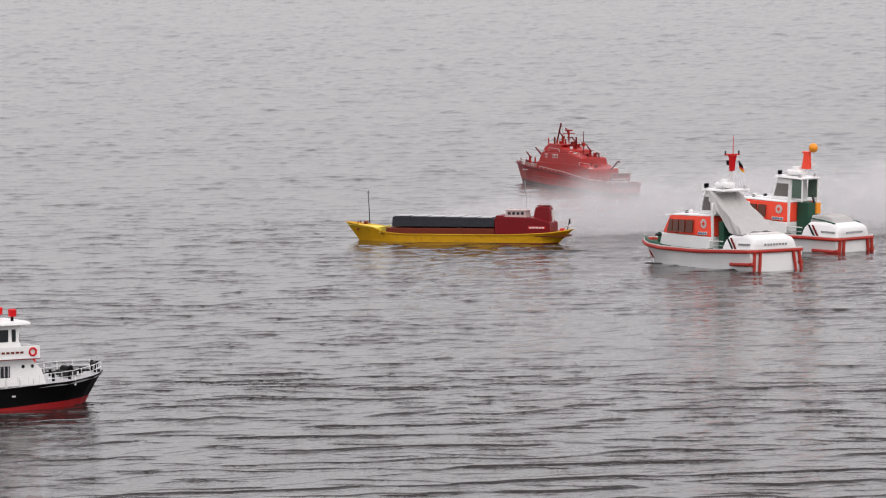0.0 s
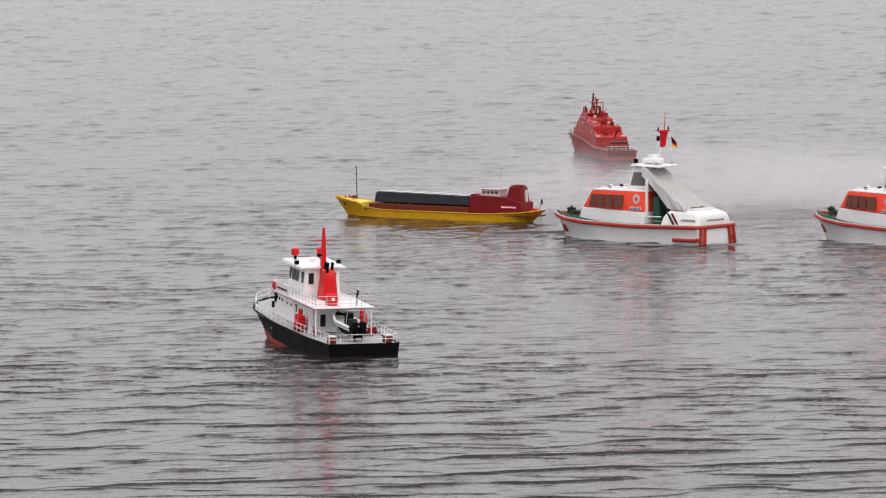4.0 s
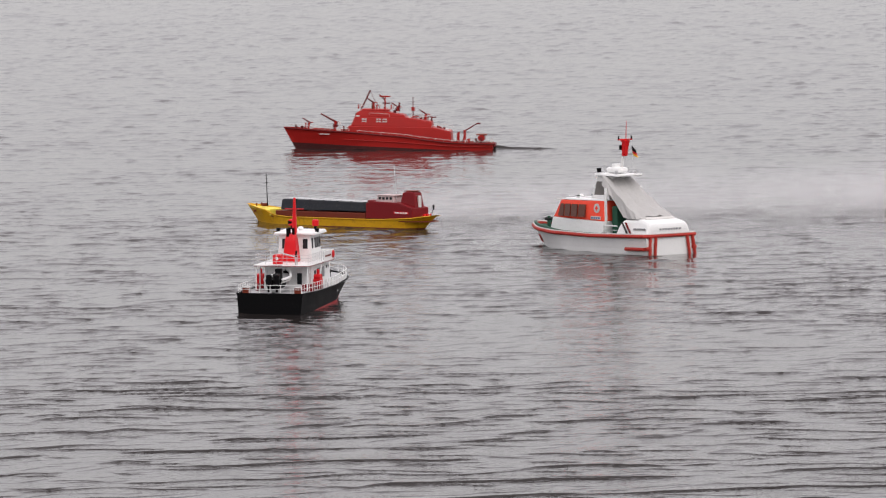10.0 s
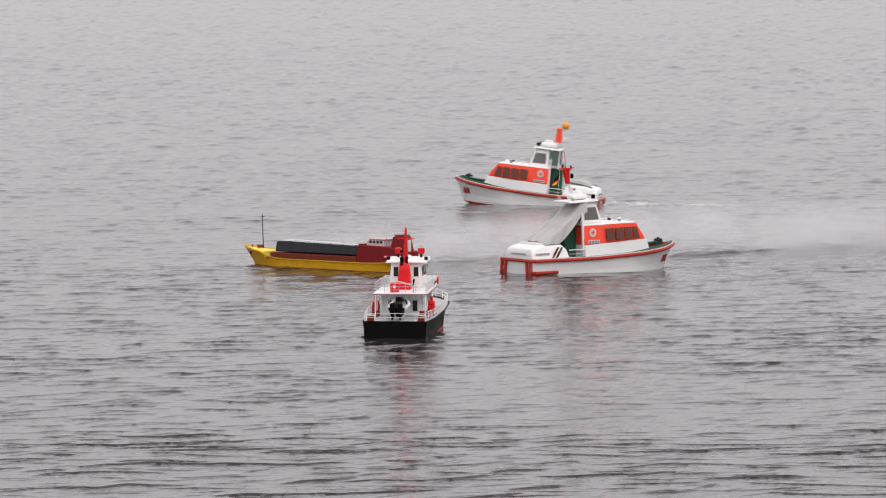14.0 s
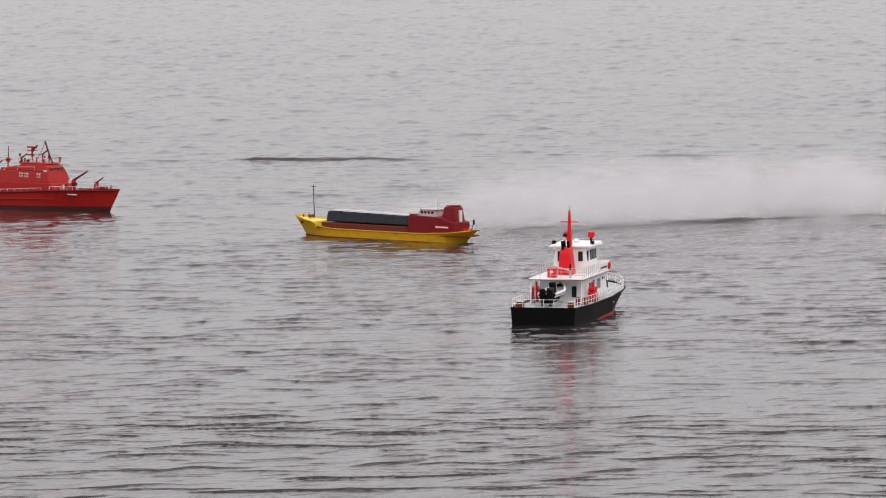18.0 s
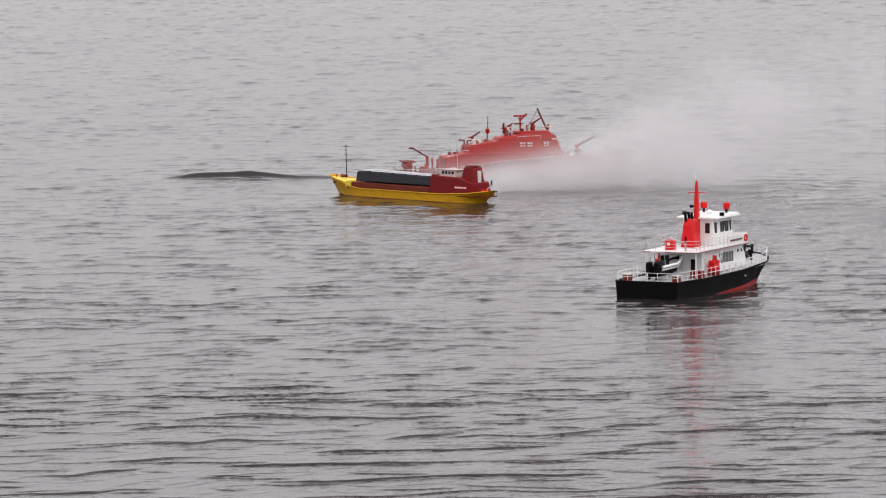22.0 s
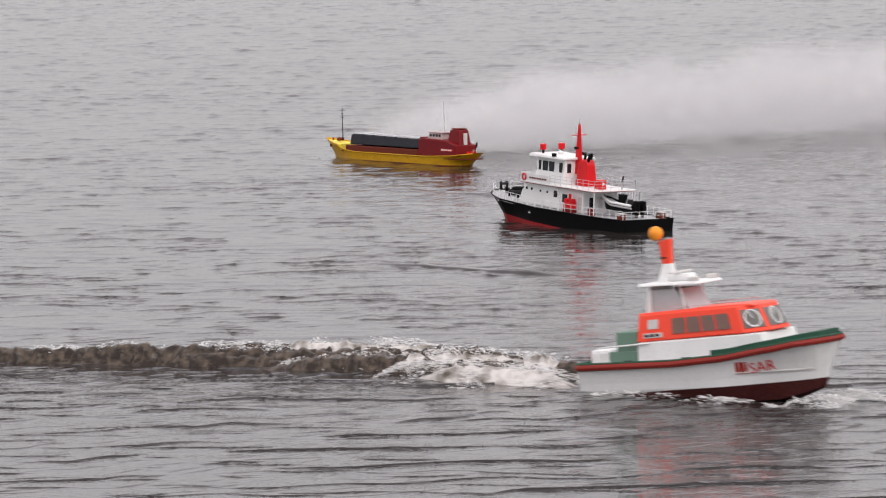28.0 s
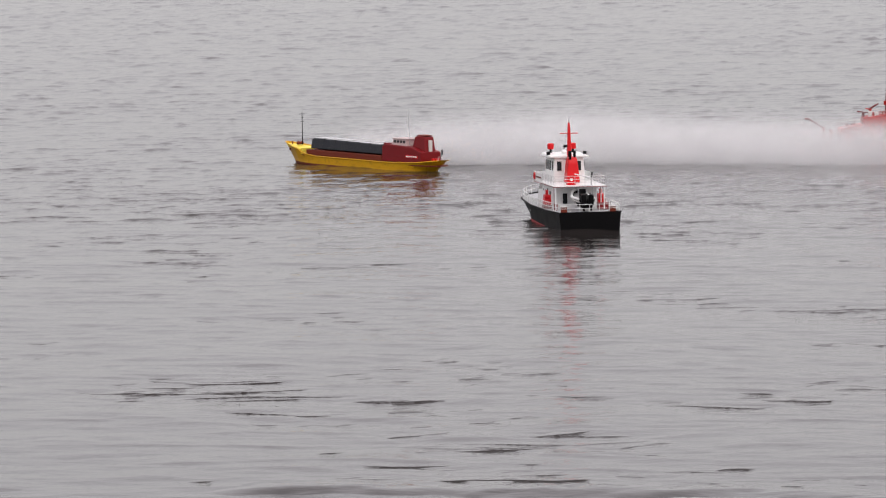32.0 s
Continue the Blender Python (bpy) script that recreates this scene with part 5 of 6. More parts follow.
    dr = part("hose_drum", rod((-0.665, -0.06, 0.092), (-0.665, 0.06, 0.092), 0.024, n=16), FIRE_RED, ship, "red hose drum")
    part("drum_cover", box(-0.705, -0.625, -0.060, 0.060, 0.112, 0.120, 0.004), RUST, dr)
    for s in (1, -1):
        part("drum_leg", box(-0.675, -0.655, s * 0.062 - 0.004, s * 0.062 + 0.004, 0.056, 0.100, 0.001), FIRE_DARK, dr)
        part("quarter_post", rod((-0.500, s * 0.07, 0.060), (-0.500, s * 0.07, 0.130), 0.006), FIRE_RED, ship)
        part("bollard", rod((0.64, s * 0.022, 0.142), (0.64, s * 0.022, 0.162), 0.005), FIRE_DARK, ship)
        # off-white block added for the white highlights aft
        part("white_locker", box(-0.44, -0.38, s * 0.085 - 0.012, s * 0.085 + 0.012, 0.135, 0.150, 0.003), OFF_WHITE, ship)
    rail(ship, [(-0.735, y, 0.058) for y in np.linspace(-0.095, 0.095, 7)], 0.030, 0.0014, 2, material=OFF_WHITE, name="stern_rail")
    part("anchor_winch", rod((0.60, -0.03, 0.150), (0.60, 0.03, 0.150), 0.010), FIRE_DARK, ship)
    part("jackstaff", rod((0.715, 0, 0.148), (0.718, 0, 0.185), 0.0014, n=6), OFF_WHITE, ship)
    part("sternpost", box(-0.765, -0.748, -0.09, 0.09, 0.035, 0.060, 0.003), FIRE_DARK, ship)
    return ship


freighter = build_freighter()
tug = build_tug()
lifeboat = build_lifeboat(False)
ball_lifeboat = build_lifeboat(True)
fast_lifeboat = build_rescue_boat()
fast_lifeboat.scale = (0.94, 0.94, 0.94)
fireboat = build_fireboat()


# ---- smoke from the freighter ----
def smoke_material(name, density):
    m = bpy.data.materials.new(name)
    m.use_nodes = True
    n, l = m.node_tree.nodes, m.node_tree.links
    out = n["Material Output"]
    n.remove(n["Principled BSDF"])
    co = n.new("ShaderNodeTexCoord")
    shift = n.new("ShaderNodeVectorMath")
    shift.operation = "SUBTRACT"
    shift.inputs[1].default_value = (0.5, 0.0, 0.5)
    flat = n.new("ShaderNodeVectorMath")
    flat.operation = "MULTIPLY"
    flat.inputs[1].default_value = (1, 0, 1)
    l.new(co.outputs["Generated"], flat.inputs[0])
    l.new(flat.outputs[0], shift.inputs[0])
    far = n.new("ShaderNodeVectorMath")
    far.operation = "LENGTH"
    l.new(shift.outputs[0], far.inputs[0])
    fall = n.new("ShaderNodeMapRange")
    fall.interpolation_type = "SMOOTHERSTEP"
    fall.inputs[1].default_value, fall.inputs[2].default_value = 0.0, 0.49
    fall.inputs[3].default_value, fall.inputs[4].default_value = 1.0, 0.0
    l.new(far.outputs["Value"], fall.inputs[0])
    info = n.new("ShaderNodeObjectInfo")
    add = n.new("ShaderNodeVectorMath")
    add.operation = "MULTIPLY_ADD"
    add.inputs[1].default_value = (40, 40, 40)
    l.new(info.outputs["Random"], add.inputs[0])
    l.new(co.outputs["Generated"], add.inputs[2])
    cloud = n.new("ShaderNodeTexNoise")
    cloud.inputs["Scale"].default_value, cloud.inputs["Detail"].default_value = 1.5, 0
    l.new(add.outputs[0], cloud.inputs["Vector"])
    rag = n.new("ShaderNodeMapRange")
    rag.inputs[1].default_value, rag.inputs[2].default_value = 0.30, 0.70
    rag.inputs[3].default_value, rag.inputs[4].default_value = 0.70, 1.0
    l.new(cloud.outputs["Fac"], rag.inputs[0])
    mul = n.new("ShaderNodeMath")
    mul.operation = "MULTIPLY"
    l.new(fall.outputs[0], mul.inputs[0])
    l.new(rag.outputs[0], mul.inputs[1])
    dens = n.new("ShaderNodeMath")
    dens.operation = "MULTIPLY"
    dens.inputs[1].default_value = density
    l.new(mul.outputs[0], dens.inputs[0])
    clear = n.new("ShaderNodeBsdfTransparent")
    white = n.new("ShaderNodeBsdfDiffuse")
    white.inputs[0].default_value = (0.89, 0.885, 0.89, 1)
    glow = n.new("ShaderNodeBsdfTranslucent")
    glow.inputs[0].default_value = (0.89, 0.885, 0.89, 1)
    both = n.new("ShaderNodeMixShader")
    l.new(white.outputs[0], both.inputs[1])
    l.new(glow.outputs[0], both.inputs[2])
    mix = n.new("ShaderNodeMixShader")
    l.new(dens.outputs[0], mix.inputs[0])
    l.new(clear.outputs[0], mix.inputs[1])
    l.new(both.outputs[0], mix.inputs[2])
    l.new(mix.outputs[0], out.inputs["Surface"])
    return m


def puff_mesh(r, material, seed):
    """A soft rounded veil of smoke."""
    bm = bmesh.new()
    centre = bm.verts.new((0, 0, 0))
    rings = []
    for k in (1, 2, 3):
        f = k / 3
        rings.append([bm.verts.new((f * r * 1.25 * math.cos(a), 0.0, f * r * math.sin(a))) for a in [2 * math.pi * i / 20 for i in range(20)]])
    for i in range(20):
        bm.faces.new((centre, rings[0][i], rings[0][(i + 1) % 20]))
        for a, b in zip(rings, rings[1:]):
            bm.faces.new((a[i], b[i], b[(i + 1) % 20], a[(i + 1) % 20]))
    return mesh_of("puff", bm, material, True)


def build_smoke():
    plume = thing("smoke_plume", "white smoke drifting from the cargo ship's hold", "smoke", kind="stuff")
    rng = random.Random(11)
    shades = [(smoke_material(name, near), smoke_material("far_" + name, far)) for name, near, far in (("thin_smoke", 0.22, 0.17), ("drifting_smoke", 0.235, 0.19), ("dense_smoke", 0.24, 0.215))]
    sizes = (0.12, 0.20, 0.32, 0.48)
    meshes = {(r, k): puff_mesh(r, m[r > 0.25], k) for r in sizes for k, m in enumerate(shades)}
    puffs = []
    born = -5.5
    while born < 32:
        k = 0 if born < 7 else 1 if born < 17 else 2
        if k == 2 and rng.random() < 0.25:
            k = 1
        if k == 1 and born < 12 and rng.random() < 0.4:
            k = 0
        r = rng.choices(sizes, (3.6, 3, 2.8, 2.8))[0]
        ob = new("puff", meshes[(r, k)])
        ob.parent = plume
        speed = 0.75 * rng.uniform(0.85, 1.1)
        puffs.append((ob, born, speed, r, rng.uniform(0.08, 1.0) ** 1.25 if r > 0.15 else rng.uniform(0.35, 0.9), rng.uniform(-1, 1), 0.0))
        born += rng.uniform(0.024, 0.044) if born < 1.5 else rng.uniform(0.046, 0.082) if born < 10.5 else rng.uniform(0.028, 0.056) if born < 19 else rng.uniform(0.018, 0.034) if born < 25 else rng.uniform(0.013, 0.025)
    return plume, puffs


smoke_plume, PUFFS = build_smoke()


# ---- the fast lifeboat's wake ----
def foam_material():
    m = mat("white_foam", (0.70, 0.69, 0.68), 0.6, vary=0.10, grain=90, bump=0.8, dirt=0.25, dirt_color=(0.35, 0.31, 0.27))
    return m


FOAM = foam_material()
WAKE_WATER = water_material()
WAKE_WATER.name = "churned_water"
nodes, links = WAKE_WATER.node_tree.nodes, WAKE_WATER.node_tree.links
bubbles = nodes.new("ShaderNodeTexNoise")
bubbles.inputs["Scale"].default_value, bubbles.inputs["Detail"].default_value = 34, 4
links.new(nodes["Texture Coordinate"].outputs["Object"], bubbles.inputs["Vector"])
ramp = nodes.new("ShaderNodeValToRGB")
ramp.color_ramp.elements[0].position, ramp.color_ramp.elements[0].color = 0.42, (0.020, 0.013, 0.008, 1)
ramp.color_ramp.elements[1].position, ramp.color_ramp.elements[1].color = 0.75, (0.12, 0.09, 0.066, 1)
links.new(bubbles.outputs["Fac"], ramp.inputs[0])
links.new(ramp.outputs[0], nodes["Principled BSDF"].inputs["Base Color"])
for node in WAKE_WATER.node_tree.nodes:
    if node.type == "BUMP":
        node.inputs["Distance"].default_value *= 3.5
        node.inputs["Strength"].default_value = 0.8

FOAM_WATER = WAKE_WATER.copy()
FOAM_WATER.name = "foaming_water"
nodes = FOAM_WATER.node_tree.nodes
nodes["Principled BSDF"].inputs["Roughness"].default_value = 0.55
for node in nodes:
    if node.type == "VALTORGB":
        node.color_ramp.elements[0].position, node.color_ramp.elements[0].color = 0.34, (0.12, 0.10, 0.08, 1)
        node.color_ramp.elements[1].position, node.color_ramp.elements[1].color = 0.56, (0.62, 0.59, 0.56, 1)
    elif node.type == "TEX_NOISE" and node.inputs["Scale"].default_value == 34:
        node.inputs["Scale"].default_value, node.inputs["Detail"].default_value = 16, 6


def ridge_mesh(seed, length=1.9, height=0.085, width=0.60, material=None):
    """A length of breaking wave with a steep lumpy front, tapering at both ends."""
    n, k = 210, 44
    x = np.linspace(-0.5, 0.5, n)[:, None] * length
    g = np.linspace(0, 1, k)[None]
    y = (g - 0.5) * width
    env = np.clip(1.45 * np.sin(np.pi * np.linspace(0, 1, n))[:, None], 0, 1) ** 1.2
    crest = 0.40 + 0.035 * (cloud_noise(x * 3.1 + 60, 0 * y, seed) - 0.5)
    prof = np.exp(-((g - crest) / np.where(g < crest, 0.085, 0.22)) ** 2)
    lumps = 0.018 * (cloud_noise(x * 9 + 60, y * 12 + 60, seed) - 0.5) + 0.017 * (cloud_noise(x * 30 + 60, y * 26 + 60, seed + 5) - 0.5) + 0.013 * (cloud_noise(x * 75 + 60, y * 60 + 60, seed + 9) - 0.5)
    z = (height * prof + lumps * prof) * env - 0.012
    y = y + 0.02 * (cloud_noise(x * 50 + 60, y * 18 + 60, seed + 7) - 0.5) * prof
    i = np.arange(n * k).reshape(n, k)
    me = bpy.data.meshes.new("wave_ridge")
    me.from_pydata(np.stack(np.broadcast_arrays(x, y, z), -1).reshape(-1, 3), [], np.stack([i[:-1, :-1], i[1:, :-1], i[1:, 1:], i[:-1, 1:]], -1).reshape(-1, 4))
    me.polygons.foreach_set("use_smooth", np.ones(len(me.polygons), dtype=bool))
    me.materials.append(material or WAKE_WATER)
    return me


def foam_mesh(seed, length, width, height, count, size, clump=14.0):
    """Many small drops and shreds of white water, in clumps, thickest along a crest."""
    rng = np.random.RandomState(seed)
    x = rng.uniform(-0.5, 0.5, count * 3) * length
    y = rng.normal(0, 0.33, count * 3) * width
    thick = cloud_noise(x * clump, y * clump * 0.7, seed) + 0.5 * cloud_noise(x * clump * 3, y * clump * 2, seed + 3)
    keep = np.argsort(-thick + rng.uniform(0, 0.45, count * 3))[:count]
    x, y = x[keep], y[keep]
    z = height * np.exp(-(y / width * 2.2) ** 2) * rng.uniform(0.7, 1.15, count) * (1 - (2 * x / length) ** 6)
    r = size * rng.uniform(0.3, 1.3, count) ** 1.6
    shape = np.array([(1, 0, 0), (-0.6, 0.9, 0.1), (-0.6, -0.9, -0.1), (-0.1, 0, 1)], float)
    faces = np.array([(0, 1, 3), (1, 2, 3), (2, 0, 3), (1, 0, 2)])
    scale = np.stack([r * rng.uniform(1.0, 5.0, count), r * 1.2, r * rng.uniform(0.35, 0.8, count)], -1)
    v = shape[None] * scale[:, None]
    v += rng.normal(0, 0.22, v.shape) * r[:, None, None]
    tilt = rng.normal(0, 0.22, count)
    s, c = np.sin(tilt), np.cos(tilt)
    v = np.stack([v[..., 0] * c[:, None] - v[..., 2] * s[:, None], v[..., 1], v[..., 0] * s[:, None] + v[..., 2] * c[:, None]], -1)
    v += np.stack([x, y, z], -1)[:, None]
    me = bpy.data.meshes.new("foam")
    me.from_pydata(v.reshape(-1, 3), [], (faces[None] + 4 * np.arange(count)[:, None, None]).reshape(-1, 3))
    me.materials.append(FOAM)
    return me


def foam_part(name, me, parent, at, label=""):
    ob = new(name, me)
    ob.parent = parent
    ob.location = at
    if label:
        tagged(ob, label)
    ob["kind"] = "stuff"
    return ob


def build_wake():
    made = []
    path = [(24.9, -2.1, 23.9), (25.3, -1.75, 23.3), (25.7, -1.4, 22.8), (26.1, -1.05, 22.2), (26.5, -0.75, 21.7), (26.75, -0.52, 21.3), (27.0, -0.26, 21.0),
            (27.25, 0.05, 20.6), (27.5, 0.35, 20.2), (27.7, 0.66, 19.8), (27.9, 1.0, 19.4), (28.1, 1.35, 19.0), (28.3, 1.70, 18.6), (28.5, 2.10, 18.2), (28.75, 2.55, 17.75), (29.0, 3.0, 17.3), (29.3, 3.4, 16.9)]
    crests = [foam_mesh(40 + k, 1.5, 0.09, 0.076, 3600, 0.0022) for k in range(5)]
    patches = [foam_mesh(80 + k, 1.3, 0.85, 0.010, 2400, 0.0021, 6.0) for k in range(5)]
    fresh = [foam_mesh(120 + k, 1.15, 0.34, 0.098, 5000, 0.0024, 7.0) for k in range(3)]
    trailing = [foam_mesh(160 + k, 0.60, 0.20, 0.085, 2400, 0.0022, 11.0) for k in range(3)]
    late = [foam_mesh(140 + k, 1.5, 0.16, 0.052, 3000, 0.0019) for k in range(3)]
    mounds = [ridge_mesh(60 + k, 1.5, 0.088, 0.56, FOAM_WATER) for k in range(3)] + [ridge_mesh(70 + k, 0.95, 0.084, 0.42, FOAM_WATER) for k in range(3)]
    for i, (t, x, y) in enumerate(path):
        w = thing("bow_wave", "brown curling wake wave with a white foam crest", "wave", "wake of the fast lifeboat")
        ridge = tagged(new("wave_ridge", ridge_mesh(i + 1, height=0.058 if i < 4 else 0.085 if i < 11 else 0.050)), "steep brownish wave")
        ridge.parent = w
        old = []
        if i < 11:
            old.append(foam_part("foam_crest", crests[i % 5], w, (0, -0.04, 0.004), "white foam"))
        else:
            old.append(foam_part("foam_crest", late[i % 3], w, (0, -0.06, 0.002), "white foam"))
        old.append(foam_part("foam_patch", patches[i * 2 % 5], w, (0.05, 0.30, -0.002), "scattered foam"))
        dense = []
        if i < 11:
            dense.append(foam_part("fresh_foam", fresh[i % 3] if i < 5 else trailing[i % 3], w, (0.03, -0.01, 0), "thick fresh foam"))
            dense.append(foam_part("foam_mound", mounds[i % 3 + (0 if i < 5 else 3)], w, (0.03, 0.01, 0.004), "soft mound of foaming water"))
        made.append((w, t + 0.52, x, y - 0.92, -13, dense, old))
    return made


def build_spray():
    """White water thrown up along the fast lifeboat's sides and stern."""
    w = thing("bow_spray", "white spray and foam along the running lifeboat", "spray")
    for s in (1, -1):
        foam_part("side_foam", foam_mesh(201 + s, 0.75, 0.10, 0.026, 900, 0.0024), w, (-0.02, s * 0.205, -0.005))
        foam_part("bow_foam", foam_mesh(211 + s, 0.26, 0.12, 0.040, 1100, 0.0026), w, (0.46, s * 0.10, -0.004))
    foam_part("stern_mound", ridge_mesh(81, 0.70, 0.060, 0.50, FOAM_WATER), w, (-0.86, 0, 0.0))
    foam_part("stern_foam", foam_mesh(221, 0.75, 0.42, 0.075, 4500, 0.0024), w, (-0.95, 0, -0.008))
    return [w]


def ripple_mesh(seed, length, width, height, front=0.045):
    """A long low wave that fades at both ends, with a few broken crests."""
    n, k = 160, 90
    x = np.linspace(-0.5, 0.5, n)[:, None] * length
    y = np.linspace(-0.5, 0.5, k)[None] * width
    env = (1 - np.abs(2 * x / length) ** 3) * np.clip(cloud_noise(x * 2.2 + 50, 0 * y, seed) * 1.7 - 0.15, 0.05, 1)
    bent = y + 0.10 * (cloud_noise(x * 1.3 + 50, 0 * y, seed + 1) - 0.5)
    z = -0.004 + 0 * y
    for off, tall in ((0.0, 1.0), (0.30, 0.55), (-0.25, 0.4))[:3 if front < 0.05 else 1]:
        d = bent / width - off
        z = z + height * tall * env * np.where(d < 0, np.exp(-(d / front) ** 2), np.exp(-(d / 0.16) ** 2))
    z = z + env * np.exp(-(2.4 * y / width) ** 2) * (0.9 * wave_points(*np.broadcast_arrays(x + 3.1 * seed, y + 21.0)) + 0.012 * (cloud_noise(x * 5 + 60, y * 7 + 60, seed + 2) - 0.5) + 0.006 * (cloud_noise(x * 14 + 60, y * 16 + 60, seed + 3) - 0.5))
    i = np.arange(n * k).reshape(n, k)
    me = bpy.data.meshes.new("ripple")
    co = np.stack(np.broadcast_arrays(x, y, z), -1).reshape(-1, 3)
    me.from_pydata(co, [], np.stack([i[:-1, :-1], i[1:, :-1], i[1:, 1:], i[:-1, 1:]], -1).reshape(-1, 4))
    me.polygons.foreach_set("use_smooth", np.ones(len(me.polygons), dtype=bool))
    me.materials.append(water.data.materials[0])
    return me


def build_ripples():
    made = []
    for seed, length, width, height, *front in ((1, 2.8, 0.7, 0.022), (2, 2.4, 0.9, 0.024), (3, 2.6, 0.9, 0.026), (4, 2.4, 0.8, 0.020), (5, 1.8, 0.6, 0.018), (6, 2.0, 0.8, 0.03), (8, 3.0, 1.5, 0.062, 0.075), (9, 1.5, 0.7, 0.042), (10, 4.2, 1.5, 0.026, 0.08), (11, 1.2, 0.5, 0.030)):
        ob = new("wake_ripple", ripple_mesh(seed, length, width, height, *front))
        made.append(tagged(ob, "low dark wave trailing a passing lifeboat", "wave", "spent wakes"))
    return made


def build_wash():
    """A sheet of smoothed water that follows the wake's crest towards the shore; its far rim dips under the lake."""
    xs, ys = np.arange(-6.5, 7.5, 0.045), np.arange(0, 13.5, 0.02)
    X, Y = np.meshgrid(xs, ys)
    z = 0.62 * wave_points(X + 0.4, Y + 17.5) + 0.013 * (cloud_noise(X * 1.3, Y * 1.5, 71) - 0.5) + 0.008 * (cloud_noise(X * 3.1, Y * 3.6, 72) - 0.5) + 0.0050 * (cloud_noise(X * 7, Y * 8, 73) - 0.5) + 0.0032 * (cloud_noise(X * 11, Y * 19, 74) - 0.5)
    z += np.interp(Y, (0, 0.5, 9.5, 13.5), (-0.012, 0, 0, -0.014))
    ny, nx = X.shape
    i = np.arange(nx * ny).reshape(ny, nx)
    me = bpy.data.meshes.new("wash")
    me.from_pydata(np.stack([X, Y, z], -1).reshape(-1, 3), [], np.stack([i[:-1, :-1], i[:-1, 1:], i[1:, 1:], i[1:, :-1]], -1).reshape(-1, 4))
    me.polygons.foreach_set("use_smooth", np.ones(len(me.polygons), dtype=bool))
    me.materials.append(water.data.materials[0])
    return tagged(new("water", me), "smooth grey wash spreading after the lifeboat's wake", "water", kind="structure")


WASH = build_wash()
RIPPLES = build_ripples()


def build_trail(label):
    """A thin streak of foam and churned water astern of a boat under way."""
    w = thing("stern_wake", label, "wake", "wakes of boats under way")
    foam_part("foam_streak", foam_mesh(301, 1.5, 0.22, 0.010, 1100, 0.0030, 6.0), w, (-1.30, 0, -0.003), "thin white foam")
    foam_part("foam_boil", foam_mesh(302, 0.35, 0.20, 0.022, 900, 0.0030, 9.0), w, (-0.70, 0, -0.004), "white boiling foam")
    return w


TRAIL = build_trail("thin white foam trail astern of a running lifeboat")
WAKE = build_wake()
SPRAY = build_spray()

# ---- what moves ----
FREIGHTER_ROWS = [  # seconds, x, y, heading, bow up, heel to starboard
    (0, 0.172, 30.047, 161.9, -0.6, 0.0), (0.5, 0.178, 30.051, 160.9, -0.7, 0.0), (1, 0.173, 30.058, 160.0, -0.6, 0.0), (1.5, 0.165, 30.064, 158.7, -0.4, -0.0),
    (2, 0.171, 30.068, 157.4, -0.7, 0.0), (2.5, 0.167, 30.068, 155.9, -0.3, -0.0), (3, 0.164, 30.074, 154.7, -0.3, -0.0), (3.5, 0.165, 30.081, 153.2, 0.2, 0.0),
    (5.5, 0.165, 30.142, 147.9, 0.4, -0.0), (6, 0.165, 30.150, 148.0, 0.1, 0.0), (7, 0.165, 30.172, 146.6, -0.2, -0.1), (8, 0.159, 30.201, 145.2, 0.0, -0.0),
    (8.5, 0.159, 30.209, 144.1, 0.5, 0.0), (9, 0.158, 30.218, 143.6, 0.5, -0.0), (10, 0.162, 30.249, 142.4, -0.7, 0.0), (11, 0.164, 30.291, 140.9, -0.4, -0.0),
    (11.5, 0.160, 30.313, 139.7, 0.5, 0.0), (12, 0.163, 30.318, 139.3, -0.0, -0.0), (12.5, 0.164, 30.328, 139.2, 0.1, 0.0), (13, 0.157, 30.333, 139.6, 0.3, -0.0),
    (13.5, 0.160, 30.331, 139.7, 0.2, -0.0), (14, 0.163, 30.335, 139.6, 0.0, 0.0), (14.5, 0.164, 30.339, 139.7, -0.6, 0.0), (16.5, 0.143, 30.421, 140.2, -0.0, -0.0),
    (17, 0.142, 30.428, 140.2, 0.2, -0.0), (17.5, 0.142, 30.435, 140.0, 0.0, 0.0), (18, 0.132, 30.441, 140.0, 0.2, -0.1), (18.5, 0.146, 30.447, 139.8, 0.1, 0.0),
    (19, 0.138, 30.451, 140.2, 0.3, -0.0), (20, 0.146, 30.465, 139.6, 1.4, -0.0), (21, 0.147, 30.482, 137.6, 0.1, -0.0), (22, 0.148, 30.507, 134.1, 0.1, -0.0),
    (23, 0.149, 30.537, 131.5, -0.2, -0.0), (23.5, 0.148, 30.543, 130.2, -0.1, 0.0), (24, 0.140, 30.547, 130.1, 0.5, -0.1), (24.5, 0.148, 30.553, 128.8, -0.6, 0.0),
    (26.5, 0.157, 30.640, 128.7, -0.8, -0.0), (27, 0.159, 30.643, 129.2, 1.1, 0.0), (27.5, 0.163, 30.643, 129.9, 0.2, -0.0), (28, 0.160, 30.652, 130.1, -0.3, 0.0),
    (28.5, 0.158, 30.665, 130.5, 0.7, 0.0), (29, 0.168, 30.662, 132.8, -1.1, 0.0), (29.5, 0.156, 30.667, 132.6, 0.8, -0.0), (30, 0.164, 30.671, 134.7, 1.9, 0.0),
    (31, 0.160, 30.677, 133.9, -0.3, 0.0), (31.5, 0.160, 30.680, 132.9, 0.4, 0.0), (32, 0.159, 30.679, 132.3, 0.7, 0.0),
]
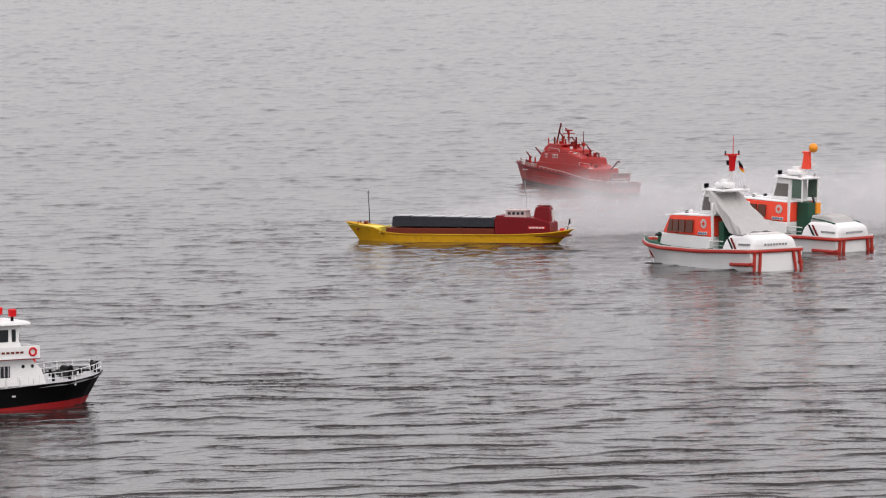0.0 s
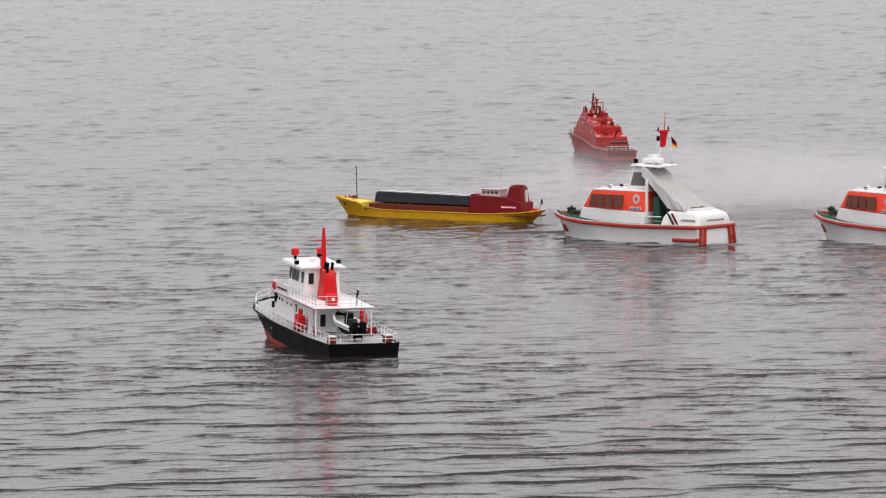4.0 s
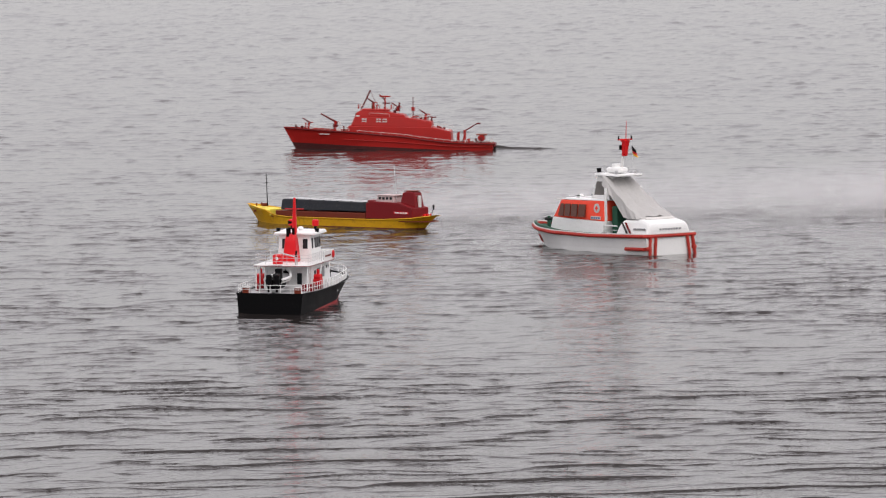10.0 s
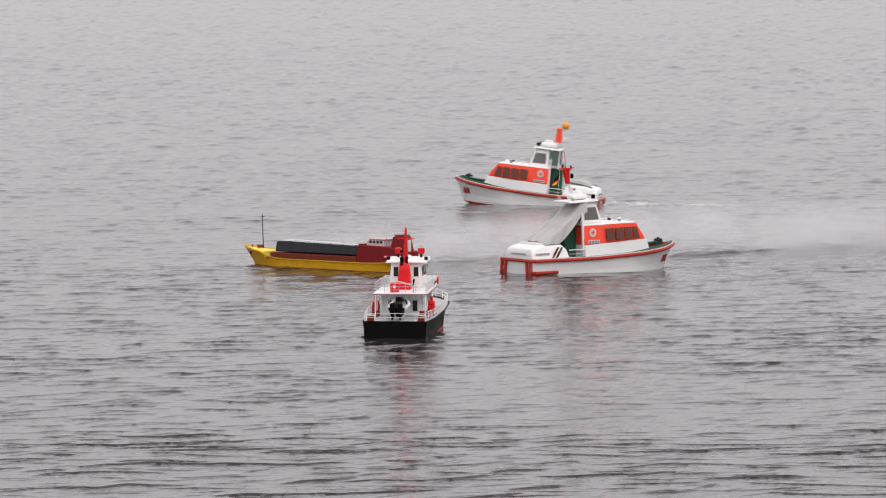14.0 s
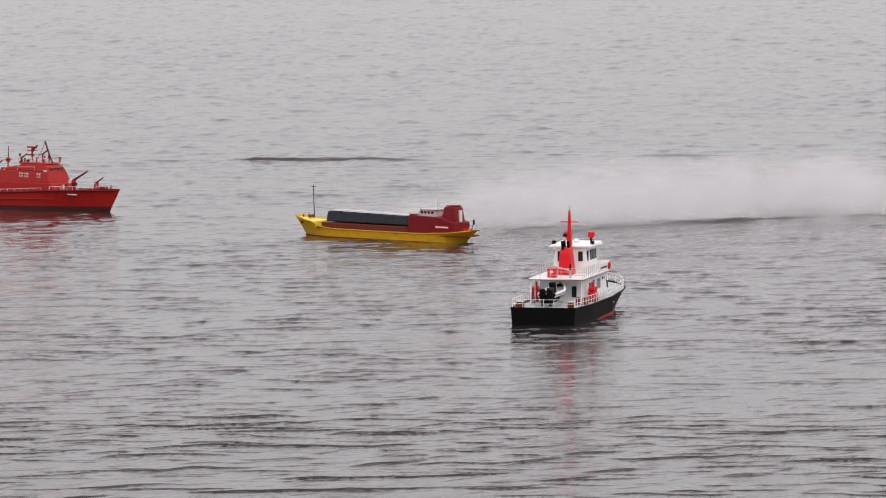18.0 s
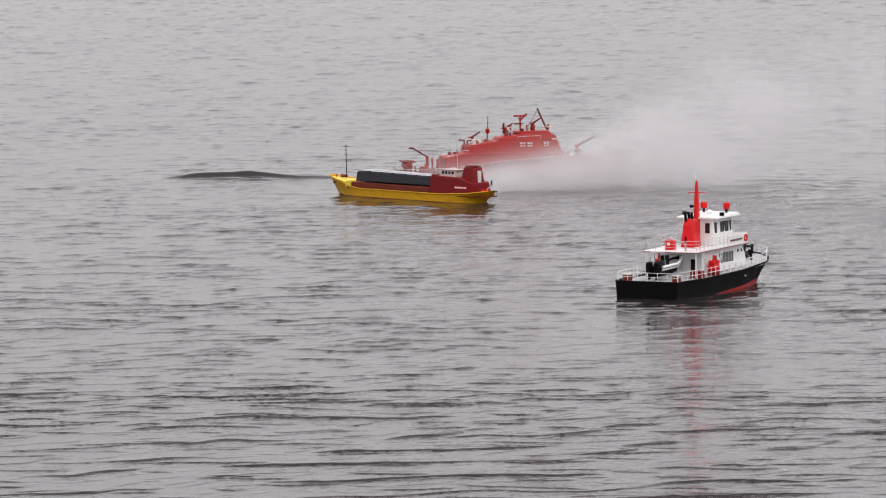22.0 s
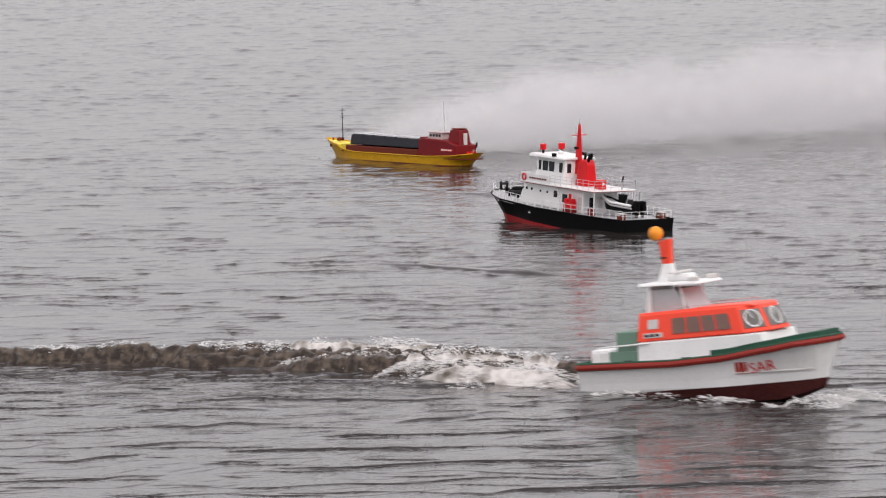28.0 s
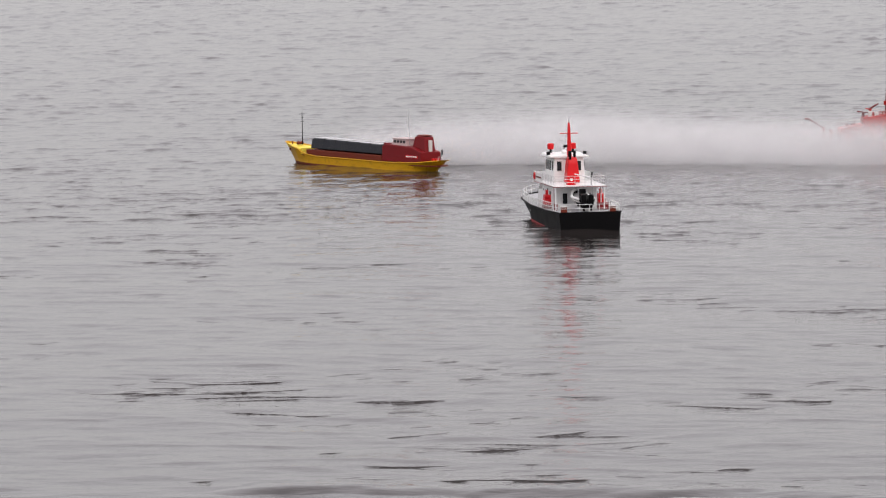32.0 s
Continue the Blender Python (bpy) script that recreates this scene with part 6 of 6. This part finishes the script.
TUG_ROWS = [  # seconds, x, y, heading, bow up, heel to starboard
    (0, -1.744, 20.557, 33.0, -0.0, -0.1), (0.5, -1.555, 20.719, 34.0, 1.2, -0.1), (1, -1.258, 20.857, 51.1, 0.3, 0.2), (1.5, -1.068, 21.046, 57.9, 1.7, -0.6),
    (2, -0.858, 21.290, 71.0, 0.8, -1.3), (2.5, -0.684, 21.493, 83.6, -0.1, 0.2), (3, -0.521, 21.717, 99.3, 0.2, 0.1), (3.5, -0.424, 22.025, 108.4, 3.3, 0.1),
    (5.5, -0.335, 22.998, 108.4, 0.5, -0.4), (6, -0.313, 22.982, 106.6, -0.7, -0.5), (7, -0.254, 23.093, 100.6, -1.2, -0.5), (8, -0.181, 23.458, 97.5, -0.1, -0.4),
    (8.5, -0.186, 23.841, 92.9, 0.4, -0.1), (9, -0.169, 24.206, 86.1, -0.2, -0.5), (10, -0.076, 24.855, 78.7, -0.8, -0.1), (11, 0.088, 25.378, 79.9, -0.5, -0.5),
    (12, 0.238, 25.846, 80.4, -0.2, -0.1), (13, 0.367, 25.994, 82.3, 0.5, -0.6), (14, 0.482, 25.945, 83.6, 0.3, -0.1), (16.5, 0.790, 25.234, 81.4, 0.4, -0.3),
    (17, 0.858, 25.160, 79.3, 0.2, -0.5), (18, 0.964, 25.016, 75.2, 0.3, -0.4), (19, 1.089, 24.770, 72.8, -0.4, -0.3), (20, 1.230, 24.641, 70.3, 0.8, -0.5),
    (21, 1.337, 24.452, 67.7, 1.0, -0.2), (22, 1.410, 24.324, 63.5, 0.7, -0.1), (23, 1.555, 24.380, 76.6, -0.5, 0.0), (23.5, 1.649, 24.587, 100.4, -0.8, -0.1),
    (24, 1.695, 24.800, 124.8, -0.5, -0.1), (24.5, 1.598, 24.979, 136.5, 0.3, -0.2), (26.5, 1.186, 25.790, 133.9, -0.6, -0.1), (27, 1.093, 25.877, 130.7, -0.5, -0.0),
    (27.5, 0.996, 25.940, 127.3, -0.9, 0.1), (28, 0.938, 25.989, 124.8, 2.0, 0.4), (28.5, 0.887, 25.981, 125.4, -1.0, 0.0), (29, 0.915, 26.149, 116.7, -3.0, -0.6),
    (29.5, 0.941, 26.318, 105.5, 1.2, 0.9), (30, 0.962, 26.343, 104.8, -1.6, -0.8), (31, 1.024, 26.452, 97.6, -0.7, 0.1), (31.5, 1.053, 26.469, 94.3, -0.2, -0.1),
    (32, 1.128, 26.509, 97.5, -0.8, -0.8),
]
LIFEBOAT_ROWS = [  # seconds, x, y, heading, bow up, heel to starboard
    (0, 1.463, 28.213, 128.2, -1.6, 0.1), (1, 1.379, 28.310, 133.0, -1.5, -0.1), (2, 1.280, 28.383, 140.6, -1.4, -0.2), (3, 1.187, 28.423, 146.7, -1.0, 0.0),
    (3.5, 1.161, 28.497, 142.9, -0.6, 0.0), (5.5, 1.376, 28.422, 153.2, -0.1, -0.0), (6, 1.450, 28.412, 156.9, -0.7, -0.1), (7, 1.555, 28.365, 154.0, -0.6, 0.2),
    (8, 1.652, 28.360, 147.5, -1.1, 0.2), (8.5, 1.677, 28.318, 145.9, -1.4, -0.0), (9, 1.677, 28.296, 140.9, -1.1, 0.2), (10, 1.511, 28.357, 130.8, -1.3, 0.0),
    (11, 1.283, 28.878, 118.8, 0.7, 0.4), (12, 1.147, 29.308, 91.7, 0.5, -0.1), (13, 1.249, 29.908, 60.4, 0.8, -0.6), (14, 1.603, 30.112, 28.1, 1.4, -0.3),
    (14.5, 1.951, 30.132, 6.7, 4.3, -0.1), (15.2, 2.750, 30.350, 8.0, 3.0, 0.0), (16.5, 4.300, 30.700, 12.0, 1.0, 0.0), (20, 6.500, 31.500, 20.0, 0.0, 0.0),
    (26, 7.500, 33.000, 40.0, 0.0, 0.0), (32, 8.200, 34.500, 60.0, 0.0, 0.0),
]
BALL_LIFEBOAT_ROWS = [  # seconds, x, y, heading, bow up, heel to starboard
    (0, 1.886, 29.545, 142.0, 2.0, 0.3), (1, 1.810, 29.630, 138.6, 2.8, 0.1), (2, 1.758, 29.516, 141.9, 2.0, 0.0), (3, 2.019, 29.114, 135.9, 1.1, 0.2),
    (3.5, 2.160, 28.680, 138.6, 0.4, -0.0), (4.3, 2.750, 28.200, 128.0, 1.0, 0.0), (5.5, 3.700, 28.800, 90.0, 1.0, 0.0), (7.5, 4.900, 30.600, 70.0, 1.0, 0.0),
    (9.5, 5.600, 32.800, 110.0, 1.0, 0.0), (11, 5.000, 34.400, 150.0, 2.0, 0.0), (12, 3.921, 35.110, 165.5, 3.5, 0.0), (12.5, 3.400, 35.603, 158.6, 3.5, -0.2),
    (13, 3.031, 36.096, 155.9, 3.5, -0.0), (13.5, 2.347, 36.582, 159.3, 3.5, -0.1), (14, 1.495, 36.919, 169.3, 6.0, 0.0), (14.5, 0.529, 37.231, 169.7, 7.2, -0.0),
    (16.5, -1.812, 38.049, 171.8, 4.8, 0.0), (17, -2.900, 38.000, 178.0, 4.0, 0.0), (18, -5.000, 38.200, 180.0, 3.0, 0.0), (20, -7.400, 38.600, 170.0, 1.0, 0.0),
    (32, -9.000, 39.500, 150.0, 0.0, 0.0),
]
FAST_LIFEBOAT_ROWS = [  # seconds, x, y, heading, bow up, heel to starboard
    (0, -9.500, 34.000, 280.0, 0.0, 0.0), (20, -8.400, 32.600, 280.0, 0.0, 0.0), (21, -7.400, 31.000, 290.0, 3.0, 0.0), (22.5, -5.400, 28.400, 303.0, 4.0, 0.0),
    (24, -2.947, 24.950, 303.0, 4.0, 0.0), (25.2, -1.716, 22.950, 302.0, 4.0, 0.0), (26.5, -0.750, 21.254, 303.0, 4.5, 0.1), (27, -0.313, 20.350, 305.0, 4.5, 0.3),
    (27.5, 0.313, 19.530, 316.0, 5.0, -0.2), (28, 1.167, 18.450, 327.0, 5.0, 0.7), (28.5, 2.054, 17.718, 326.0, 0.9, -0.1), (29, 2.922, 16.850, 316.0, 2.0, 0.0),
    (29.8, 4.083, 15.750, 318.0, 2.0, 0.0), (31, 5.600, 15.200, 330.0, 1.0, 0.0), (32, 6.400, 14.800, 340.0, 0.0, 0.0),
]
FIREBOAT_ROWS = [  # seconds, x, y, heading, bow up, heel to starboard
    (0, 0.914, 35.272, 117.0, -0.5, -0.1), (1, 0.952, 35.394, 111.7, -1.2, 0.1), (2, 1.009, 35.591, 107.3, -1.0, 0.2), (3, 1.120, 36.116, 101.9, -1.0, -0.0),
    (5.5, 1.464, 36.797, 99.7, 0.1, -0.0), (6, 1.541, 36.857, 99.5, 0.4, 0.0), (7, 1.673, 37.105, 95.1, -1.3, -0.0), (8, 1.659, 37.336, 112.8, -0.3, 0.1),
    (8.5, 1.524, 37.661, 125.6, -0.3, 0.0), (9, 1.335, 38.017, 141.2, 0.5, 0.0), (10, 0.520, 38.340, 175.0, 0.7, -0.0), (11, -0.578, 37.961, 179.3, -0.7, -0.0),
    (11.5, -1.132, 37.750, 182.5, -0.2, -0.0), (12, -1.814, 37.695, 183.8, -0.6, -0.0), (12.5, -2.501, 37.622, 182.0, 0.0, -0.0), (13.5, -3.600, 37.200, 200.0, 0.0, 0.0),
    (14.6, -4.400, 36.200, 245.0, 0.0, 0.0), (15.6, -4.200, 35.000, 285.0, 0.0, 0.0), (16.6, -3.300, 34.100, 315.0, 0.0, 0.0), (17.5, -2.420, 33.600, 322.0, 0.2, 0.0),
    (18, -2.028, 33.320, 321.0, -0.7, -0.3), (18.5, -1.905, 33.035, 321.0, -0.4, 0.0), (19, -1.524, 32.793, 321.0, 1.5, 0.1), (20, -1.122, 32.361, 331.4, 0.7, 0.0),
    (21, -0.216, 32.400, 352.0, 1.1, 0.0), (22, 0.784, 32.299, 371.5, 0.4, -0.0), (23, 1.626, 32.535, 371.6, 1.0, -0.1), (24, 2.272, 32.325, 358.2, 1.8, 0.0),
    (24.5, 2.698, 32.446, 360.9, 0.3, -0.0), (26.5, 3.550, 32.614, 367.6, 0.1, 0.0), (27, 3.788, 32.642, 367.7, -0.0, 0.0), (28.5, 4.500, 32.600, 365.0, 0.0, 0.0),
    (29.5, 4.600, 32.400, 362.0, 0.0, 0.0), (30.5, 4.200, 32.200, 360.0, 0.0, 0.0), (31, 3.950, 32.050, 360.0, 0.0, 0.0), (31.4, 3.720, 32.000, 360.0, 0.0, 0.0), (32, 3.400, 31.960, 359.0, 0.0, 0.0),
]

def sail(ob, rows, sink=0.0):
    walk(ob, [(t, pose(x, y, sink, heel, -bow, heading)) for t, x, y, heading, bow, heel in rows])


def smoke_height(u, t):
    """The height of the smoke's top, u metres down the wind, at t seconds."""
    us = (0, 0.5, 1.0, 1.5, 2.0, 2.8, 40)
    rows = [[mid_line(us, row[1:] + row[-1:], u), row[0]] for row in SMOKE_TOPS]
    return mid_line([r[1] for r in rows], [r[0] for r in rows], t)


def mid_line(xs, vs, x):
    return float(np.interp(x, xs, vs))


SMOKE_TOPS = [  # seconds, then the height 0, 0.5, 1.0, 1.5, 2.0 and 2.8 m down the wind
    (0, .17, .26, .42, .44, .45, .5), (3, .17, .24, .42, .50, .48, .45), (8, .15, .2, .25, .25, .3, .35), (13, .15, .2, .28, .3, .35, .35), (17, .15, .25, .35, .4, .4, .4),
    (19, .08, .18, .45, .55, .55, .55), (20, .05, .12, .50, .5, .45, .45), (21, .05, .3, .6, .45, .3, .3), (22, .05, .12, .2, .5, .85, 1.1),
    (23, .3, .7, 1.0, .5, .2, .2), (24, .3, .75, .6, .16, .12, .12), (24.5, .35, .8, 1.0, .4, .2, .2), (26.5, .25, .35, .45, .55, .6, .6),
    (27, .2, .35, .5, .65, .7, .7), (28, .2, .35, .55, .6, .65, .7), (29, .2, .4, .5, .75, .9, 1.0), (30, .15, .3, .45, .75, .95, 1.1),
    (31, .12, .25, .4, .6, .75, .9), (32, .15, .25, .3, .32, .28, .25)]


def drift_smoke():
    xs, ys, ts = [r[1] for r in FREIGHTER_ROWS], [r[2] for r in FREIGHTER_ROWS], [r[0] for r in FREIGHTER_ROWS]
    for ob, born, speed, r, rise, side, turn in PUFFS:
        rows = []
        first, last = max(0.0, born - 0.4), min(32.0, born + 9.5)
        steps = int(round((last - first) / 0.4))
        for t in sorted({0.0, 32.0, *(round(min(32.0, first + 0.4 * k), 2) for k in range(steps + 1))}):
            age = t - born
            u = speed * age
            sx, sy = mid_line(ts, xs, t), mid_line(ts, ys, t)
            if age < 0:
                rows.append((t, pose(sx - 0.1, sy + 0.1, -0.25 - r * 1.3, 0, 0, turn)))
                continue
            lift = min(1, u / (0.06 + 0.6 * r))
            lift = lift * lift * (3 - 2 * lift)
            drift = mid_line((0, 12, 17, 22, 24, 26.5, 30, 30.5, 31, 32), (0.35, 0.5, 0.8, 0.6, 0.6, 0.9, 0.95, 0.65, 0.32, 0.12), t)
            y = sy + 0.10 + drift * min(u, 5) + side * (0.05 + 0.20 * min(u, 4)) + 0.4 * r
            top = EYE_HEIGHT - (EYE_HEIGHT - smoke_height(u, t)) * y / (sy + 0.10 + 0.12 * u)
            z = -1.3 * r + lift * (1.3 * r + min(rise * max(0.03, top - 0.5 * r), top - 0.72 * r))
            rows.append((t, pose(sx - 0.28 + u, y, z, 0, 0, turn)))
        walk(ob, rows)


def run_wake():
    for ob, t0, x, y, turn, dense, old in WAKE:
        rows = []
        for age, z in ((-40, -0.5), (-0.30, -0.20), (0.05, 0.0), (0.35, 0.0), (0.65, -0.018), (1.0, -0.058), (1.3, -0.098), (1.6, -0.130), (4, -0.2), (40, -0.4)):
            t = t0 + age
            if t < 0 and age < -0.3:
                t = 0
            if t > 32:
                t = 32
            a = max(0, age)
            go = (1.35 * min(a, 6) - 0.12 * min(a, 5) ** 2)
            if not rows or t > rows[-1][0] + 0.02:
                rows.append((t, pose(x - 0.40 * go, y - 0.90 * go, z, 0, 0, turn + 1.0 * min(a, 5))))
        walk(ob, rows)
        for foam in old:
            at = foam.location.copy()
            walk(foam, [(0, pose(*at)), (t0 + 1.1, pose(*at)), (t0 + 2.3, pose(at.x, at.y, at.z - 0.08)), (max(32, t0 + 3), pose(at.x, at.y, at.z - 0.09))])
        stay = 0.35 if t0 < 26.5 else 0.20
        for foam in dense:
            walk(foam, [(0, pose(0.03, -0.02, 0.012)), (t0 + 0.05 + stay, pose(0.03, -0.02, 0.012)), (t0 + 0.45 + stay, pose(0.03, 0.02, -0.045)), (t0 + 1.6, pose(0.03, 0.04, -0.10)), (max(32, t0 + 2), pose(0.03, 0.04, -0.11))])
    for ob in SPRAY:
        walk(ob, [(t, pose(x, y, -0.30 if t < 23.9 else 0.0, 0, 0, heading)) for t, x, y, heading, bow, heel in FAST_LIFEBOAT_ROWS])


def spend_ripples():
    """Low waves that spread over the lake after the lifeboats' passes: seconds, x, y, height, turn."""
    courses = (((0, 3.6, 29.6, -0.08, 62), (9, 3.3, 29.8, -0.06, 62), (11.5, 2.6, 30.6, 0, 58), (17, 2.3, 31.9, 0, 40), (20, 1.8, 31.8, 0, 38), (26, 1.2, 32.5, -0.06, 36), (32, 1.0, 33, -0.08, 36)),
               ((0, 1.9, 37.6, -0.08, 0), (13.5, 1.9, 37.8, -0.07, 0), (15.5, 1.8, 38.4, 0, 2), (17, 1.7, 39.0, 0, 1), (20, 1.6, 40.5, -0.012, 1), (24, 1.5, 42, -0.06, 1), (32, 1.5, 43, -0.08, 1)),
               ((0, -0.6, 37.4, -0.08, 0), (14, -0.6, 37.4, -0.07, 0), (15.5, -0.7, 37.6, 0, 4), (17, -0.9, 38.2, 0, 4), (20, 0.2, 40.4, -0.014, 2), (24, 0.3, 42, -0.06, 1), (32, 0.3, 43, -0.08, 1)),
               ((0, 2.4, 29.9, -0.06, 48), (8, 2.3, 29.4, -0.06, 48), (11, 2.4, 29.0, 0, 50), (14, 3.2, 30.6, 0, 48), (18, 3.6, 32.0, 0, 42), (24, 3.8, 33, -0.07, 40), (32, 3.8, 33, -0.08, 40)),
               ((0, 0.4, 29.2, -0.005, 4), (8, 0.55, 28.6, -0.004, 2), (12, 0.7, 28.0, -0.06, 2), (32, 0.7, 27, -0.08, 2)),
               ((0, 0.2, 27, -0.1, -30), (26.2, 0.2, 26, -0.08, -30), (27.2, 0.3, 24.6, -0.006, -32), (28, 0.55, 23.4, -0.012, -34), (29, 0.5, 24.2, -0.020, -34), (31, 0.5, 26, -0.05, -34), (32, 0.5, 27, -0.08, -34)),
               ((0, -2.6, 21, -0.12, -55), (29.0, -2.3, 19.9, -0.07, -42), (29.6, -1.55, 18.9, -0.012, -42), (30, -0.95, 18.1, -0.012, -38), (30.5, -0.05, 17.3, -0.012, -30), (31, 0.7, 16.55, -0.012, -16), (32, 1.2, 15.6, -0.03, -10)),
               ((0, -2.6, 33.4, -0.1, -30), (18.5, -2.4, 33.2, -0.05, -30), (20, -1.65, 32.6, -0.004, -20), (21, -1.15, 32.3, 0, -8), (22, -0.65, 32.4, 0, 4), (24, 0.3, 32.8, -0.05, 6), (32, 0.3, 33, -0.1, 6)),
               ((0, 0.2, 19, -0.12, -8), (28.8, 0.2, 18.6, -0.10, -8), (29.8, 0.4, 17.6, -0.02, -8), (31, 0.8, 16.6, 0, -7), (32, -0.1, 15.95, 0.0, -4)),
               ((0, 2.2, 38.3, -0.08, 0), (8.8, 2.1, 38.1, -0.06, -20), (9.5, 1.52, 38.3, 0, -8), (11, 0.72, 38.35, 0, 0), (12, -0.40, 38.2, -0.012, 0), (13.5, -1.0, 38.1, -0.06, 0), (32, -1.0, 38, -0.1, 0)))
    walk(WASH, [(t, pose(x, y, z, 0, 0, -7)) for t, x, y, z in ((0, 0, 23.5, -0.2), (25.5, 0, 22.6, -0.08), (26.8, 0, 21.4, -0.012), (27.6, 0, 20.5, -0.004), (28.3, 0, 19.5, 0.002),
                                                              (29, 0, 18.3, 0.004), (30, 0, 16.9, 0.006), (31, 0, 15.8, 0.007), (32, 0, 15.0, 0.007))])
    for ob, rows in zip(RIPPLES, courses):
        walk(ob, [(t, pose(x, y, z, 0, 0, turn)) for t, x, y, z, turn in rows])


def run_trail():
    rows = [r for r in BALL_LIFEBOAT_ROWS if 4 < r[0] < 18.5]
    walk(TRAIL, [(0, pose(3, 29, -0.3, 0, 0, 130))] + [(t, pose(x, y, -0.02 if t < 9 else 0, 0, 0, heading)) for t, x, y, heading, bow, heel in rows] + [(20, pose(-7.4, 38.6, -0.2, 0, 0, 170)), (32, pose(-7.4, 38.6, -0.3, 0, 0, 170))])


def motions():
    drift_smoke()
    run_trail()
    spend_ripples()
    run_wake()
    walk(water, [(0, pose(-0.15, 0, 0)), (32, pose(0.2, -3.0, 0))])
    sail(freighter, FREIGHTER_ROWS)
    sail(tug, TUG_ROWS)
    sail(lifeboat, LIFEBOAT_ROWS)
    sail(ball_lifeboat, BALL_LIFEBOAT_ROWS)
    sail(fast_lifeboat, FAST_LIFEBOAT_ROWS, 0.045)
    sail(fireboat, FIREBOAT_ROWS)


motions()
